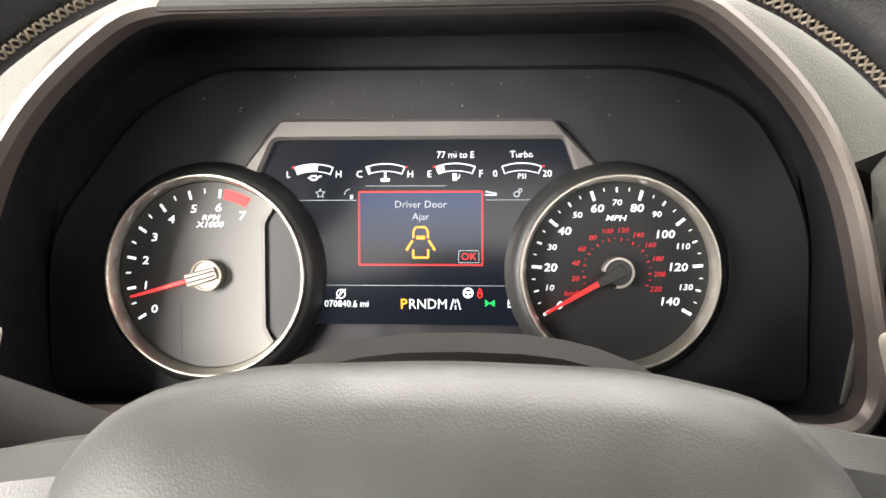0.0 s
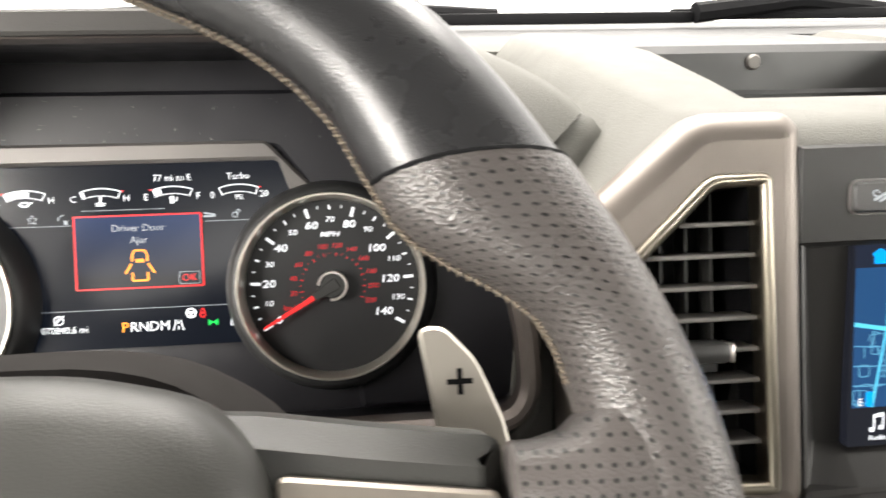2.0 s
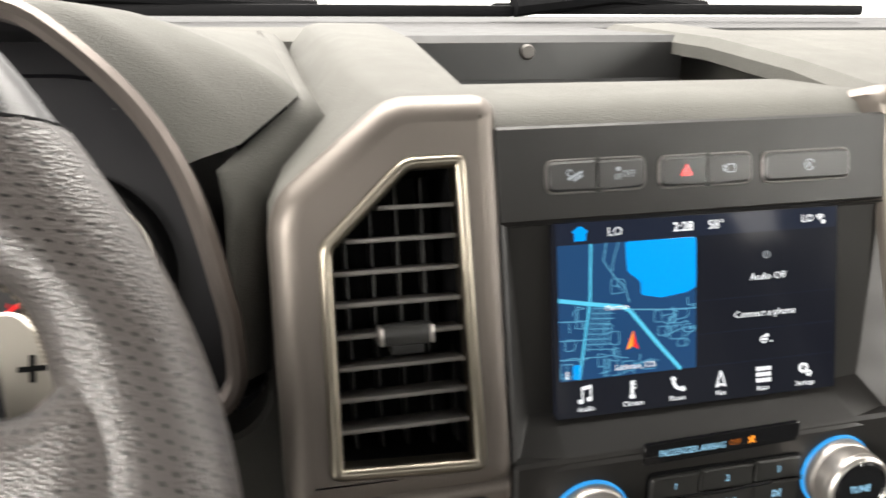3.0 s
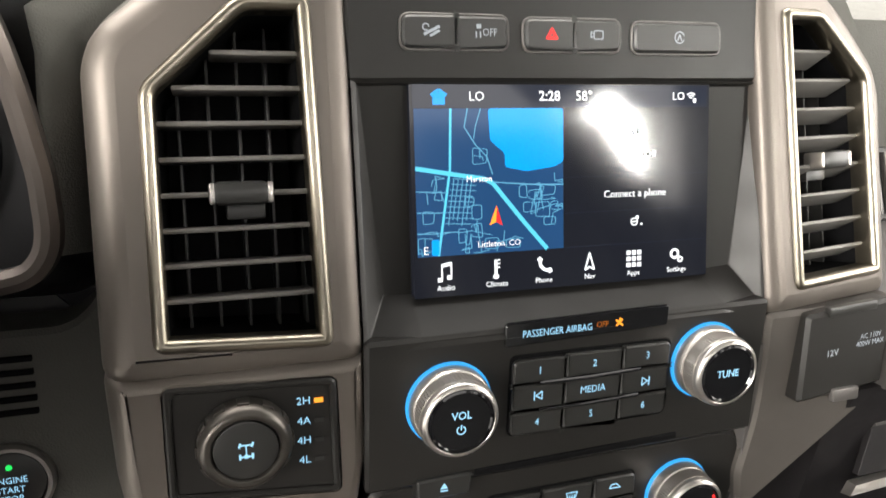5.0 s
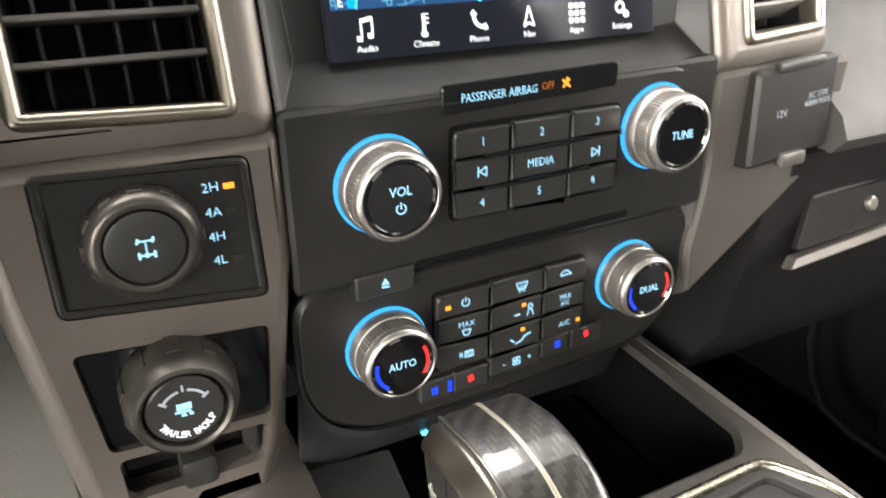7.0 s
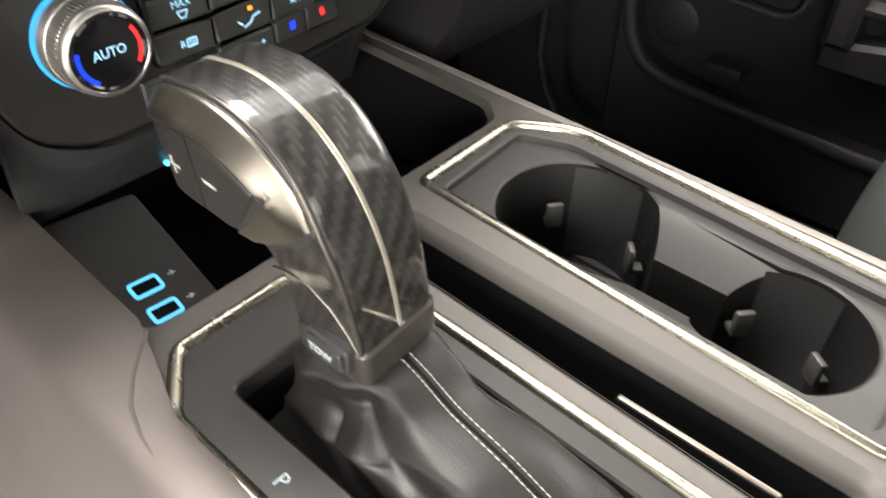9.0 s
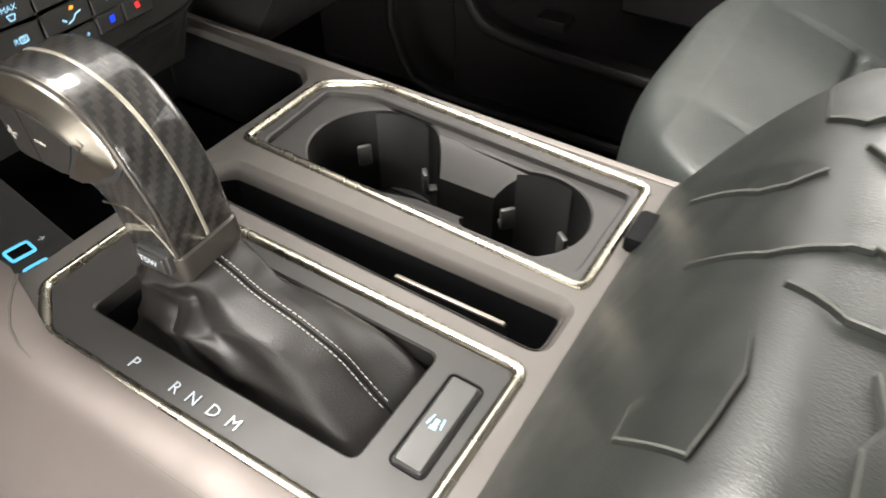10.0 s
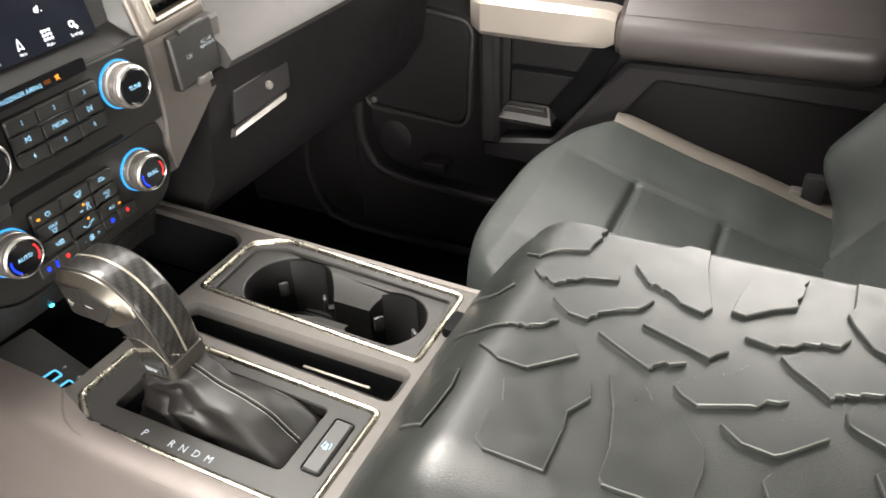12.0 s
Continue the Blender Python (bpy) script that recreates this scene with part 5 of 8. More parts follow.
# ---- touch screen and its housing ----
unit = thing("touch_screen", F_SCREEN, "lit touch screen showing a street map beside dark menu tiles", "touch screen")
bm = bmesh.new()
plate(bm, rounded([(-0.1205, 0.1070), (0.1195, 0.1090), (0.1195, 0.1590), (-0.1205, 0.1570)], 0.002), (), -0.03, 0.002, 0.0015)
strip = part("switch_strip", bm, M_PANEL, unit, "black strip with push buttons")
bm = bmesh.new()
FRONT_L, FRONT_R = (-0.1165, -0.0195, 0.0085), (0.1165, -0.0185, 0.0085)
rows = [
    [(-0.1190, 0.1075, 0.002), (-0.1190, -0.0240, 0.010), (-0.0900, -0.0225, 0.0150), (0.0870, -0.0205, 0.0150), (0.1180, -0.0225, 0.010), (0.1180, 0.1085, 0.002)],
    [(-0.1160, 0.1060, 0.001), FRONT_L, (-0.0905, -0.0175, 0.0130), (0.0875, -0.0155, 0.0130), FRONT_R, (0.1155, 0.1070, 0.001)],
    [(-0.1150, 0.1055, -0.0020), (-0.1050, 0.0015, -0.0065), (-0.0900, 0.0010, -0.0065), (0.0830, 0.0010, -0.0065), (0.1050, 0.0030, -0.0065), (0.1145, 0.1065, -0.0020)],
    [(-0.0885, 0.1065, -0.0035), (-0.0885, 0.0012, -0.0070), (-0.0880, 0.0010, -0.0070), (0.0825, 0.0010, -0.0070), (0.0830, 0.0012, -0.0070), (0.0830, 0.1065, -0.0035)],
]
loft(bm, rows, cap=False)
bmesh.ops.bevel(bm, geom=[e for e in bm.edges if e.is_manifold and e.calc_length() > 0.004], offset=0.0009, segments=2, affect="EDGES", profile=0.5)
part("screen_surround", bm, M_PANEL, unit, "satin black recessed surround")
pan = shape("screen_glass", rect(-0.0900, 0.0845, -0.0005, 0.1080, 0.001), G_SCREEN, unit, 0.0, 0.006, label="glossy lit display")
Z1, Z2, Z3, Z4 = 0.0004, 0.0007, 0.0010, 0.0013
shape("top_bar", rect(-0.0885, 0.0830, 0.0945, 0.1060), G_BAR, pan, Z1)
shape("map", rect(-0.0880, -0.0068, 0.0205, 0.0942), G_MAP, pan, Z1, label="blue street map")
shape("lake", rounded([(-0.0490, 0.0942), (-0.0068, 0.0942), (-0.0068, 0.0665), (-0.0120, 0.0640), (-0.0280, 0.0620), (-0.0400, 0.0645), (-0.0400, 0.0715), (-0.0480, 0.0780)], 0.002), G_LAKE, pan, Z2, label="bright blue lake on the map")
bars("highway", G_HIGHWAY, pan, strokes([(-0.0880, 0.0650), (-0.0680, 0.0615), (-0.0520, 0.0590), (-0.0470, 0.0565), (-0.0300, 0.0360), (-0.0165, 0.0207)], 0.0022, Z2) + strokes([(-0.0690, 0.0942), (-0.0700, 0.0640), (-0.0770, 0.0207)], 0.0012, Z2))
rng = random.Random(5)
town = strokes([(-0.0470, 0.0570), (-0.0240, 0.0550), (-0.0068, 0.0545)], 0.0007, Z2) + strokes([(-0.0600, 0.0942), (-0.0620, 0.0850), (-0.0560, 0.0760), (-0.0500, 0.0700), (-0.0470, 0.0610)], 0.0006, Z2) + strokes([(-0.0530, 0.0942), (-0.0560, 0.0850), (-0.0570, 0.0790)], 0.0005, Z2)
for k in range(9):
    y = 0.0595 - 0.0028 * k
    town.append((-0.0690 + 0.0004 * rng.random() - 0.0007 * k, y, -0.0600 + 0.004 * rng.random(), y - 0.0010, 0.0004, Z2))
for k in range(5):
    x = -0.0680 + 0.0024 * k
    town.append((x, 0.0590, x - 0.0035, 0.0350 + 0.004 * rng.random(), 0.0004, Z2))
for row in range(3):
    town += strokes([(-0.0880, 0.0535 - 0.0105 * row), (-0.0800, 0.0530 - 0.0105 * row), (-0.0710, 0.0525 - 0.0100 * row)], 0.0005, Z2)
for x, y in ((-0.0300, 0.0520), (-0.0230, 0.0500), (-0.0160, 0.0515), (-0.0265, 0.0430), (-0.0190, 0.0420), (-0.0120, 0.0440), (-0.0150, 0.0355), (-0.0560, 0.0420), (-0.0560, 0.0330), (-0.0640, 0.0300), (-0.0480, 0.0255), (-0.0600, 0.0470), (-0.0540, 0.0700), (-0.0820, 0.0400), (-0.0840, 0.0260), (-0.0360, 0.0250)):
    w, h, q = rng.uniform(0.002, 0.0042), rng.uniform(0.002, 0.004), rng.uniform(-0.0008, 0.0008)
    town += strokes(rounded([(x - w, y - h), (x + w, y - h + q), (x + w + q, y + h), (x - w, y + h + q)], 0.0012, 2), 0.0004, Z2, rng.random() < 0.7)
for cx_, cy_, n in ((-0.0240, 0.0440, 10), (-0.0820, 0.0470, 9), (-0.0480, 0.0300, 10), (-0.0620, 0.0280, 9), (-0.0140, 0.0340, 9), (-0.0300, 0.0270, 8), (-0.0840, 0.0300, 8), (-0.0520, 0.0680, 5), (-0.0140, 0.0480, 9), (-0.0560, 0.0380, 9), (-0.0100, 0.0560, 6), (-0.0800, 0.0560, 5)):
    x, y = cx_, cy_
    for k in range(n):
        ang = radians(rng.choice((0, 90, 180, 270)) + rng.uniform(-18, 18))
        ln = rng.uniform(0.002, 0.0075)
        nx, ny = min(-0.0074, max(-0.0876, x + ln * math.cos(ang))), min(0.0935, max(0.0212, y + ln * math.sin(ang)))
        town.append((x, y, nx, ny, 0.0004, Z2))
        x, y = nx, ny
bars("street_plan", G_ROAD, pan, town)
shape("lake_small", rounded([(-0.0805, 0.0210), (-0.0765, 0.0210), (-0.0765, 0.0290), (-0.0805, 0.0290)], 0.001), G_LAKE, pan, Z2)
shape("position_arrow", [(-0.0492, 0.0350), (-0.0455, 0.0365), (-0.0420, 0.0345), (-0.0452, 0.0450)], G_RED, pan, Z3, label="red position arrow")
shape("arrow_side", [(-0.0492, 0.0350), (-0.0458, 0.0366), (-0.0452, 0.0450)], G_AMBER, pan, Z4)
words("lettering", "Marston", 0.0042, -0.0545, 0.0588, Z3, G_WHITE, pan)
words("lettering", "Littleton, CO", 0.0044, -0.0440, 0.0252, Z3, G_WHITE, pan)
words("lettering", "E", 0.0056, -0.0838, 0.0235, Z3, G_WHITE, pan)
bars("home_icon", G_LAKE, pan, [(-0.0782, 0.0984, -0.0718, 0.0984, 0.0046, Z2), (-0.0790, 0.1006, -0.0750, 0.1034, 0.0016, Z2), (-0.0710, 0.1006, -0.0750, 0.1034, 0.0016, Z2), (-0.0775, 0.1008, -0.0725, 0.1008, 0.0024, Z2)])
words("lettering", "LO", 0.0066, -0.0550, 0.1000, Z2, G_WHITE, pan)
words("lettering", "2:28", 0.0072, -0.0145, 0.1002, Z2, G_WHITE, pan, bold=0.008)
words("lettering", "58\u00b0", 0.0072, 0.0055, 0.1002, Z2, G_WHITE, pan)
words("lettering", "LO", 0.0062, 0.0640, 0.1002, Z2, G_WHITE, pan)
bars("wifi_icon", G_WHITE, pan, [s for r in (0.0012, 0.0024, 0.0036) for s in strokes(arc(0.0722, 0.0985, r, 45, 135, 5), 0.0006, Z2)] + [(0.0745, 0.0968, 0.0745, 0.0990, 0.0018, Z2)])
bars("audio_icon", G_DIM, pan, strokes(arc(0.0375, 0.0815, 0.0019, 125, 415, 10), 0.0005, Z2) + [(0.0375, 0.0818, 0.0375, 0.0838, 0.0005, Z2)])
words("lettering", "Audio Off", 0.0056, 0.0385, 0.0690, Z2, G_WHITE, pan)
words("lettering", "Connect a phone", 0.0056, 0.0370, 0.0480, Z2, G_WHITE, pan)
bars("tile_line", G_BAR, pan, [(-0.0060, 0.0580, 0.0830, 0.0580, 0.0003, Z1), (-0.0060, 0.0390, 0.0830, 0.0390, 0.0003, Z1), (-0.0060, 0.0205, 0.0830, 0.0205, 0.0003, Z1)])
bars("wheel_heat_icon", G_WHITE, pan, strokes(disc(0.0365, 0.0325, 0.0020, 10), 0.0006, Z2, True) + [(0.0345, 0.0325, 0.0385, 0.0325, 0.0006, Z2), (0.0375, 0.0348, 0.0392, 0.0348, 0.0018, Z2), (0.0405, 0.0310, 0.0415, 0.0310, 0.0010, Z2)])
for x, txt in ((-0.0735, "Audio"), (-0.0455, "Climate"), (-0.0185, "Phone"), (0.0088, "Nav"), (0.0360, "Apps"), (0.0640, "Settings")):
    words("lettering", txt, 0.0040, x, 0.0040, Z2, G_WHITE, pan)
Y = 0.0118
bars("music_icon", G_WHITE, pan, [(-0.0755, Y - 0.0030, -0.0755, Y + 0.0042, 0.0008, Z2), (-0.0705, Y - 0.0020, -0.0705, Y + 0.0052, 0.0008, Z2), (-0.0757, Y + 0.0038, -0.0703, Y + 0.0048, 0.0018, Z2), (-0.0778, Y - 0.0034, -0.0753, Y - 0.0034, 0.0022, Z2), (-0.0728, Y - 0.0024, -0.0703, Y - 0.0024, 0.0022, Z2)])
bars("thermometer_icon", G_WHITE, pan, [(-0.0460, Y - 0.0050, -0.0460, Y + 0.0050, 0.0016, Z2), (-0.0460, Y - 0.0045, -0.0459, Y - 0.0030, 0.0032, Z2), (-0.0450, Y + 0.0030, -0.0436, Y + 0.0030, 0.0006, Z2), (-0.0450, Y + 0.0010, -0.0436, Y + 0.0010, 0.0006, Z2), (-0.0450, Y + 0.0048, -0.0436, Y + 0.0048, 0.0006, Z2)])
bars("phone_icon", G_WHITE, pan, strokes(arc(-0.0160, Y + 0.0022, 0.0048, 165, 285, 8), 0.0018, Z2) + [(-0.0216, Y + 0.0025, -0.0200, Y + 0.0042, 0.0026, Z2), (-0.0160, Y - 0.0032, -0.0140, Y - 0.0022, 0.0026, Z2)])
bars("nav_icon", G_WHITE, pan, strokes([(0.0060, Y - 0.0042), (0.0088, Y + 0.0050), (0.0116, Y - 0.0042), (0.0088, Y - 0.0025)], 0.0009, Z2, True))
for i in range(3):
    for j in range(3):
        shape("app_tile", rect(0.0318 + 0.0034 * i, 0.0342 + 0.0034 * i, Y - 0.0045 + 0.0034 * j, Y - 0.0021 + 0.0034 * j, 0.0004), G_WHITE, pan, Z2)
bars("gear_icon", G_WHITE, pan, strokes(disc(0.0628, Y + 0.0012, 0.0024, 10), 0.0014, Z2, True) + strokes(disc(0.0665, Y - 0.0022, 0.0014, 8), 0.0010, Z2, True))

# push buttons above the screen
for x0, x1, halves in ((-0.0937, -0.0388, 2), (-0.0296, 0.0252, 2), (0.0332, 0.0880, 1)):
    step = (x1 - x0) / halves
    rim = rounded([(x0, 0.1225), (x1, 0.1230), (x1, 0.1390), (x0, 0.1385)], 0.0045)
    bm = bmesh.new()
    plate(bm, inset(rim, -0.0011), [inset(rim, 0.0002)], 0.001, 0.0034, 0.0004)
    part("button_rim", bm, M_DARKMETAL, strip, "thin grey rim round the buttons")
    for k in range(halves):
        r0 = [0.004 if k == 0 else 0.0003, 0.004 if k == halves - 1 else 0.0003]
        pts = rounded([(x0 + step * k, 0.1225), (x0 + step * (k + 1), 0.1230), (x0 + step * (k + 1), 0.1390), (x0 + step * k, 0.1385)], [r0[0], r0[1], r0[1], r0[0]])
        shape("push_button", inset(pts, 0.0003), M_BUTTON, strip, 0.0050, 0.004, 0.0012)
bars("hill_icon", G_DIM, strip, [(-0.0830, 0.1290, -0.0750, 0.1330, 0.0014, 0.0053), (-0.0800, 0.1283, -0.0750, 0.1310, 0.0012, 0.0053)] + strokes(arc(-0.0820, 0.1325, 0.0016, 0, 300, 8), 0.0006, 0.0053))
words("lettering", "OFF", 0.0052, -0.0490, 0.1306, 0.0053, G_DIM, strip, squash=0.85)
bars("skid_icon", G_DIM, strip, [(-0.0560, 0.1335, -0.0535, 0.1335, 0.0020, 0.0053), (-0.0562, 0.1310, -0.0562, 0.1280, 0.0007, 0.0053), (-0.0540, 0.1310, -0.0540, 0.1280, 0.0007, 0.0053)])
bars("hazard_icon", G_RED, strip, strokes([(-0.0182, 0.1285), (-0.0118, 0.1285), (-0.0150, 0.1340)], 0.0009, 0.0053, True) + strokes([(-0.0166, 0.1295), (-0.0134, 0.1295), (-0.0150, 0.1322)], 0.0007, 0.0053, True))
bars("camera_icon", G_DIM, strip, strokes(rect(0.0090, 0.0142, 0.1290, 0.1332, 0.0005), 0.0006, 0.0053, True) + strokes([(0.0088, 0.1305), (0.0072, 0.1295), (0.0072, 0.1327), (0.0088, 0.1317)], 0.0006, 0.0053))
bars("stop_icon", G_DIM, strip, strokes(arc(0.0610, 0.1310, 0.0030, 20, 340, 14), 0.0006, 0.0053) + strokes([(0.0598, 0.1295), (0.0610, 0.1325), (0.0622, 0.1295)], 0.0006, 0.0053))

# ---- audio panel ----
audio = thing("audio_panel", F_LOWER, "satin black audio panel with two knobs and a block of buttons", "control panel")
AOUT = rounded([(-0.1195, 0.0240), (0.1180, 0.0260), (0.1180, 0.1090), (-0.1195, 0.1070)], 0.003)
bm = bmesh.new()
plate(bm, AOUT, (), -0.03, 0.0, 0.002)
part("panel", bm, M_PANEL, audio)
shape("airbag_lamp", rounded([(-0.0473, 0.0975), (0.0490, 0.1005), (0.0490, 0.1125), (-0.0473, 0.1105)], 0.0025), M_GLOSS, audio, 0.0012, 0.002, 0.0006, "gloss black strip with airbag warning lettering")
words("lettering", "PASSENGER AIRBAG", 0.0056, -0.0180, 0.1043, 0.0016, G_BLUE, audio, turn=0.5, squash=0.80)
words("lettering", "OFF", 0.0048, 0.0080, 0.1052, 0.0016, G_DIMAMBER, audio, squash=0.85)
bars("airbag_icon", G_AMBER, audio, [(0.0160, 0.1070, 0.0205, 0.1035, 0.0010, 0.0016), (0.0165, 0.1035, 0.0200, 0.1072, 0.0010, 0.0016), (0.0185, 0.1080, 0.0185, 0.1055, 0.0012, 0.0016)])


def ringed_knob(parent, x, y, s, text, extra, w0=0.0):
    """A rotary knob: lit blue ring, knurled metal barrel, bright rim and gloss black cap."""
    t = Matrix.Translation((x, y, w0))
    bm = bmesh.new()
    lathe(bm, [(0.0250 * s, 0.0), (0.0250 * s, 0.0014), (0.0247 * s, 0.0018), (0.0238 * s, 0.0018), (0.0234 * s, 0.0)], 56, t)
    k = part("knob", bm, G_RING, parent, "knob with a lit blue ring")
    bm = bmesh.new()
    lathe(bm, [(0.0236 * s, 0.0), (0.0236 * s, 0.006), (0.0228 * s, 0.0075), (0.0222 * s, 0.0078), (0.0218 * s, 0.0165), (0.0216 * s, 0.0172)], 56, t)
    part("barrel", bm, M_SILVER, k, "knurled metal barrel")
    bm = bmesh.new()
    for j in range(72):
        a = 2 * math.pi * j / 72
        box(bm, -0.00032 * s, 0.00032 * s, -0.0002, 0.0005, 0.0080, 0.0158, 0, t @ Matrix.Rotation(a, 4, "Z") @ Matrix.Translation((0, 0.0219 * s, 0)))
    tagged(part("knurling", bm, M_SILVER, k), "fine metal knurling", kind="stuff")
    bm = bmesh.new()
    lathe(bm, [(0.0217 * s, 0.0170), (0.0219 * s, 0.0178), (0.0216 * s, 0.0190), (0.0204 * s, 0.0204), (0.0192 * s, 0.0208), (0.0184 * s, 0.0200)], 56, t)
    part("rim", bm, M_SILVER, k, "bright rim")
    bm = bmesh.new()
    lathe(bm, [(0.0188 * s, 0.0190), (0.0186 * s, 0.0206), (0.0172 * s, 0.0212), (0.0164 * s, 0.0202), (0.0, 0.0199)], 48, t)
    part("cap", bm, M_GLOSS, k, "gloss black cap")
    W = w0 + 0.0202
    words("lettering", text, 0.0066 * s, x, y + (0.0030 if text == "VOL" else 0.0), W, G_BLUE, k, bold=0.006, squash=0.9)
    if extra == "power":
        bars("power_icon", G_BLUE, k, strokes(arc(x, y - 0.0046, 0.0022, 120, 420, 10), 0.0006, W) + [(x, y - 0.0046, x, y - 0.0018, 0.0006, W)])
    if extra == "temp":
        bars("cold_arc", G_DEEPBLUE, k, strokes(arc(x, y, 0.0132, 165, 235, 10), 0.0018, W))
        bars("hot_arc", G_RED, k, strokes(arc(x, y, 0.0132, 35, -35, 10), 0.0018, W))
    return k


ringed_knob(audio, -0.0765, 0.0705, 0.91, "VOL", "power")
ringed_knob(audio, 0.0775, 0.0765, 0.91, "TUNE", "")
shape("button_well", rect(-0.0438, 0.0530, 0.0460, 0.0925, 0.004), M_RUBBERMAT, audio, 0.0004)
for i, (x0, x1) in enumerate(((-0.0428, -0.0125), (-0.0119, 0.0215), (0.0221, 0.0520))):
    for j, (y0, y1) in enumerate(((0.0772, 0.0910), (0.0618, 0.0766), (0.0472, 0.0612))):
        sk = 0.0006 * (i - 1)
        r = [0.0003] * 4
        if (i, j) in ((0, 0), (2, 0), (0, 2), (2, 2)):
            r[{(0, 0): 3, (2, 0): 2, (0, 2): 0, (2, 2): 1}[(i, j)]] = 0.004
        pts = rounded([(x0, y0 + sk), (x1, y0 + sk), (x1, y1 + sk), (x0, y1 + sk)], r)
        shape("push_button", inset(pts, 0.0003), M_BUTTON, audio, 0.0032, 0.005, 0.0010)
bm = bmesh.new()
for y in (0.0768, 0.0614):
    tube(bm, [(-0.0270, y - 0.0003, 0.0030), (0.0, y, 0.0042), (0.0330, y + 0.0006, 0.0032)], 0.0011, 6)
part("button_ridge", bm, M_GLOSS, audio)
for x, y, txt in ((-0.0276, 0.0838, "1"), (0.0045, 0.0842, "2"), (0.0370, 0.0850, "3"), (-0.0276, 0.0540, "4"), (0.0045, 0.0545, "5"), (0.0370, 0.0550, "6"), (0.0045, 0.0692, "MEDIA")):
    words("lettering", txt, 0.0058, x, y, 0.0034, G_BLUE, audio, squash=0.9)
for x, s in ((-0.0276, -1), (0.0370, 1)):
    bars("seek_icon", G_BLUE, audio, strokes([(x - 0.0020 * s, 0.0672), (x + 0.0016 * s, 0.0695), (x - 0.0020 * s, 0.0718)], 0.0006, 0.0034, True) + [(x + 0.0024 * s, 0.0670, x + 0.0024 * s, 0.0720, 0.0007, 0.0034)])

# ---- disc slot and climate panel ----
clim = thing("climate_panel", F_LOWER, "black climate panel with two temperature knobs and lit buttons", "control panel")
COUT = rounded([(-0.1215, 0.0225), (0.1190, 0.0245), (0.1185, -0.0180), (0.1080, -0.0430), (0.0860, -0.0610), (0.0, -0.0660), (-0.0860, -0.0660), (-0.1110, -0.0520), (-0.1210, -0.0300)], 0.02, 5)
bm = bmesh.new()
plate(bm, COUT, (), -0.05, -0.006, 0.003)
part("panel", bm, M_PANEL, clim)
bm = bmesh.new()
under = [(-0.1205, -0.012), (-0.1190, -0.034), (-0.1085, -0.0535), (-0.086, -0.0650), (0.0, -0.0650), (0.086, -0.0600), (0.1060, -0.0440), (0.1170, -0.020)]
loft(bm, [[(x, y, -0.008) for x, y in under], [(x * 0.985, y - 0.004, -0.020) for x, y in under], [(x * 0.975, min(y, -0.02) - 0.020, -0.026) for x, y in under], [(x * 0.975, min(y, -0.02) - 0.022, -0.028) for x, y in under], [(x * 0.95, -0.125, -0.060) for x, y in under]], cap=False, closed=False)
apron = part("apron", bm, M_BLACK, clim, "dark curved apron under the panel")
bm = bmesh.new()
box(bm, -0.0355, -0.0315, -0.1225, -0.1195, -0.060, -0.054, 0.0006)
part("footwell_lamp", bm, G_CYAN, apron, "tiny cyan light under the apron")
bm = bmesh.new()
plate(bm, rounded([(-0.0610, 0.0255), (0.0640, 0.0285), (0.0640, 0.0325), (-0.0610, 0.0295)], 0.001), (), -0.006, 0.0012, 0.0006)
part("disc_slot", bm, M_RUBBERMAT, clim, "dark disc slot")
bm = bmesh.new()
plate(bm, rounded([(-0.0930, 0.0165), (-0.0640, 0.0175), (-0.0630, 0.0295), (-0.0930, 0.0285)], 0.001), (), -0.006, 0.0030, 0.001)
part("eject_button", bm, M_BUTTON, clim)
shape("eject_icon", [(-0.0805, 0.0228), (-0.0765, 0.0228), (-0.0785, 0.0262)], G_BLUE, clim, 0.0034)
bars("eject_bar", G_BLUE, clim, [(-0.0805, 0.0216, -0.0765, 0.0216, 0.0008, 0.0034)])
ringed_knob(clim, -0.0760, -0.0160, 0.86, "AUTO", "temp", -0.006)
ringed_knob(clim, 0.0735, -0.0120, 0.86, "DUAL", "temp", -0.006)
shape("button_well", rounded([(-0.0508, -0.0400), (0.0430, -0.0385), (0.0430, 0.0085), (-0.0508, 0.0070)], 0.004), M_RUBBERMAT, clim, -0.0054)
for i, (x0, x1) in enumerate(((-0.0500, -0.0190), (-0.0184, 0.0140), (0.0146, 0.0420))):
    for j, (y0, y1) in enumerate(((-0.0080, 0.0060), (-0.0230, -0.0086), (-0.0390, -0.0236))):
        r = [0.0003] * 4
        if (i, j) in ((0, 0), (2, 0), (0, 2), (2, 2)):
            r[{(0, 0): 3, (2, 0): 2, (0, 2): 0, (2, 2): 1}[(i, j)]] = 0.004
        k = 0.0008 * i
        shape("push_button", inset(rounded([(x0, y0 + k), (x1, y0 + k), (x1, y1 + k), (x0, y1 + k)], r), 0.0003), M_BUTTON, clim, -0.0020, 0.005, 0.0010)
for x0, x1, y in ((-0.0600, -0.0410, -0.0550), (-0.0404, -0.0190, -0.0545), (-0.0184, 0.0140, -0.0515), (0.0146, 0.0340, -0.0495), (0.0346, 0.0560, -0.0490)):
    shape("push_button", rect(x0, x1, y, y + 0.0125, 0.0008), M_BUTTON, clim, -0.0020, 0.005, 0.0010)
W = -0.0016
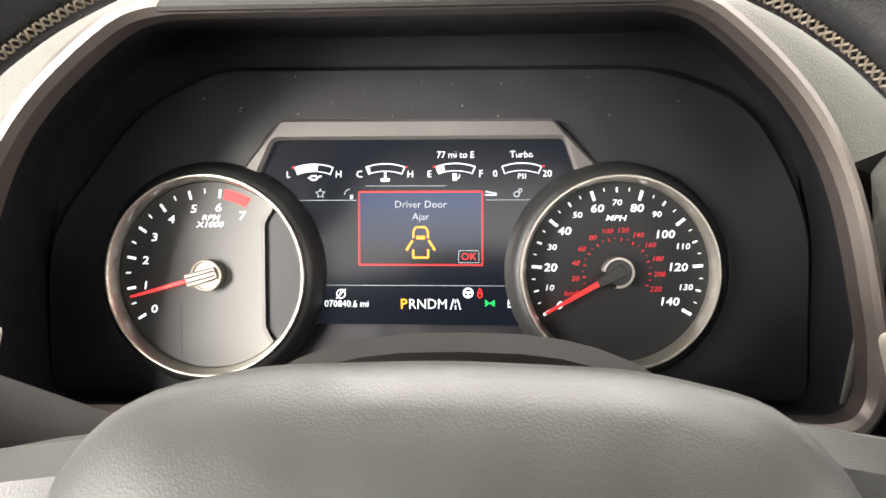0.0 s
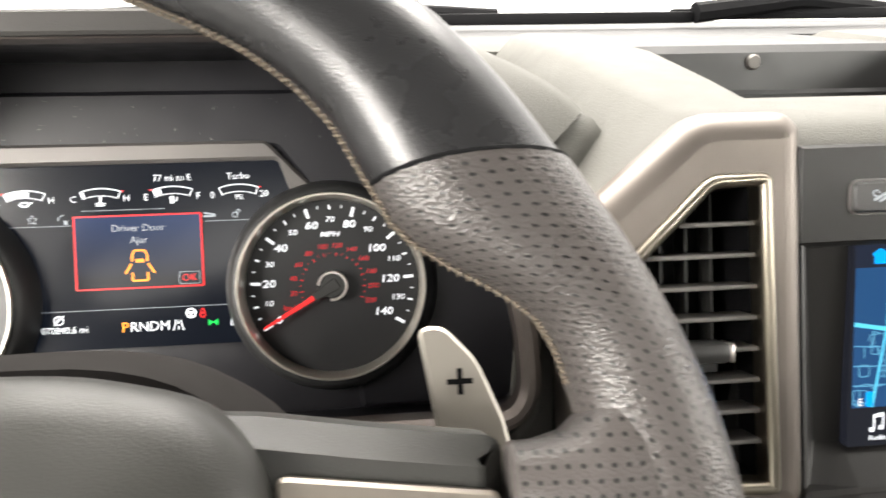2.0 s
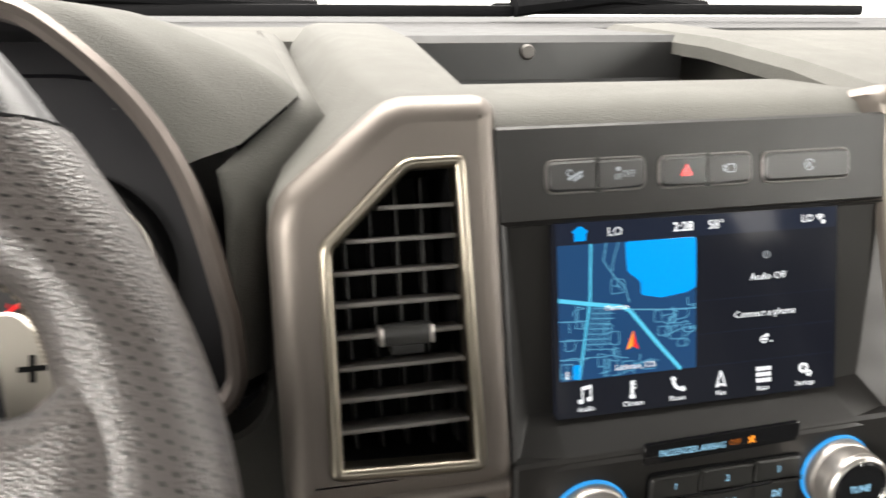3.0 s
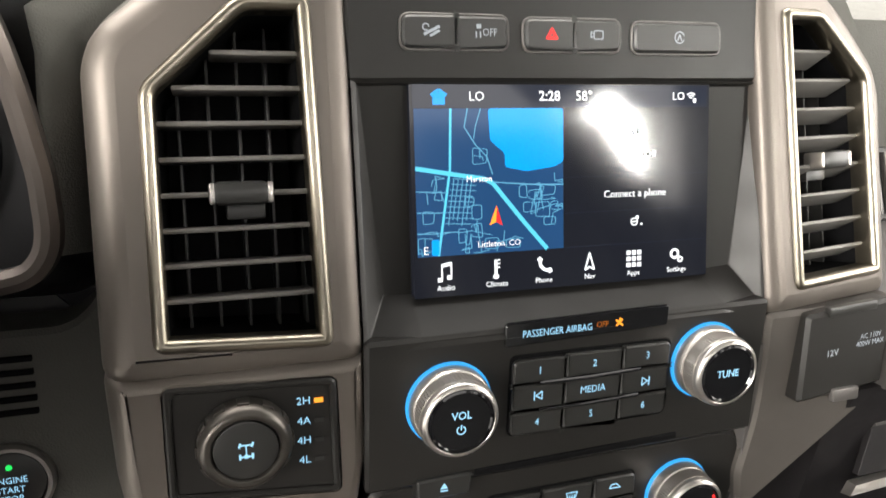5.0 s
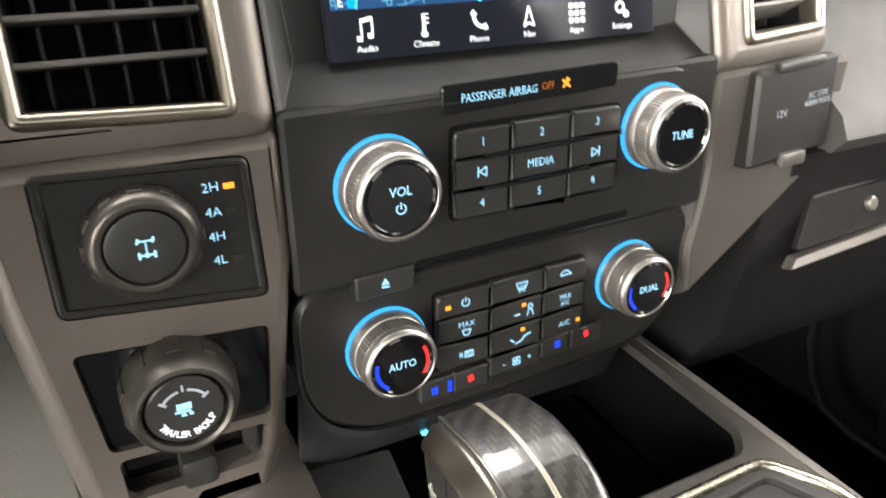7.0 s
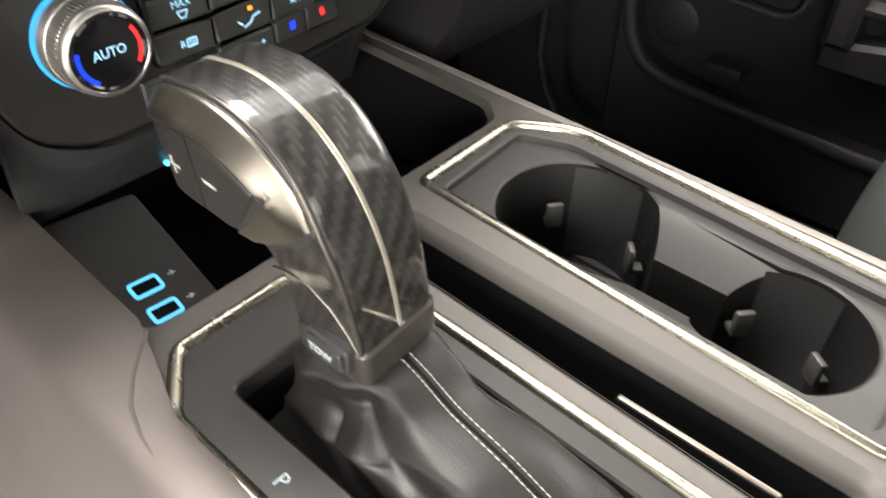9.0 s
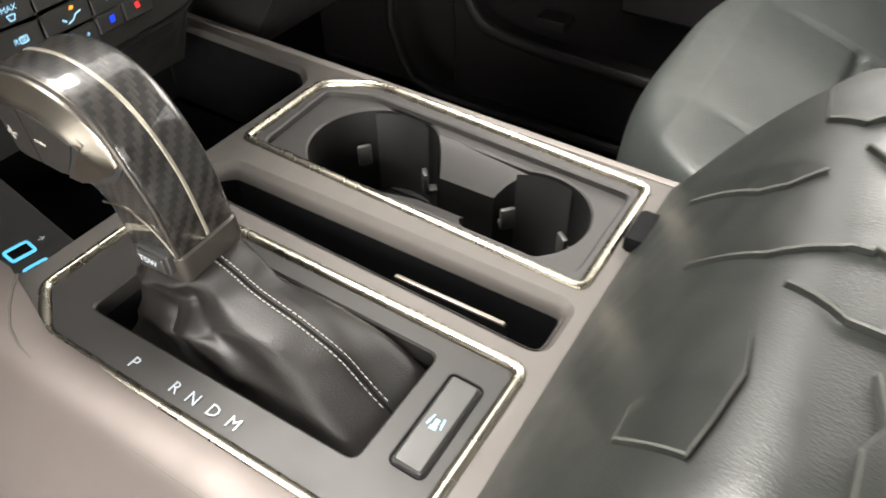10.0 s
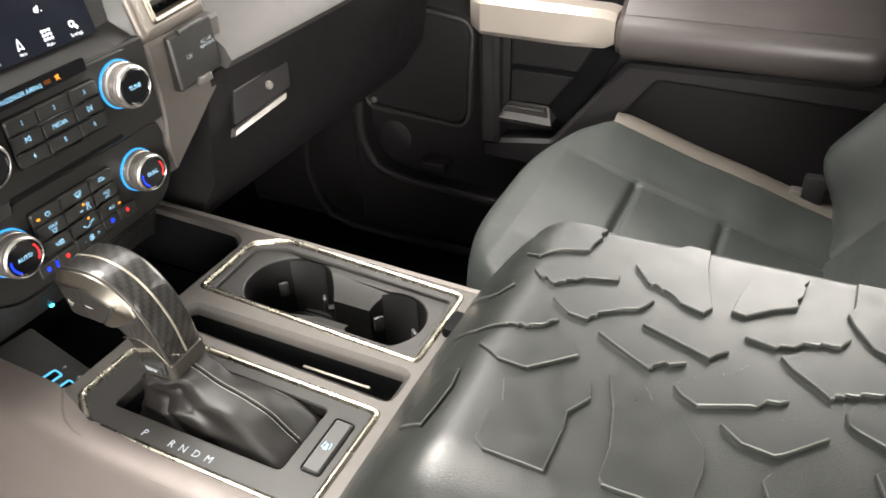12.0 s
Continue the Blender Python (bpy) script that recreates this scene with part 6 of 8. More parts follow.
for one in ((-0.0450, -0.0015, -0.0420, -0.0015, 0.0022, W), (0.0005, -0.0112, 0.0030, -0.0112, 0.0020, W), (0.0005, -0.0262, 0.0030, -0.0262, 0.0020, W), (0.0370, -0.0300, 0.0395, -0.0300, 0.0020, W)):
    bars("indicator", G_AMBER, clim, [one])
bars("power_icon", G_BLUE, clim, strokes(arc(-0.0335, -0.0006, 0.0022, 120, 420, 10), 0.0006, W) + [(-0.0335, -0.0004, -0.0335, 0.0022, 0.0006, W)])
bars("defrost_icon", G_BLUE, clim, strokes([(-0.0035, 0.0025), (0.0035, 0.0025), (0.0022, -0.0012), (-0.0022, -0.0012)], 0.0006, W, True) + [(x, -0.0030, x + 0.0004, 0.0010, 0.0005, W) for x in (-0.0015, 0.0, 0.0015)])
bars("recirculate_icon", G_BLUE, clim, strokes([(0.0245, 0.0005), (0.0258, 0.0030), (0.0290, 0.0030), (0.0315, 0.0005), (0.0245, 0.0005)], 0.0006, W))
words("lettering", "MAX", 0.0045, -0.0330, -0.0135, W, G_BLUE, clim)
bars("max_defrost_icon", G_BLUE, clim, strokes([(-0.0355, -0.0168), (-0.0305, -0.0168), (-0.0318, -0.0200), (-0.0342, -0.0200)], 0.0006, W, True))
words("lettering", "R", 0.0048, -0.0360, -0.0318, W, G_BLUE, clim)
bars("rear_defrost_icon", G_BLUE, clim, strokes(rect(-0.0338, -0.0290, -0.0335, -0.0300, 0.0004), 0.0006, W, True) + [(x, -0.0330, x, -0.0300, 0.0004, W) for x in (-0.0325, -0.0314, -0.0303)])
bars("face_air_icon", G_BLUE, clim, strokes([(-0.0040, -0.0165), (-0.0005, -0.0165)], 0.0010, W) + strokes(disc(0.0058, -0.0128, 0.0014, 8), 0.0006, W, True) + strokes([(0.0040, -0.0185), (0.0048, -0.0150), (0.0070, -0.0150), (0.0078, -0.0185)], 0.0006, W))
bars("feet_air_icon", G_BLUE, clim, strokes([(-0.0060, -0.0310), (-0.0035, -0.0330)], 0.0010, W) + strokes([(-0.0030, -0.0345), (0.0010, -0.0330), (0.0030, -0.0305), (0.0070, -0.0295)], 0.0008, W))
words("lettering", "MAX", 0.0042, 0.0285, -0.0130, W, G_BLUE, clim, squash=0.85)
words("lettering", "A/C", 0.0042, 0.0285, -0.0170, W, G_BLUE, clim, squash=0.85)
words("lettering", "A/C", 0.0045, 0.0290, -0.0300, W, G_BLUE, clim)
words("lettering", "-", 0.0060, -0.0095, -0.0455, W, G_BLUE, clim)
words("lettering", "+", 0.0055, 0.0065, -0.0450, W, G_BLUE, clim)
bars("fan_icon", G_BLUE, clim, strokes(disc(-0.0028, -0.0442, 0.0012, 8), 0.0006, W, True) + strokes(disc(-0.0006, -0.0442, 0.0012, 8), 0.0006, W, True) + strokes(disc(-0.0028, -0.0466, 0.0012, 8), 0.0006, W, True) + strokes(disc(-0.0006, -0.0466, 0.0012, 8), 0.0006, W, True))
for one in ((-0.0535, -0.0488, -0.0500, -0.0488, 0.0042, W), (0.0235, -0.0425, 0.0270, -0.0425, 0.0042, W), (-0.0440, -0.0460, -0.0415, -0.0460, 0.0016, W), (-0.0440, -0.0485, -0.0415, -0.0485, 0.0016, W), (-0.0440, -0.0510, -0.0415, -0.0510, 0.0016, W)):
    bars("cool_seat_icon", G_DEEPBLUE, clim, [one])
for one in ((-0.0318, -0.0480, -0.0285, -0.0472, 0.0040, W), (0.0435, -0.0415, 0.0465, -0.0408, 0.0040, W)):
    bars("heat_seat_icon", G_RED, clim, [one])

# lower nose of the stack and its metallic lip
bm = bmesh.new()
loft(bm, [[(0.464 + x * 0.99, 0.292, 0.60 + y * 0.99 - 0.002) for x, y in COUT], [(0.464 + x * 0.92, 0.345, 0.592 + y * 0.92) for x, y in COUT]], cap=False)
trim("stack_nose", bm, M_BLACK, "black underside of the climate panel", I4)

start = thing("start_button", face(0.1690, 0.3675, 0.614, 6), "round engine start button with lit lettering and a green dot", "push button")
bm = bmesh.new()
lathe(bm, [(0.0215, 0.0), (0.0215, 0.004), (0.020, 0.006), (0.018, 0.006), (0.0172, 0.003)], 48)
part("ring", bm, M_SILVER, start, "silver ring")
bm = bmesh.new()
lathe(bm, [(0.0172, 0.0), (0.0170, 0.0045), (0.0150, 0.0056), (0.0, 0.0060)], 40)
cap = part("cap", bm, M_BUTTON, start)
words("lettering", "ENGINE", 0.0050, 0, 0.0022, 0.0063, G_BLUE, cap, squash=0.95)
words("lettering", "START", 0.0050, 0, -0.0032, 0.0063, G_BLUE, cap, squash=0.95)
words("lettering", "STOP", 0.0050, 0, -0.0084, 0.0062, G_BLUE, cap, squash=0.95)
bm = bmesh.new()
lathe(bm, [(0.0018, 0.0050), (0.0015, 0.0064), (0, 0.0066)], 12, Matrix.Translation((0, 0.0095, 0)))
part("lamp", bm, G_GREEN, cap, "small green lamp")


# ---- centre console ----
DECK = 0.476
con = thing("centre_console", I4, "wide grey centre console with chrome-edged shifter and cup holder panels", "centre console")


def flat(z):
    return Matrix.Translation((0, 0, z))


GATE = rounded([(0.3325, -0.030), (0.4430, -0.030), (0.4475, 0.190), (0.4180, 0.2210), (0.3540, 0.2210), (0.3325, 0.1900)], [0.008, 0.010, 0.006, 0.006, 0.006, 0.006])
CUPS = rounded([(0.5035, -0.0310), (0.6085, -0.0300), (0.6235, 0.1920), (0.6020, 0.2290), (0.5155, 0.2270)], [0.008, 0.010, 0.012, 0.012, 0.006])
SLOT = rounded([(0.4560, -0.0290), (0.4910, -0.0290), (0.4920, 0.2100), (0.4820, 0.2190), (0.4640, 0.2190)], [0.008, 0.008, 0.004, 0.004, 0.004])
BIN = rounded([(0.3600, 0.2400), (0.5950, 0.2400), (0.6080, 0.255), (0.6140, 0.420), (0.3500, 0.420), (0.3530, 0.245)], 0.006)
bm = bmesh.new()
plate(bm, rounded([(0.3080, -0.62), (0.6130, -0.62), (0.6180, -0.03), (0.6320, 0.425), (0.3080, 0.425)], 0.004), [inset(GATE, 0.003), inset(CUPS, 0.003), SLOT, BIN], DECK - 0.018, DECK, 0.004)
part("deck", bm, M_DECK, con, "satin grey top of the console")
# outer rails, rounded, falling away to the sides
for s, xb in ((-1, 0.2700), (1, 0.6480)):
    bm = bmesh.new()
    loops = []
    for y in (-0.62, -0.2, -0.03, 0.1, 0.15, 0.185, 0.215, 0.24, 0.27, 0.32, 0.425):
        if s < 0:
            top, k = 0.3125 + 0.0, max(0.0, y - 0.12) * 0.05
            inner = 0.3345 + (0.3520 - 0.3345) * smooth((y - 0.185) / 0.055)
            prof = [(inner, -0.020), (inner, 0.0010 + k), (inner - 0.004, 0.0022 + k), (0.3200, 0.0022 + k), (0.3150, 0.0012 + k), (0.3100, -0.0010 + k), (0.3050, -0.0050 + 0.7 * k), (0.2950, -0.0180), (0.2860, -0.0300), (0.2790, -0.0400), (0.2730, -0.0520), (0.2700, -0.0640), (0.2700, -0.0800), (inner, -0.0800)]
        else:
            a = 0.6180 + (y + 0.03) * 0.0308 if y > -0.03 else 0.6180
            prof = [(a - 0.004, -0.020), (a - 0.004, 0.0006), (a, 0.0004), (a + 0.004, -0.0010), (a + 0.008, -0.0045), (a + 0.0105, -0.0100), (a + 0.0115, -0.0300), (a + 0.0115, -0.0800), (a - 0.004, -0.0800)]
        loops.append([(x, y, DECK + z) for x, z in prof])
    loft(bm, loops)
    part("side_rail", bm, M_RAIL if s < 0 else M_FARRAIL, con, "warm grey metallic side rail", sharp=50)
    bm = bmesh.new()
    box(bm, 0.274 if s < 0 else 0.600, 0.309 if s < 0 else 0.629, -0.62, 0.43, 0.05, DECK - 0.075, 0.003)
    part("side_panel", bm, M_DOOR, con, "black side panel")
# seam between the rail and the shifter surround: a darker tube paints in its soft shadow
bm = bmesh.new()
tube(bm, [(x, y, DECK + 0.0024 + max(0.0, y - 0.12) * 0.05 - 0.0006) for x, y in ((0.3190, 0.176), (0.3205, 0.187), (0.3250, 0.201), (0.3330, 0.213), (0.3430, 0.224), (0.3500, 0.2305))], [0.0004, 0.0009, 0.0011, 0.0012, 0.0012, 0.0010], 6)
part("crease_shadow", bm, M_OUTLET, con)


def bright_edge(outline, z, name="chrome_edge"):
    bm = bmesh.new()
    prof = [(-0.0012, -0.004), (-0.0012, 0.0000), (-0.0008, 0.0010), (0.0002, 0.0020), (0.0014, 0.0025), (0.0030, 0.0023), (0.0042, 0.0014), (0.0052, -0.0002), (0.0054, -0.005)]
    loft(bm, [[(x, y, z + h) for x, y in inset(outline, d)] for d, h in prof], cap=False)
    return part(name, bm, M_CHROME, con, "satin chrome edging")


bright_edge(GATE, DECK), bright_edge(CUPS, DECK)

# shifter gate panel
OPEN = rounded([(0.3600, 0.0125), (0.4270, 0.0125), (0.4310, 0.1850), (0.3590, 0.1850)], 0.005)
bm = bmesh.new()
plate(bm, inset(GATE, 0.0046), [OPEN], DECK - 0.012, DECK - 0.0005, 0.0012)
gate = part("gate_panel", bm, M_PANEL, con, "satin black shifter panel")
bm = bmesh.new()
loft(bm, [[(x, y, DECK - 0.010) for x, y in OPEN], [(x, y, DECK - 0.060) for x, y in inset(OPEN, -0.002)]], cap=False)
plate(bm, inset(OPEN, -0.003), (), DECK - 0.062, DECK - 0.060)
part("gate_well", bm, M_RUBBERMAT, con)
for chx, y in (("P", 0.1355), ("R", 0.1070), ("N", 0.0952), ("D", 0.0820), ("M", 0.0695)):
    words("lettering", chx, 0.0092, 0.3452, y, DECK + 0.0002, G_DIM, gate, turn=-90, bold=0.0)
bm = bmesh.new()
PB = rounded([(0.3670, -0.0175), (0.4205, -0.0168), (0.4210, 0.0002), (0.3675, -0.0008)], 0.003)
plate(bm, inset(PB, -0.0012), [PB], DECK - 0.001, DECK + 0.0003, 0.0002)
part("button_gap", bm, M_RUBBERMAT, con)
bm = bmesh.new()
plate(bm, inset(PB, 0.0006), (), DECK - 0.002, DECK + 0.0014, 0.0012)
lane = part("lane_button", bm, M_BUTTON, con, "black push button beside the boot")
bars("lane_icon", G_BLUE, lane, [(0.3905, -0.0122, 0.3965, -0.0112, 0.0007, DECK + 0.0018), (0.3905, -0.0050, 0.3965, -0.0060, 0.0007, DECK + 0.0018), (0.3915, -0.0086, 0.3950, -0.0086, 0.0022, DECK + 0.0018), (0.3890, -0.0086, 0.3912, -0.0086, 0.0034, DECK + 0.0018)])

# narrow slot tray
bm = bmesh.new()
loft(bm, [[(x, y, DECK - 0.003) for x, y in SLOT], [(x, y, DECK - 0.0045) for x, y in inset(SLOT, 0.0015)], [(x, y, DECK - 0.0085) for x, y in inset(SLOT, 0.0026)], [(x, y, DECK - 0.0105) for x, y in inset(SLOT, 0.0032)]], cap=False)
part("slot_lip", bm, M_DECK, con, "sloping satin grey lip of the slot")
bm = bmesh.new()
loft(bm, [[(x, y, DECK - 0.0100) for x, y in inset(SLOT, 0.0031)], [(x, y, DECK - 0.055) for x, y in inset(SLOT, 0.0055)]], cap=False)
plate(bm, inset(SLOT, 0.0045), (), DECK - 0.057, DECK - 0.055)
part("slot_tray", bm, M_RUBBERMAT, con, "deep narrow black slot")
bm = bmesh.new()
box(bm, 0.4655, 0.4685, -0.004, 0.067, DECK - 0.055, DECK - 0.0075, 0.0006)
divider = part("slot_divider", bm, M_RUBBERMAT, con, "thin black divider in the slot")
bm = bmesh.new()
box(bm, 0.4657, 0.4683, -0.003, 0.066, DECK - 0.0078, DECK - 0.0062, 0.0005)
part("divider_cap", bm, M_SPOKE, divider, "thin brassy strip")

# cup holders: two round wells joined by a channel, with saddles that slope down into it
C1, R1, C2, R2 = (0.5625, 0.1505), 0.0455, (0.5545, 0.0310), 0.0405
SADDLE_N, SADDLE_F = 0.5190, 0.5960


def cup_hole(x, cup, r, towards):
    """Where the round well's edge lies along the console, at x across it."""
    return cup[1] + towards * math.sqrt(max(0.0, r * r - (x - cup[0]) ** 2))


def angle_at(x, cup, r, towards):
    return math.degrees(math.atan2(cup_hole(x, cup, r, towards) - cup[1], x - cup[0]))


CUPH = arc(*C1, R1, angle_at(SADDLE_F, C1, R1, -1), 360 + angle_at(SADDLE_N, C1, R1, -1), 36)
CUPH += arc(*C2, R2, angle_at(SADDLE_N, C2, R2, 1), 360 + angle_at(SADDLE_F - 0.004, C2, R2, 1), 36)
RECESS = rounded([(0.5150, -0.0200), (0.5960, -0.0200), (0.6085, 0.1860), (0.5965, 0.2175), (0.5215, 0.2130)], 0.006)
bm = bmesh.new()
plate(bm, inset(CUPS, 0.0050), [RECESS], DECK - 0.016, DECK - 0.0010, 0.0012)
part("cup_panel", bm, M_CUP, con, "satin grey cup holder panel")
bm = bmesh.new()
plate(bm, inset(RECESS, -0.001), [CUPH], DECK - 0.016, DECK - 0.0062, 0.0012)
part("cup_recess", bm, M_CUP, con, "sunken satin grey floor round the cups")
bm = bmesh.new()
loft(bm, [[(x, y, DECK - 0.0075) for x, y in CUPH], [(x, y, DECK - 0.012) for x, y in inset(CUPH, 0.0006)], [(x, y, DECK - 0.078) for x, y in inset(CUPH, 0.003)]], cap=False)
plate(bm, inset(CUPH, 0.002), (), DECK - 0.080, DECK - 0.078)
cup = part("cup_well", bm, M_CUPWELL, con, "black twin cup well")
for x_out, x_tip, z_tip in ((SADDLE_N, 0.5485, DECK - 0.0260), (SADDLE_F, 0.5770, DECK - 0.0270)):
    def saddle(s, t, drop=0.0):
        x = x_out + (x_tip - x_out) * t
        y0, y1 = cup_hole(x, C2, R2, 1), cup_hole(x, C1, R1, -1)
        z = DECK - 0.0065 + (z_tip - DECK + 0.0065) * t ** 1.15
        return (x, y0 + (y1 - y0) * s, z if not drop else drop)
    bm = bmesh.new()
    sheet(bm, 10, 8, saddle)
    part("cup_saddle", bm, M_CUP, cup, "grey saddle sloping down between the cups")
    bm = bmesh.new()
    rim = [(0.0, k / 8) for k in range(9)] + [(k / 8, 1.0) for k in range(1, 9)] + [(1.0, 1 - k / 8) for k in range(1, 9)]
    loft(bm, [[saddle(*p) for p in rim], [saddle(*p, DECK - 0.077) for p in rim]], cap=False, closed=False)
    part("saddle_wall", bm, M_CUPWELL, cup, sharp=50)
for (cx_, cy_), r, fingers in ((C1, R1, ((52, 0.0), (-50, -0.004), (178, -0.012))), (C2, R2, ((47, 0.0), (-38, -0.008), (178, -0.016)))):
    for ang, low in fingers:
        m = Matrix.Translation((cx_, cy_, DECK - 0.037 + low)) @ Matrix.Rotation(radians(ang), 4, "Z")
        bm = bmesh.new()
        box(bm, r - 0.0135, r - 0.0095, -0.0052, 0.0052, -0.0085, 0.0085, 0.0014, m)
        box(bm, r - 0.0120, r - 0.0030, -0.0040, 0.0040, -0.0100, -0.0060, 0.0010, m)
        part("cup_finger", bm, M_FINGER, cup, "grey rubber cup finger")
    bm = bmesh.new()
    for q in (0.018, 0.027, 0.034):
        lathe(bm, [(q, -0.0775), (q + 0.001, -0.0765), (q + 0.002, -0.0775)], 36, Matrix.Translation((cx_, cy_, DECK)))
    part("cup_ripple", bm, M_BLACK, cup)
    # flat liner panel on the far wall
    bm = bmesh.new()
    wall = [(cx_ + (r - 0.0022) * math.cos(radians(a)), cy_ + (r - 0.0022) * math.sin(radians(a))) for a in range(-25, 36, 6)]
    loft(bm, [[(x, y, DECK - 0.0085) for x, y in wall], [(x - 0.001, y, DECK - 0.077) for x, y in wall]], cap=False, closed=False)
    part("cup_liner", bm, M_BLACK, cup)

# open bin in front with the socket panel
bm = bmesh.new()
loft(bm, [[(x, y, DECK - 0.004) for x, y in BIN], [(x, y, DECK - 0.075) for x, y in inset(BIN, 0.004)]], cap=False)
plate(bm, inset(BIN, 0.003), (), DECK - 0.077, DECK - 0.075)
part("front_bin", bm, M_RUBBERMAT, con, "open black storage bin")
bm = bmesh.new()
box(bm, 0.503, 0.508, 0.245, 0.415, DECK - 0.075, DECK - 0.025, 0.001)
part("bin_divider", bm, M_BLACK, con)
usb = thing("socket_panel", Matrix.Translation((0.3870, 0.3000, 0.4280)) @ Matrix.Rotation(radians(24), 4, "X") @ Matrix.Rotation(radians(10), 4, "Y"), "grey panel with two lit charging sockets", "socket panel")
shape("plate", rect(-0.034, 0.030, -0.044, 0.072, 0.003), M_PADDARK, usb, 0.0, 0.012, 0.0015)
for k, y in enumerate((0.012, -0.006)):
    o = rounded(rect(-0.012, 0.007, y - 0.0055, y + 0.0055), 0.003)
    bm = bmesh.new()
    plate(bm, o, [inset(o, 0.0022)], -0.001, 0.0008, 0.0003)
    part("socket_ring", bm, G_USB, usb, "lit blue socket ring")
    shape("socket", inset(o, 0.002), M_RUBBERMAT, usb, 0.0005)
    bars("socket_icon", G_DIM, usb, [(0.0120, y + 0.001, 0.0170, y + 0.001, 0.0006, 0.0005), (0.0140, y - 0.0006, 0.0158, y + 0.001, 0.0005, 0.0005), (0.0145, y + 0.0028, 0.0160, y + 0.001, 0.0005, 0.0005)])

# ---- gear lever ----
lever = thing("gear_lever", I4, "carbon-fibre gear lever with chrome inlays over a black leather boot", "gear lever")
SPINE = [(0.4000, 0.1440, 0.505, 0.0195, 0.0180), (0.4000, 0.1448, 0.520, 0.0197, 0.0182), (0.3990, 0.1490, 0.545, 0.0200, 0.0188), (0.3975, 0.1560, 0.562, 0.0205, 0.0205), (0.3960, 0.1650, 0.5735, 0.0210, 0.0222), (0.3950, 0.1750, 0.5795, 0.0213, 0.0230), (0.3945, 0.1860, 0.5815, 0.0214, 0.0230), (0.3940, 0.1970, 0.5810, 0.0212, 0.0225), (0.3940, 0.2070, 0.5800, 0.0205, 0.0212), (0.3940, 0.2115, 0.5795, 0.0180, 0.0180)]


def spine_at(f):
    """Centre, half widths and direction of the lever at a station, smoothly between the given ones."""
    n = len(SPINE) - 1
    f = max(0.0, min(float(n), f))
    i = min(int(f), n - 1)
    t = f - i
    p = [np.array(SPINE[max(0, min(n, i + k))]) for k in (-1, 0, 1, 2)]
    def mixed(t):
        return 0.5 * (2 * p[1] + (p[2] - p[0]) * t + (2 * p[0] - 5 * p[1] + 4 * p[2] - p[3]) * t * t + (3 * p[1] - p[0] - 3 * p[2] + p[3]) * t ** 3)
    v = mixed(t)
    d = Vector(mixed(min(1, t + 0.05))[:3]) - Vector(mixed(max(0, t - 0.05))[:3])
    d.normalize()
    side = Vector((1, 0.04, 0))
    side = (side - d * side.dot(d)).normalized()
    return Vector(v[:3]), side, side.cross(d), v[3], v[4]


def section(f):
    """Corners of the section, across and up: a box on the shaft; on the head the driver's side is chamfered and swells."""
    h = smooth((f - 2.6) / 1.8)
    _, _, _, hx, hy = spine_at(f)
    return [(hx, -hy), (hx, hy), (-hx * (1 - 0.20 * h), hy), (-hx * (1 + 0.20 * h), hy * (0.30 + 0.22 * h)), (-hx * (1 + 0.14 * h), -hy)]


def lever_loop(f, grow=0.0):
    p, side, up, hx, hy = spine_at(f)
    pts = rounded(section(f), [0.0065, 0.0065, 0.0042, 0.0040, 0.0065], 5)
    return [p + side * x + up * y for x, y in (inset(pts, -grow) if grow else pts)]


def loft_woven(bm, loops):
    """Skin with lengths round and along it as its map, for a weave that follows the surface."""
    loft(bm, loops, cap=False)
    uvl = bm.loops.layers.uv.new("UVMap")
    n = len(loops[0])
    ring = [0.0]
    for k in range(n):
        ring.append(ring[-1] + (loops[len(loops) // 2][(k + 1) % n] - loops[len(loops) // 2][k]).length)
    far = [0.0]
    for p, q in zip(loops, loops[1:]):
        far.append(far[-1] + (sum(q, Vector()) / n - sum(p, Vector()) / n).length)
    bm.faces.ensure_lookup_table()
    for i, f in enumerate(bm.faces):
        r, k = divmod(i, n)
        for lp, (u, v) in zip(f.loops, ((k, r), (k + 1, r), (k + 1, r + 1), (k, r + 1))):
            lp[uvl].uv = (ring[u], far[v])


bm = bmesh.new()
loft_woven(bm, [lever_loop(8.85 * i / 44) for i in range(45)])
loft(bm, [lever_loop(8.85), [spine_at(8.85)[0] + (p - spine_at(8.85)[0]) * 0.86 + Vector((0, 0.0022, 0)) for p in lever_loop(8.85)], [spine_at(8.85)[0] + (p - spine_at(8.85)[0]) * 0.55 + Vector((0, 0.0032, 0)) for p in lever_loop(8.85)]])
grip = part("grip", bm, M_CARBON, lever, "gloss carbon-fibre grip", sharp=40)


def on_side(f, v, h):
    """A point on the driver's side: v from -1 (below or in front) to 1 (rear or top edge), raised by h."""
    p, side, up, hx, hy = spine_at(f)
    s = section(f)
    (x0, y0), (x1, y1) = (s[4], s[3]) if v * hy < s[3][1] else (s[3], s[2])
    k = (v * hy - y0) / (y1 - y0)
    nrm = Vector((-(y1 - y0), x1 - x0)).normalized()
    return p + side * (x0 + (x1 - x0) * k + nrm.x * h) + up * (v * hy + nrm.y * h)


def on_back(f, s, h):
    """A point on the rear or top face, s across from -1 to 1."""
    p, side, up, hx, hy = spine_at(f)
    return p + side * s * hx + up * (hy + h)


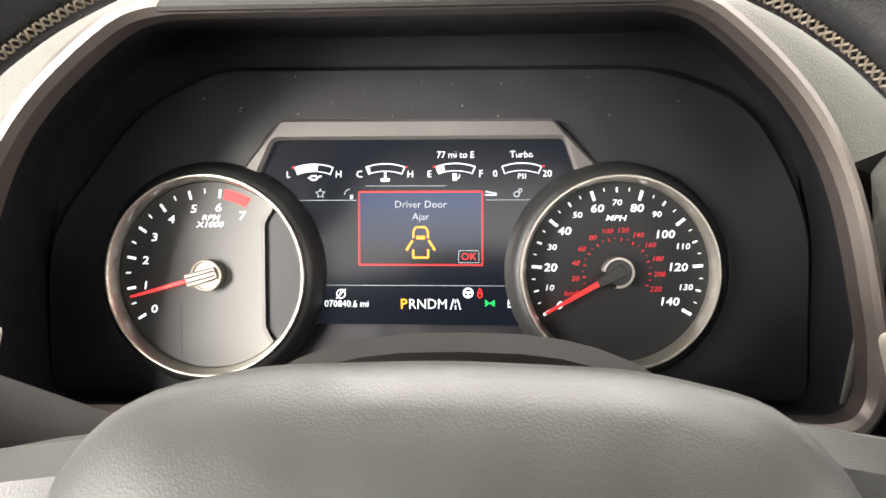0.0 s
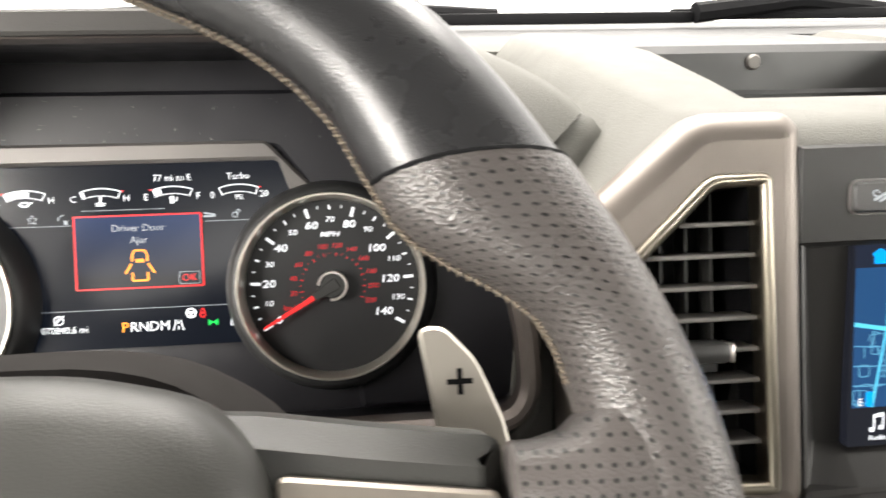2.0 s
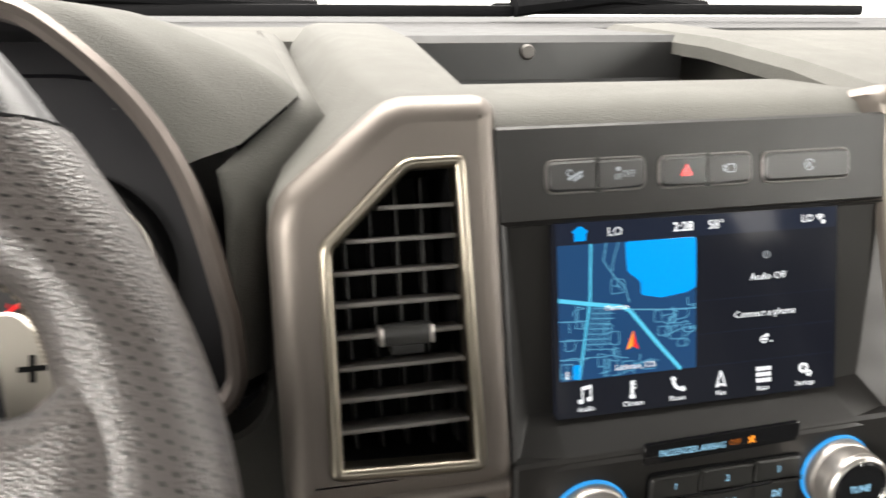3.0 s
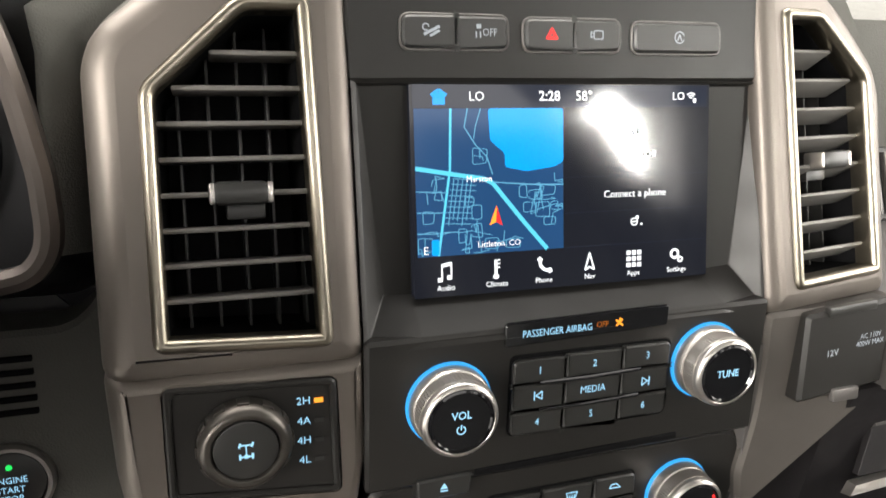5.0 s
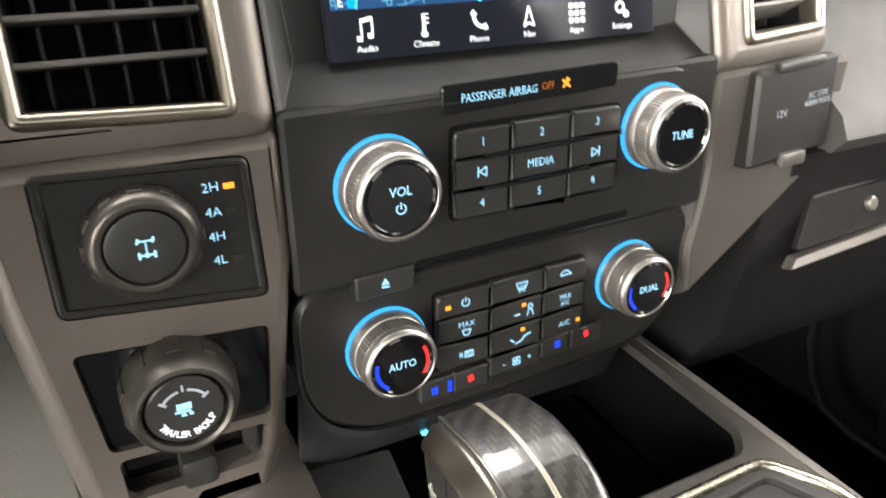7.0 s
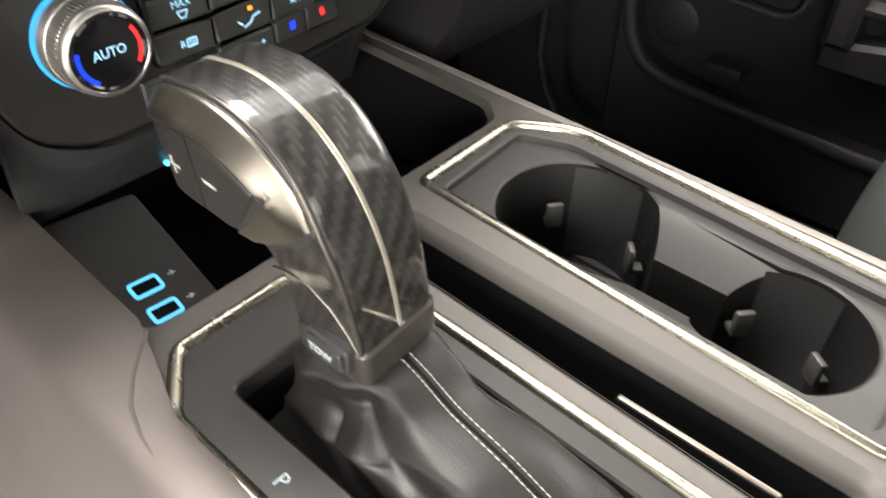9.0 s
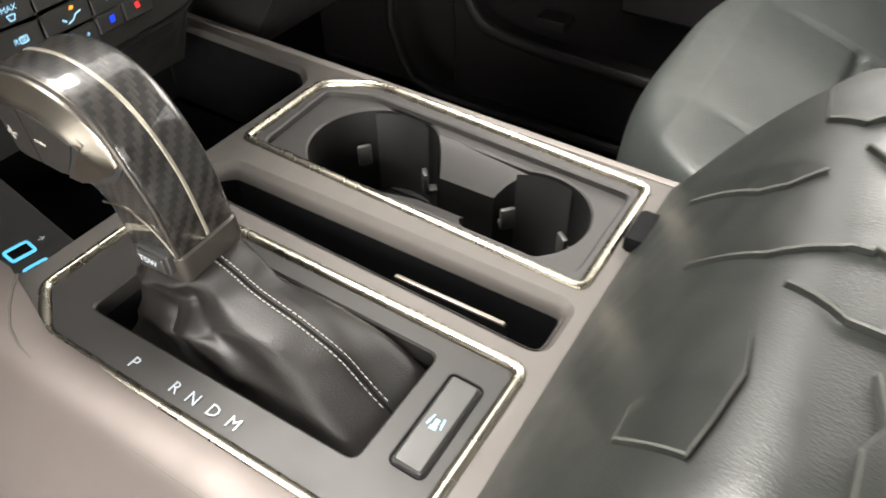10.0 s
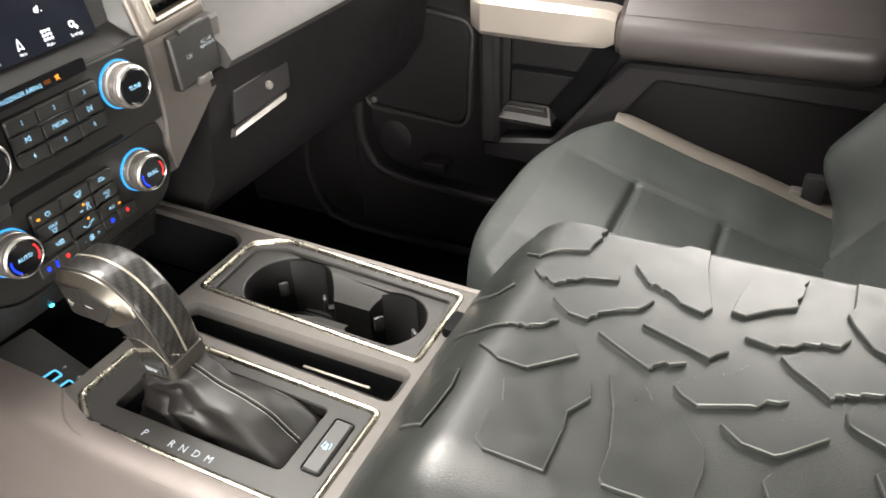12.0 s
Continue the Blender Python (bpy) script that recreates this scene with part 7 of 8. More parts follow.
def patch(name, rows, mat, label, h, n=14, put=on_side):
    """A proud panel on the skin with softened edges; each row is (station, from, to)."""
    bm = bmesh.new()
    out = []
    for (f0, p0, q0), (f1, p1, q1) in zip(rows, rows[1:]):
        for k in range(6 if (f1, p1, q1) == rows[-1] else 5):
            t = k / 5
            f, p, q = f0 + (f1 - f0) * t, p0 + (p1 - p0) * t, q0 + (q1 - q0) * t
            e = min(0.03, 0.2 * (q - p))
            out.append([put(f, p, -0.002), put(f, p, h - 0.0006), *[put(f, p + e + (q - p - 2 * e) * j / n, h) for j in range(n + 1)], put(f, q, h - 0.0006), put(f, q, -0.002)])
    (fa, pa, qa), (fb, pb, qb) = rows[0], rows[-1]
    ends = [[put(f, p + (q - p) * j / (n + 4), z) for j in range(n + 5)] for f, p, q, z in ((fa, pa, qa, -0.002), (fa, pa, qa, h - 0.0006), (fb, pb, qb, h - 0.0006), (fb, pb, qb, -0.002))]
    loft(bm, [*ends[:2], *out, *ends[2:]], cap=False, closed=False)
    return part(name, bm, mat, lever, label, sharp=50)


patch("inlay", [(i, -0.075, 0.045) for i in range(1, 10)], M_INLAY, "thin pale strip along the grip", 0.0004, 3, on_back)
bm = bmesh.new()
tube(bm, [on_side(0.98 + 0.25 * k, 0.955, 0.0000) for k in range(31)], 0.0010, 8)
part("edge_strip", bm, M_COLLAR, lever, "fine bright edge")
bm = bmesh.new()
tube(bm, [on_side(f, v, 0.0001) for f, v in ((2.15, -0.98), (2.10, -0.5), (1.95, -0.05), (1.65, 0.40), (1.30, 0.72), (1.0, 0.90))], 0.0006, 6)
part("panel_line", bm, M_THUMB, lever, "fine bright line above the button")
bm = bmesh.new()
loft(bm, [lever_loop(-0.0, 0.0003), lever_loop(0.02, 0.0012), lever_loop(0.5, 0.0014), lever_loop(0.92, 0.0012), lever_loop(0.98, 0.0002)], cap=False)
part("collar", bm, M_COLLAR, lever, "satin metal collar")
patch("thumb_bed", [(2.85, -0.60, 0.50), (3.05, -0.90, 0.92), (3.6, -0.92, 0.94), (4.30, -0.92, 0.94), (4.60, -0.92, 0.94), (6.0, -0.92, 0.94), (7.5, -0.92, 0.92), (8.65, -0.90, 0.86)], M_BLACK, "dark bed of the thumb controls", 0.0004)
patch("thumb_panel", [(3.02, -0.55, 0.40), (3.15, -0.84, 0.86), (3.45, -0.88, 0.90), (3.74, -0.88, 0.90), (3.92, 0.44, 0.90), (5.0, 0.46, 0.90), (6.0, 0.46, 0.90), (7.5, 0.46, 0.88), (8.55, 0.44, 0.82)], M_THUMB, "silver L-shaped thumb panel", 0.0018)
patch("shift_rocker", [(3.90, -0.86, -0.70), (4.15, -0.88, 0.36), (6.05, -0.90, 0.38), (6.2, -0.90, 0.38)], M_ROCKER, "dark rocker switch marked minus", 0.0010)
patch("shift_rocker", [(6.33, -0.90, 0.40), (6.5, -0.90, 0.40), (8.0, -0.86, 0.40), (8.5, -0.80, 0.38)], M_ROCKER, "dark rocker switch marked plus", 0.0010)
patch("plus_mark", [(7.10, -0.34, -0.27), (7.75, -0.34, -0.27)], M_WTHREAD, "", 0.0013, 2)
patch("plus_mark", [(7.37, -0.48, -0.13), (7.48, -0.48, -0.13)], M_WTHREAD, "", 0.0014, 2)
patch("minus_mark", [(5.20, -0.30, -0.23), (5.85, -0.30, -0.23)], M_WTHREAD, "", 0.0013, 2)
m = Matrix.Translation((0.3785, 0.1420, 0.5180)) @ Matrix(((0, 0, -1, 0), (-1, 0, 0, 0), (0, 1, 0, 0), (0, 0, 0, 1)))
bm = bmesh.new()
plate(bm, rect(-0.0085, 0.0125, -0.0062, 0.0055, 0.0015), (), -0.006, 0.0020, 0.0008, m)
part("button_seat", bm, M_BLACK, lever)
bm = bmesh.new()
plate(bm, rect(-0.0070, 0.0110, -0.0045, 0.0045, 0.0012), (), -0.004, 0.0042, 0.0009, m)
tow = part("tow_button", bm, M_BUTTON, lever, "black tow mode button")
words("lettering", "TOW", 0.0050, 0.0010, 0.0004, 0.0044, G_DIM, tow, m=m, bold=0.03)

# boot: leather gathered from the opening up to the collar, swept towards the rear
bm = bmesh.new()
N = 96
base = inset(OPEN, 0.0025)
top_c, low_c = Vector((0.4000, 0.1440)), Vector((0.3925, 0.0960))


def reach(outline, centre, way):
    """How far the outline lies from the centre in that direction."""
    best = 0.03
    for i in range(len(outline)):
        p, q = Vector(outline[i]) - centre, Vector(outline[(i + 1) % len(outline)]) - centre
        e = q - p
        den = way.x * e.y - way.y * e.x
        if abs(den) > 1e-12:
            r, u = (p.x * e.y - p.y * e.x) / den, (p.x * way.y - p.y * way.x) / den
            if r > 0 and -1e-6 <= u <= 1 + 1e-6:
                best = r
    return best


rings = []
for j in range(41):
    s = j / 40
    lp = []
    for k in range(N):
        a = 2 * math.pi * k / N
        d2 = Vector((math.cos(a), math.sin(a)))
        low = low_c + d2 * reach(base, low_c, d2) * (1 - 0.42 * max(0.0, math.cos(a)) * smooth(0.55 + 0.75 * math.sin(a)) - 0.10 * max(0.0, -math.cos(a)))
        e = 0.42
        top = top_c + Vector((0.0200 * abs(d2.x) ** e * (1 if d2.x > 0 else -1), 0.0190 * abs(d2.y) ** e * (1 if d2.y > 0 else -1)))
        back, left = 0.5 - 0.5 * math.sin(a), max(0.0, -math.cos(a))
        right = max(0.0, math.cos(a))
        p = low.lerp(top, s ** (0.80 + 0.10 * back - 0.52 * right * (1 - 0.6 * back) - 0.22 * left))
        z = DECK - 0.030 + 0.020 * back ** 4 + (0.507 - DECK + 0.030 - 0.020 * back ** 4) * s ** (1.05 - 0.45 * back + 0.55 * right * (1 - back))
        env = math.sin(math.pi * min(1.0, s * 1.04)) ** 0.7
        sweep = 9.0 * s + 2.1 * math.sin(a + 0.5) + 0.6 * math.sin(3 * a)
        fold = env * (0.0036 * math.sin(sweep) * (0.25 + left + 0.35 * back) + 0.0035 * left)
        crease = env * 0.0036 * (1 - 2 * abs(math.sin(0.5 * sweep + 3.0 * s))) * (0.3 + 0.9 * left)
        soft = env * 0.0030 * noise.noise(Vector((p.x * 45, p.y * 30, 2 + 2.2 * s)))
        pleat = env * 0.0034 * math.sin(5 * a + 6.5 * s + 0.6) * (0.15 + 0.6 * back + 0.5 * left) * smooth(2.2 * (1 - s))
        out = d2 * (fold + crease + soft + pleat)
        lp.append((p.x + out.x, p.y + out.y, z + soft * 0.8 + fold * 0.5 + pleat * 0.9))
    rings.append(lp)
loft(bm, rings, cap=False)
part("boot", bm, M_BOOT, lever, "creased black leather boot", sharp=80)
bm = bmesh.new()
for off in (-0.0021, 0.0021):
    k = int(N * 0.752)
    for j in range(1, 40):
        a_, b_ = Vector(rings[j][k]), Vector(rings[j + 1][k])
        p, q = a_.lerp(b_, 0.12), a_.lerp(b_, 0.74)
        lift = Vector((off, -0.0004, 0.0005))
        tube(bm, [p + lift, (p + q) / 2 + lift + Vector((0, -0.0002, 0.0002)), q + lift], 0.00028, 5)
part("boot_stitching", bm, M_WTHREAD, lever, "two rows of pale stitching")
bm = bmesh.new()
tube(bm, [Vector(rings[j][int(N * 0.752)]) + Vector((0, 0, -0.0002)) for j in range(0, 41)], 0.0009, 6)
part("boot_seam", bm, M_RUBBERMAT, lever)

# ---- console lid with its moulded cover ----
X0, X1, Y1, ZT = 0.302, 0.617, -0.0385, 0.588


def lid_z(x, y):
    """Height of the cover: steep rounded front, softly rounded sides."""
    f = smooth((Y1 - y) / 0.0995) ** 0.53 if y < Y1 else 0.0
    dl, dr = (x - X0) / 0.060, (X1 - x) / 0.016
    l_ = math.sqrt(max(0.0, 1 - (1 - min(1.0, max(0.0, dl))) ** 2.2))
    r_ = math.sqrt(max(0.0, 1 - (1 - min(1.0, max(0.0, dr))) ** 2.2))
    low = 0.470
    return low + (ZT - 0.004 - low) * f * (0.30 + 0.70 * l_) * (0.45 + 0.55 * r_) + 0.004 * smooth((x - 0.33) / 0.2)


lid = thing("console_lid_cover", I4, "grey-black moulded rubber console lid cover with raised tyre-tread blocks", "console cover")
bm = bmesh.new()
vs = sheet(bm, 70, 84, lambda s, t: (X0 + (X1 - X0) * s, Y1 - 0.56 * t ** 1.25, lid_z(X0 + (X1 - X0) * s, Y1 - 0.56 * t ** 1.25)))
for row in ([v for v in vs[0]], [r[0] for r in vs], [r[-1] for r in vs]):
    low = [bm.verts.new((v.co.x, v.co.y, 0.466)) for v in row]
    for i in range(len(row) - 1):
        bm.faces.new((row[i], row[i + 1], low[i + 1], low[i]))
part("cover", bm, M_RUBBER, lid, "grained rubber cover", sharp=70)
rng = random.Random(11)


def tread_outline(pts, jag=(), h=0.0036, depth=0.0024):
    """A raised block with the outline pts in plan; the edges numbered in jag are stepped like a tyre lug."""
    if area_of(pts) < 0:
        pts, jag = list(reversed(pts)), [(len(pts) - 2 - j) % len(pts) for j in jag]
    out = []
    for i, p in enumerate(pts):
        q = pts[(i + 1) % len(pts)]
        out.append(p)
        a, b_ = Vector(p), Vector(q)
        if i in jag and (b_ - a).length > 0.012:
            nrm = Vector((-(b_ - a).y, (b_ - a).x)).normalized()
            run, far = 0.0025, (b_ - a).length - 0.0030
            while run < far:
                deep = depth * rng.uniform(0.35, 1.0)
                for step, lift in ((0.0, 0.0), (0.0018, deep), (0.0042, deep * 0.9)):
                    if run + step < far:
                        r = a + (b_ - a).normalized() * (run + step) + nrm * lift
                        out.append((r.x, r.y))
                run += rng.uniform(0.0065, 0.0100)
    bm = bmesh.new()
    lo = [bm.verts.new((x, y, 0)) for x, y in out]
    mid = [bm.verts.new((x, y, h - 0.0008)) for x, y in inset(out, 0.0002)]
    hi = [bm.verts.new((x, y, h)) for x, y in inset(out, 0.0007)]
    n = len(out)
    # the bevel ring takes the painted edge highlight
    for p, q, edge_lit in ((lo, mid, 0), (mid, hi, 1)):
        for i in range(n):
            bm.faces.new((p[i - 1], p[i], q[i], q[i - 1])).material_index = edge_lit
    bmesh.ops.triangle_fill(bm, use_beauty=True, edges=[bm.edges.get((hi[i - 1], hi[i])) for i in range(n)])
    for longest in (0.015, 0.009):
        bmesh.ops.subdivide_edges(bm, edges=[e for e in bm.edges if e.calc_length() > longest], cuts=1)
    bmesh.ops.triangulate(bm, faces=[f for f in bm.faces if len(f.verts) > 4])
    for v in bm.verts:
        v.co.z = lid_z(v.co.x, v.co.y) + (v.co.z if v.co.z > 0.0005 else -0.001)
    block = part("tread_block", bm, M_TREAD, lid, sharp=25)
    block.data.materials.append(M_EDGELIT)
    return block


tread_outline([(0.412, -0.148), (0.420, -0.164), (0.436, -0.187), (0.435, -0.199), (0.418, -0.204), (0.402, -0.194), (0.389, -0.196), (0.355, -0.195), (0.356, -0.157), (0.361, -0.150), (0.384, -0.149), (0.395, -0.154)])
tread_outline([(0.441, -0.209), (0.445, -0.216), (0.440, -0.233), (0.431, -0.239), (0.426, -0.258), (0.406, -0.274), (0.391, -0.276), (0.359, -0.273), (0.359, -0.227), (0.364, -0.224), (0.387, -0.224), (0.417, -0.218)])
tread_outline([(0.443, -0.117), (0.449, -0.128), (0.454, -0.155), (0.464, -0.167), (0.459, -0.182), (0.451, -0.186), (0.427, -0.158), (0.428, -0.137)])
tread_outline([(0.478, -0.191), (0.492, -0.200), (0.487, -0.220), (0.476, -0.239), (0.471, -0.252), (0.465, -0.242), (0.466, -0.239), (0.456, -0.231), (0.464, -0.215)], (4, 5, 6))
tread_outline([(0.497, -0.217), (0.509, -0.231), (0.509, -0.253), (0.500, -0.264), (0.492, -0.275), (0.487, -0.269), (0.480, -0.264), (0.482, -0.260), (0.489, -0.240)], (4, 5, 6))
tread_outline([(0.448, -0.248), (0.459, -0.253), (0.466, -0.269), (0.477, -0.283), (0.485, -0.288), (0.478, -0.297), (0.466, -0.313), (0.462, -0.314), (0.458, -0.309), (0.457, -0.302), (0.449, -0.297), (0.449, -0.293), (0.437, -0.264), (0.442, -0.254)], (1, 2, 3, 6, 7, 8, 9, 10))
tread_outline([(0.428, -0.279), (0.438, -0.295), (0.441, -0.306), (0.451, -0.321), (0.441, -0.338), (0.419, -0.315), (0.416, -0.310), (0.418, -0.292)], (1, 2))
tread_outline([(0.4995, -0.3055), (0.505, -0.313), (0.511, -0.331), (0.512, -0.362), (0.499, -0.378), (0.491, -0.374), (0.487, -0.362), (0.481, -0.350), (0.473, -0.336), (0.480, -0.328), (0.491, -0.313)], (0, 1, 4, 5, 6, 7))
tread_outline([(0.510, -0.282), (0.532, -0.300), (0.544, -0.319), (0.543, -0.340), (0.534, -0.346), (0.524, -0.340), (0.520, -0.325), (0.519, -0.319), (0.512, -0.313), (0.507, -0.301)], (5, 6, 7, 8))
tread_outline([(0.534, -0.270), (0.554, -0.273), (0.572, -0.277), (0.592, -0.292), (0.592, -0.317), (0.578, -0.315), (0.569, -0.314), (0.564, -0.311), (0.556, -0.312), (0.546, -0.296), (0.532, -0.280)], (4, 5, 6))
tread_outline([(0.563, -0.196), (0.578, -0.205), (0.603, -0.228), (0.602, -0.246), (0.574, -0.248), (0.532, -0.258), (0.524, -0.253), (0.529, -0.236), (0.536, -0.230), (0.544, -0.210)], (7, 8))
tread_outline([(0.501, -0.151), (0.519, -0.165), (0.527, -0.189), (0.525, -0.219), (0.517, -0.215), (0.512, -0.211), (0.508, -0.201), (0.501, -0.192), (0.487, -0.180), (0.489, -0.166)], (3, 4, 5, 6, 7))
tread_outline([(0.531, -0.126), (0.542, -0.146), (0.551, -0.176), (0.546, -0.189), (0.539, -0.190), (0.532, -0.165), (0.527, -0.161), (0.517, -0.146), (0.522, -0.133)], (5, 6, 7))
tread_outline([(0.563, -0.108), (0.598, -0.104), (0.607, -0.123), (0.603, -0.158), (0.601, -0.165), (0.588, -0.163), (0.579, -0.160), (0.568, -0.159), (0.562, -0.140), (0.550, -0.123)], (4, 5))
tread_outline([(0.475, -0.080), (0.472, -0.103), (0.480, -0.124), (0.483, -0.142), (0.480, -0.163), (0.471, -0.155), (0.464, -0.143), (0.462, -0.127), (0.461, -0.108)], (4, 5, 6))
tread_outline([(0.551, -0.062), (0.546, -0.079), (0.522, -0.112), (0.514, -0.117), (0.509, -0.105), (0.513, -0.095)])
tread_outline([(0.419, -0.114), (0.400, -0.117), (0.380, -0.114), (0.366, -0.111), (0.376, -0.088), (0.391, -0.088), (0.413, -0.102)])
tread_outline([(0.345, -0.306), (0.375, -0.304), (0.386, -0.310), (0.396, -0.306), (0.404, -0.310), (0.411, -0.326), (0.422, -0.340), (0.416, -0.350), (0.405, -0.356), (0.390, -0.346), (0.352, -0.352)])
tread_outline([(0.425, -0.361), (0.430, -0.366), (0.443, -0.386), (0.440, -0.410), (0.400, -0.425), (0.360, -0.415), (0.365, -0.378), (0.389, -0.371), (0.407, -0.367)])
tread_outline([(0.464, -0.345), (0.472, -0.349), (0.476, -0.355), (0.481, -0.387), (0.478, -0.410), (0.462, -0.412), (0.448, -0.386), (0.441, -0.379), (0.453, -0.351), (0.456, -0.347)], (1, 2, 5))
tread_outline([(0.487, -0.367), (0.493, -0.376), (0.499, -0.388), (0.500, -0.420), (0.486, -0.418), (0.478, -0.380)], (0, 1, 3))
tread_outline([(0.600, -0.348), (0.570, -0.347), (0.561, -0.343), (0.550, -0.347), (0.530, -0.359), (0.521, -0.379), (0.513, -0.388), (0.512, -0.430), (0.560, -0.450), (0.603, -0.440)])
bm = bmesh.new()
box(bm, 0.545, 0.575, -0.050, -0.0335, DECK - 0.004, DECK + 0.010, 0.004)
part("lid_latch", bm, M_RUBBERMAT, lid)


# ---- passenger seat ----
seat = thing("passenger_seat", I4, "dark green-black leather passenger seat with tan-edged bolsters", "car seat")
SX, SW = 0.915, 0.255


def cushion_z(x, y):
    """Height of the cushion: rounded front, a flat middle and straight bolsters that rise outwards."""
    u = abs((x - SX) / SW)
    front = min(1.0, max(0.0, (0.0606 - 0.127 * u ** 3.85 - 0.011 * smooth(((x - SX) / SW - 0.1) / 0.9) - y) / 0.0405))
    front = (1 - (1 - front) ** 3.6) ** (1 / 3.6)
    rise = min(1.0, max(0.0, (u - 0.44) / 0.44))
    z = 0.4286 + 0.0224 * (0.75 * rise + 0.25 * smooth(rise)) * smooth((0.048 - y) / 0.10) - 0.10 * smooth((u - 0.94) / 0.06) + 0.30 * min(0.0, y)
    z -= 0.007 * math.exp(-((u - 0.44) / 0.012) ** 2) * smooth((-0.02 - y) / 0.05)
    z -= 0.010 * math.exp(-((y + 0.106) / 0.005) ** 2) * smooth((0.46 - u) / 0.03)
    z -= 0.006 * math.exp(-((y + 0.232) / 0.005) ** 2) * smooth((0.46 - u) / 0.03)
    z += 0.0025 * noise.noise(Vector((x * 9, y * 9, 0)))
    dent = smooth((u - 0.46) / 0.1) * smooth((0.86 - u) / 0.1) * smooth((-0.06 - y) / 0.06)
    z += 0.0048 * dent * noise.noise(Vector((x * 10, y * 20, 3.4)))
    return 0.25 + (z - 0.25) * front


bm = bmesh.new()
vs = sheet(bm, 120, 150, lambda s, t: (SX - SW + 2 * SW * s, 0.0606 - 0.49 * t ** 1.3, cushion_z(SX - SW + 2 * SW * s, 0.0606 - 0.49 * t ** 1.3)))
for row in (vs[0], [r[0] for r in vs], [r[-1] for r in vs]):
    low = [bm.verts.new((v.co.x * 0.97 + SX * 0.03, v.co.y, 0.16)) for v in row]
    for i in range(len(row) - 1):
        bm.faces.new((row[i], row[i + 1], low[i + 1], low[i]))
cushion = part("cushion", bm, M_SEAT, seat, "leather seat cushion", sharp=70)
for s in (1,):
    bm = bmesh.new()
    loops = []
    for k in range(20):
        y = -0.022 - 0.388 * k / 19
        cxx = SX + s * SW * 0.93
        z = cushion_z(SX + s * SW * 0.86, y)
        loops.append([(cxx - s * 0.026, y, z - 0.001), (cxx - s * 0.021, y, z + 0.004), (cxx - s * 0.010, y, z + 0.0075), (cxx + s * 0.004, y, z + 0.0055), (cxx + s * 0.014, y, z - 0.003), (cxx + s * 0.020, y, z - 0.020), (cxx, y, z - 0.03)])
    loft(bm, loops)
    edge = part("bolster_edge", bm, M_PIPING, cushion, "tan-grey edge of the bolster")
    bm = bmesh.new()
    for k in range(60):
        y = -0.028 - 0.372 * k / 60
        z = cushion_z(SX + s * SW * 0.86, y)
        tube(bm, [(SX + s * SW * 0.93 - s * 0.029, y, z + 0.0015), (SX + s * SW * 0.93 - s * 0.029, y - 0.004, z + 0.0015)], 0.0005, 5)
    part("bolster_stitching", bm, M_PIPING, cushion)


def back_at(t):
    """Height, front of the middle, half width and bolster depth of the backrest."""
    return 0.30 + 0.74 * t, -0.355 - 0.44 * t, 0.265 - 0.045 * t ** 2.2, 0.105 * smooth((t - 0.02) / 0.18) * (1 - 0.4 * t)


def back_front(t, u):
    """Front of the backrest at u across, from -1 to 1."""
    z, y, hw, bol = back_at(t)
    b = smooth((abs(u) - 0.50) / 0.34)
    return (SX + hw * u, y + bol * b - 0.050 * max(0.0, (abs(u) - 0.86) / 0.14) ** 2 + 0.004 * noise.noise(Vector((u * 4, t * 7, 1))) - 0.008 * math.exp(-((abs(u) - 0.50) / 0.02) ** 2) - 0.006 * math.exp(-((t - 0.42) / 0.012) ** 2) * (abs(u) < 0.5), z)


bm = bmesh.new()
front = sheet(bm, 64, 48, lambda a, b: back_front(b, 2 * a - 1))
for row in (front[-1], [r[0] for r in front], [r[-1] for r in front]):
    low = [bm.verts.new((SX + (v.co.x - SX) * 0.96, v.co.y - 0.13, v.co.z - 0.02)) for v in row]
    for i in range(len(row) - 1):
        bm.faces.new((row[i], row[i + 1], low[i + 1], low[i]))
back = part("backrest", bm, M_SEAT, seat, "leather backrest with side bolsters", sharp=70)
for side in (-1, 1):
    bm = bmesh.new()
    loft(bm, [[(x + side * d, y - b, z) for d, b in ((0.0, 0.0), (0.004, 0.012), (0.004, 0.060), (-0.004, 0.075), (-0.012, 0.030))] for x, y, z in (back_front(k / 30, side * 0.985) for k in range(2, 31))])
    edge = part("bolster_side", bm, M_PIPING, back, "tan side panel of the backrest bolster", sharp=60)
    bm = bmesh.new()
    for k in range(80):
        p, q = Vector(back_front(0.05 + 0.9 * k / 80, side * 0.955)), Vector(back_front(0.05 + 0.9 * (k + 0.6) / 80, side * 0.955))
        tube(bm, [p + Vector((0, 0.0008, 0)), q + Vector((0, 0.0008, 0))], 0.0007, 5)
    part("bolster_stitching", bm, M_WTHREAD, edge)
bm = bmesh.new()
box(bm, SX - 0.20, SX + 0.20, -0.45, 0.0, 0.06, 0.17, 0.01)
part("seat_base", bm, M_DOOR, seat)
buckle = thing("seat_belt_anchor", Matrix.Translation((1.145, -0.335, 0.375)), "black seat belt anchor with a metal tongue beside the seat", "seat belt")
bm = bmesh.new()
box(bm, -0.009, 0.009, -0.015, 0.015, -0.03, 0.018, 0.004)
part("housing", bm, M_DOORGREY, buckle)
bm = bmesh.new()
box(bm, -0.008, 0.010, 0.015, 0.030, -0.016, -0.008, 0.002)
part("tongue", bm, M_SILVER, buckle)

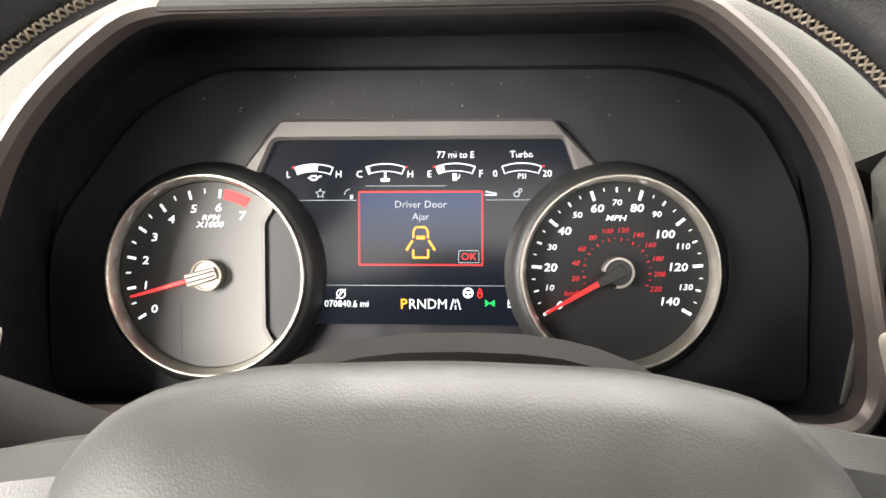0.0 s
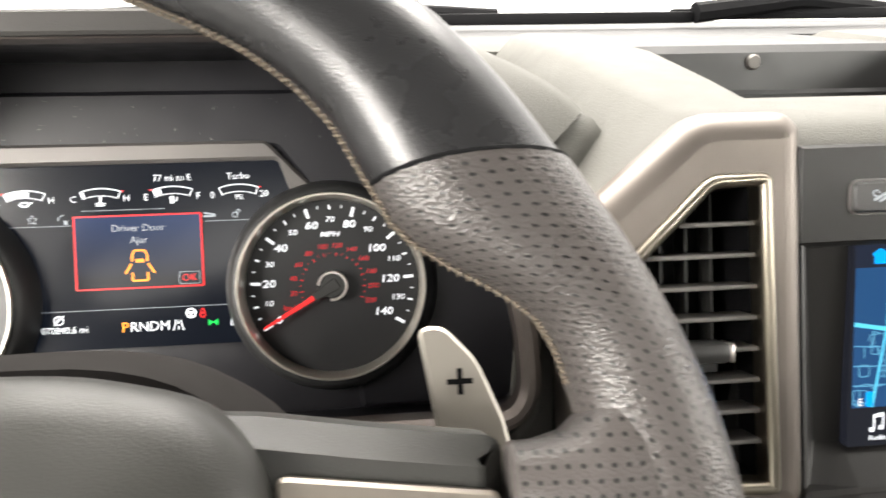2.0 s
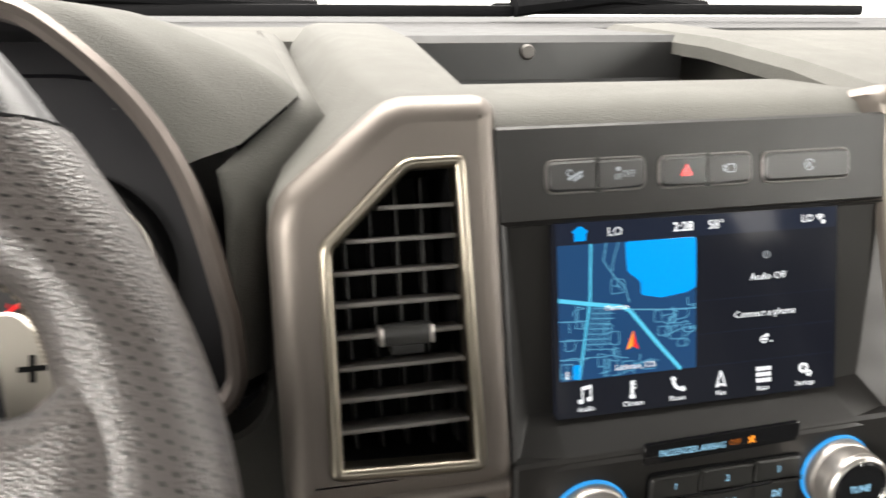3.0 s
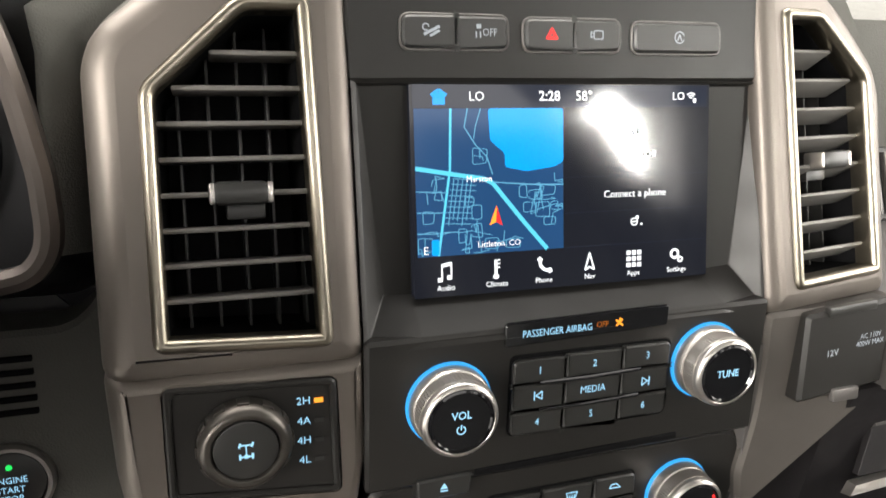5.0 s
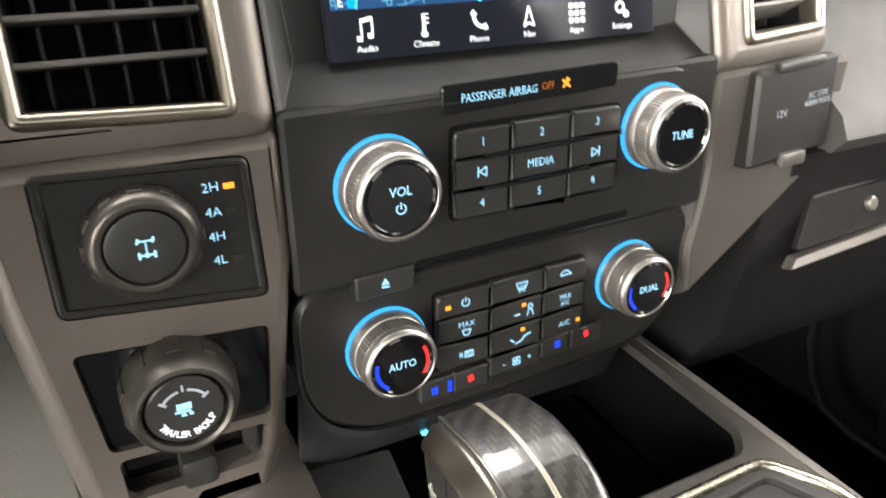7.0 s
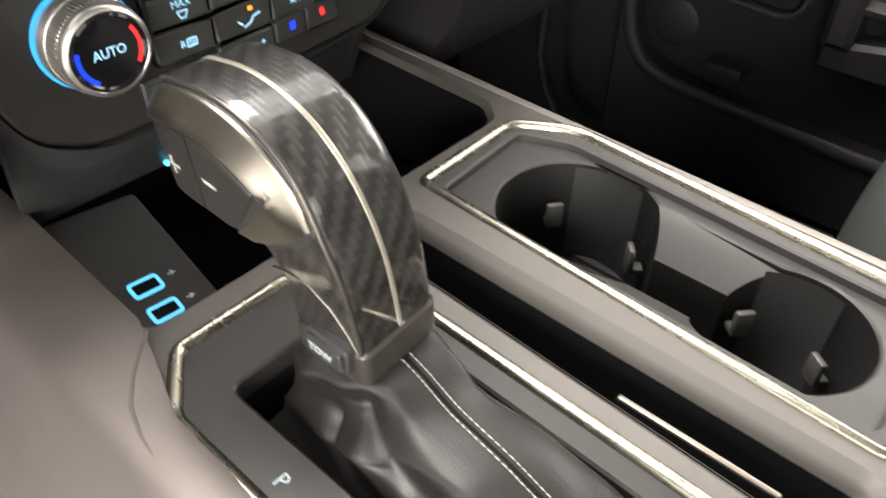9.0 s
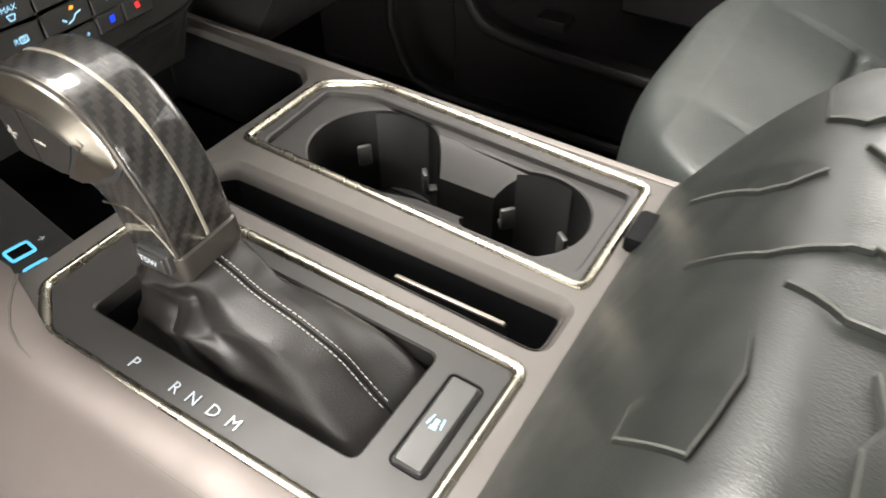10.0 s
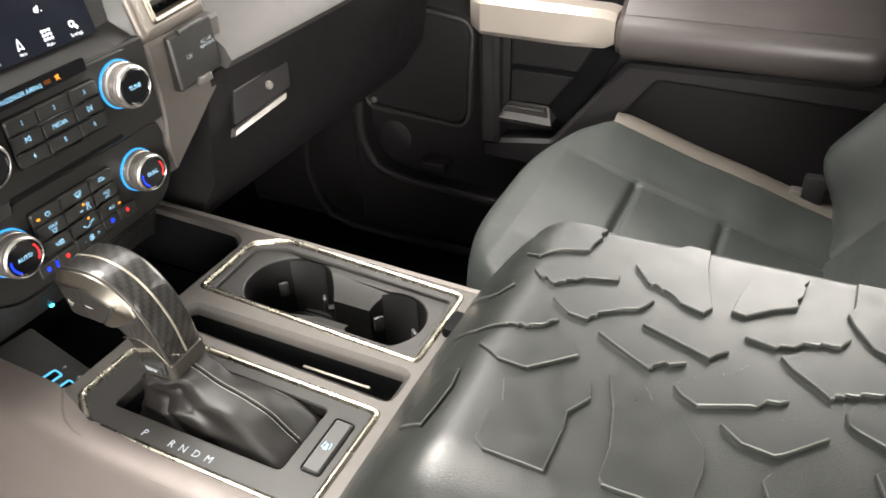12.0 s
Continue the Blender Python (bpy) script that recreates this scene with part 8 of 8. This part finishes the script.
# ---- passenger door ----
DX = 1.20
F_DOOR = Matrix(((0, 0, -1, DX), (-1, 0, 0, 0), (0, 1, 0, 0), (0, 0, 0, 1)))   # x: rearwards, y: up, z: into the cab
door = thing("passenger_door", F_DOOR, "black passenger door card with a champagne pull handle and padded armrest", "car door")
bm = bmesh.new()
plate(bm, [(-0.80, 0.06), (0.62, 0.06), (0.62, 0.72), (-0.80, 0.72)], (), -0.06, -0.030, 0.004)
part("door_card", bm, M_DOOR, door, "black door card")
bm = bmesh.new()
plate(bm, rounded([(-0.452, 0.352), (-0.245, 0.340), (-0.232, 0.530), (-0.360, 0.548), (-0.452, 0.450)], [0.02, 0.03, 0.025, 0.03, 0.03], 5), (), -0.034, -0.018, 0.005)
grille2 = part("speaker_panel", bm, M_DOOR, door, "flat black speaker panel with a raised rim")
bm = bmesh.new()
o = rounded([(-0.452, 0.352), (-0.245, 0.340), (-0.232, 0.530), (-0.360, 0.548), (-0.452, 0.450)], [0.02, 0.03, 0.025, 0.03, 0.03], 5)
plate(bm, inset(o, -0.007), [o], -0.034, -0.010, 0.0025)
part("panel_rim", bm, M_LEDGE, grille2, "lighter raised rim")
bm = bmesh.new()
lathe(bm, [(0.006, 0), (0.005, 0.004), (0, 0.005)], 14, Matrix.Translation((-0.440, 0.362, -0.018)))
part("panel_screw", bm, M_SILVER, grille2)
# column and lower swoop of the armrest, with the recess behind the pull handle
bm = bmesh.new()
OUT = rounded([(-0.205, 0.335), (-0.075, 0.355), (0.040, 0.505), (0.62, 0.520), (0.62, 0.470), (0.090, 0.482), (-0.045, 0.300), (-0.205, 0.300)], 0.008)
plate(bm, OUT, (), -0.034, 0.012, 0.006)
part("armrest_swoop", bm, M_DOORGREY, door, "dark grey sweep below the armrest")
bm = bmesh.new()
plate(bm, rounded([(-0.205, 0.330), (-0.170, 0.330), (-0.170, 0.590), (-0.205, 0.590)], 0.006), (), -0.034, 0.020, 0.008)
part("handle_post", bm, M_DOORGREY, door)
bm = bmesh.new()
plate(bm, rounded([(-0.172, 0.375), (-0.060, 0.372), (-0.02, 0.43), (0.02, 0.50), (0.02, 0.57), (-0.172, 0.575)], 0.006), (), -0.036, -0.022, 0.002)
part("recess_panel", bm, M_RUBBERMAT, door)
bm = bmesh.new()
plate(bm, rounded([(-0.160, 0.405), (-0.090, 0.405), (-0.05, 0.46), (-0.16, 0.46)], 0.004), (), -0.022, -0.016, 0.002)
plate(bm, rounded([(-0.160, 0.470), (-0.044, 0.470), (-0.02, 0.515), (-0.16, 0.52)], 0.004), (), -0.022, -0.016, 0.002)
part("recess_pad", bm, M_DOOR, door)
bm = bmesh.new()
plate(bm, [(-0.184, 0.384), (-0.078, 0.382), (-0.094, 0.401), (-0.160, 0.402)], (), -0.030, 0.002, 0.001)
loft(bm, [[(-0.186, 0.384, 0.014), (-0.076, 0.382, 0.014), (-0.090, 0.402, -0.016), (-0.162, 0.403, -0.016)], [(-0.186, 0.376, 0.010), (-0.076, 0.374, 0.010), (-0.090, 0.394, -0.024), (-0.162, 0.395, -0.024)]])
part("recess_ledge", bm, M_LEDGE, door, "grey sloping ledge at the foot of the recess")
bm = bmesh.new()
loft(bm, [[(-0.190, 0.380, 0.016), (-0.162, 0.403, -0.014), (-0.162, 0.403, -0.022), (-0.190, 0.380, 0.008)], [(-0.186, 0.548, 0.016), (-0.160, 0.548, -0.014), (-0.160, 0.548, -0.022), (-0.186, 0.548, 0.008)]])
part("recess_jamb", bm, M_DOORGREY, door, "grey chamfered side of the recess")
bm = bmesh.new()
loops = []
for x, w, hh in ((-0.23, -0.01, 0.018), (-0.215, 0.025, 0.026), (-0.19, 0.045, 0.030), (-0.05, 0.052, 0.030), (0.010, 0.050, 0.028), (0.024, 0.044, 0.022)):
    loops.append([(x, 0.565 - hh, w - 0.045), (x, 0.565 - hh, w - 0.006), (x, 0.565 - hh + 0.008, w), (x, 0.565 + hh - 0.010, w), (x, 0.565 + hh, w - 0.010), (x, 0.565 + hh, w - 0.045)])
loft(bm, loops)
part("pull_handle", bm, M_PULL, door, "champagne grey pull handle")
bm = bmesh.new()
arm = []
for x in (0.026, 0.036, 0.05, 0.2, 0.355, 0.372, 0.380):
    e = 0.010 if x < 0.03 or x > 0.375 else 0.003 if x > 0.36 else 0.0
    arm.append([(x, 0.525 + e, -0.03), (x, 0.520 + e, 0.020), (x, 0.523 + e, 0.036 - e), (x, 0.533, 0.049 - e), (x, 0.548, 0.056 - e), (x, 0.563, 0.0575 - e), (x, 0.576, 0.053 - e), (x, 0.585 - e * 0.5, 0.0455 - e), (x, 0.5865 - e * 0.5, 0.0425 - e), (x, 0.5885 - e * 0.5, 0.041 - e), (x, 0.597 - e, 0.034 - e), (x, 0.612 - e, 0.016 - e), (x, 0.630 - e, -0.006), (x, 0.645 - e, -0.03)])
loft(bm, arm)
armrest = part("armrest", bm, M_ARM, door, "padded black armrest with a stitched seam")
bm = bmesh.new()
for k in range(72):
    x = 0.03 + 0.33 * k / 72
    tube(bm, [(x, 0.5895, 0.0412), (x + 0.003, 0.5895, 0.0412)], 0.0006, 5)
part("armrest_stitching", bm, M_PADDARK, armrest)
bm = bmesh.new()
plate(bm, rounded([(-0.60, 0.66), (0.62, 0.66), (0.62, 0.74), (-0.60, 0.74)], 0.01), (), -0.05, -0.010, 0.012)
part("window_ledge", bm, M_PAD, door, "grey ledge under the window")
bm = bmesh.new()
POCKET = spline([(-0.452, 0.375), (-0.456, 0.300), (-0.430, 0.243), (-0.390, 0.224), (-0.343, 0.217), (-0.250, 0.211), (-0.170, 0.208), (0.0, 0.205), (0.30, 0.205), (0.62, 0.205)], 6)
plate(bm, POCKET + [(0.62, 0.10), (-0.47, 0.10), (-0.470, 0.375)], (), -0.034, 0.018, 0.004)
pocket = part("map_pocket", bm, M_DOOR, door, "black door pocket")
bm = bmesh.new()
tube(bm, [(x, y, 0.016) for x, y in POCKET], 0.0105, 10, flat=0.75)
part("pocket_rim", bm, M_DOORGREY, pocket, "rounded grey rim of the pocket")
bm = bmesh.new()
lathe(bm, [(0.032, 0), (0.034, 0.004), (0.026, 0.008), (0.0, 0.008)], 24, Matrix.Translation((-0.405, 0.285, -0.032)))
part("bottle_dimple", bm, M_DOORGREY, door)
bm = bmesh.new()
box(bm, -0.335, -0.285, 0.245, 0.262, -0.034, 0.006, 0.004)
part("pocket_clip", bm, M_DOORGREY, door)

# footwell side and wheel arch carpet, floor mat
bm = bmesh.new()
tube(bm, [(1.166, 0.573, 0.40), (1.166, 0.578, 0.308), (1.166, 0.582, 0.203), (1.166, 0.565, 0.150), (1.166, 0.539, 0.112), (1.166, 0.49, 0.098), (1.166, 0.40, 0.095), (1.166, 0.10, 0.095)], 0.009, 8)
solid("sill_trim", bm, M_DOOR, "black seal round the passenger door opening", "trim", kind="structure")
bm = bmesh.new()
plate(bm, rect(0.70, 1.14, 0.05, 0.62, 0.04), (), 0.045, 0.062, 0.006)
solid("floor_mat", bm, M_RUBBERMAT, "black rubber floor mat in the passenger footwell", "floor mat")
bm = bmesh.new()
tube(bm, [(0.72, 0.11, 0.066), (0.80, 0.10, 0.066), (0.86, 0.10, 0.066)], 0.006, 8)
solid("mat_edge", bm, surface("dark_red_edging", (0.20, 0.012, 0.015), 0.8, 0, 900, 0.3), "dark red edging on the floor mat", "mat edging")
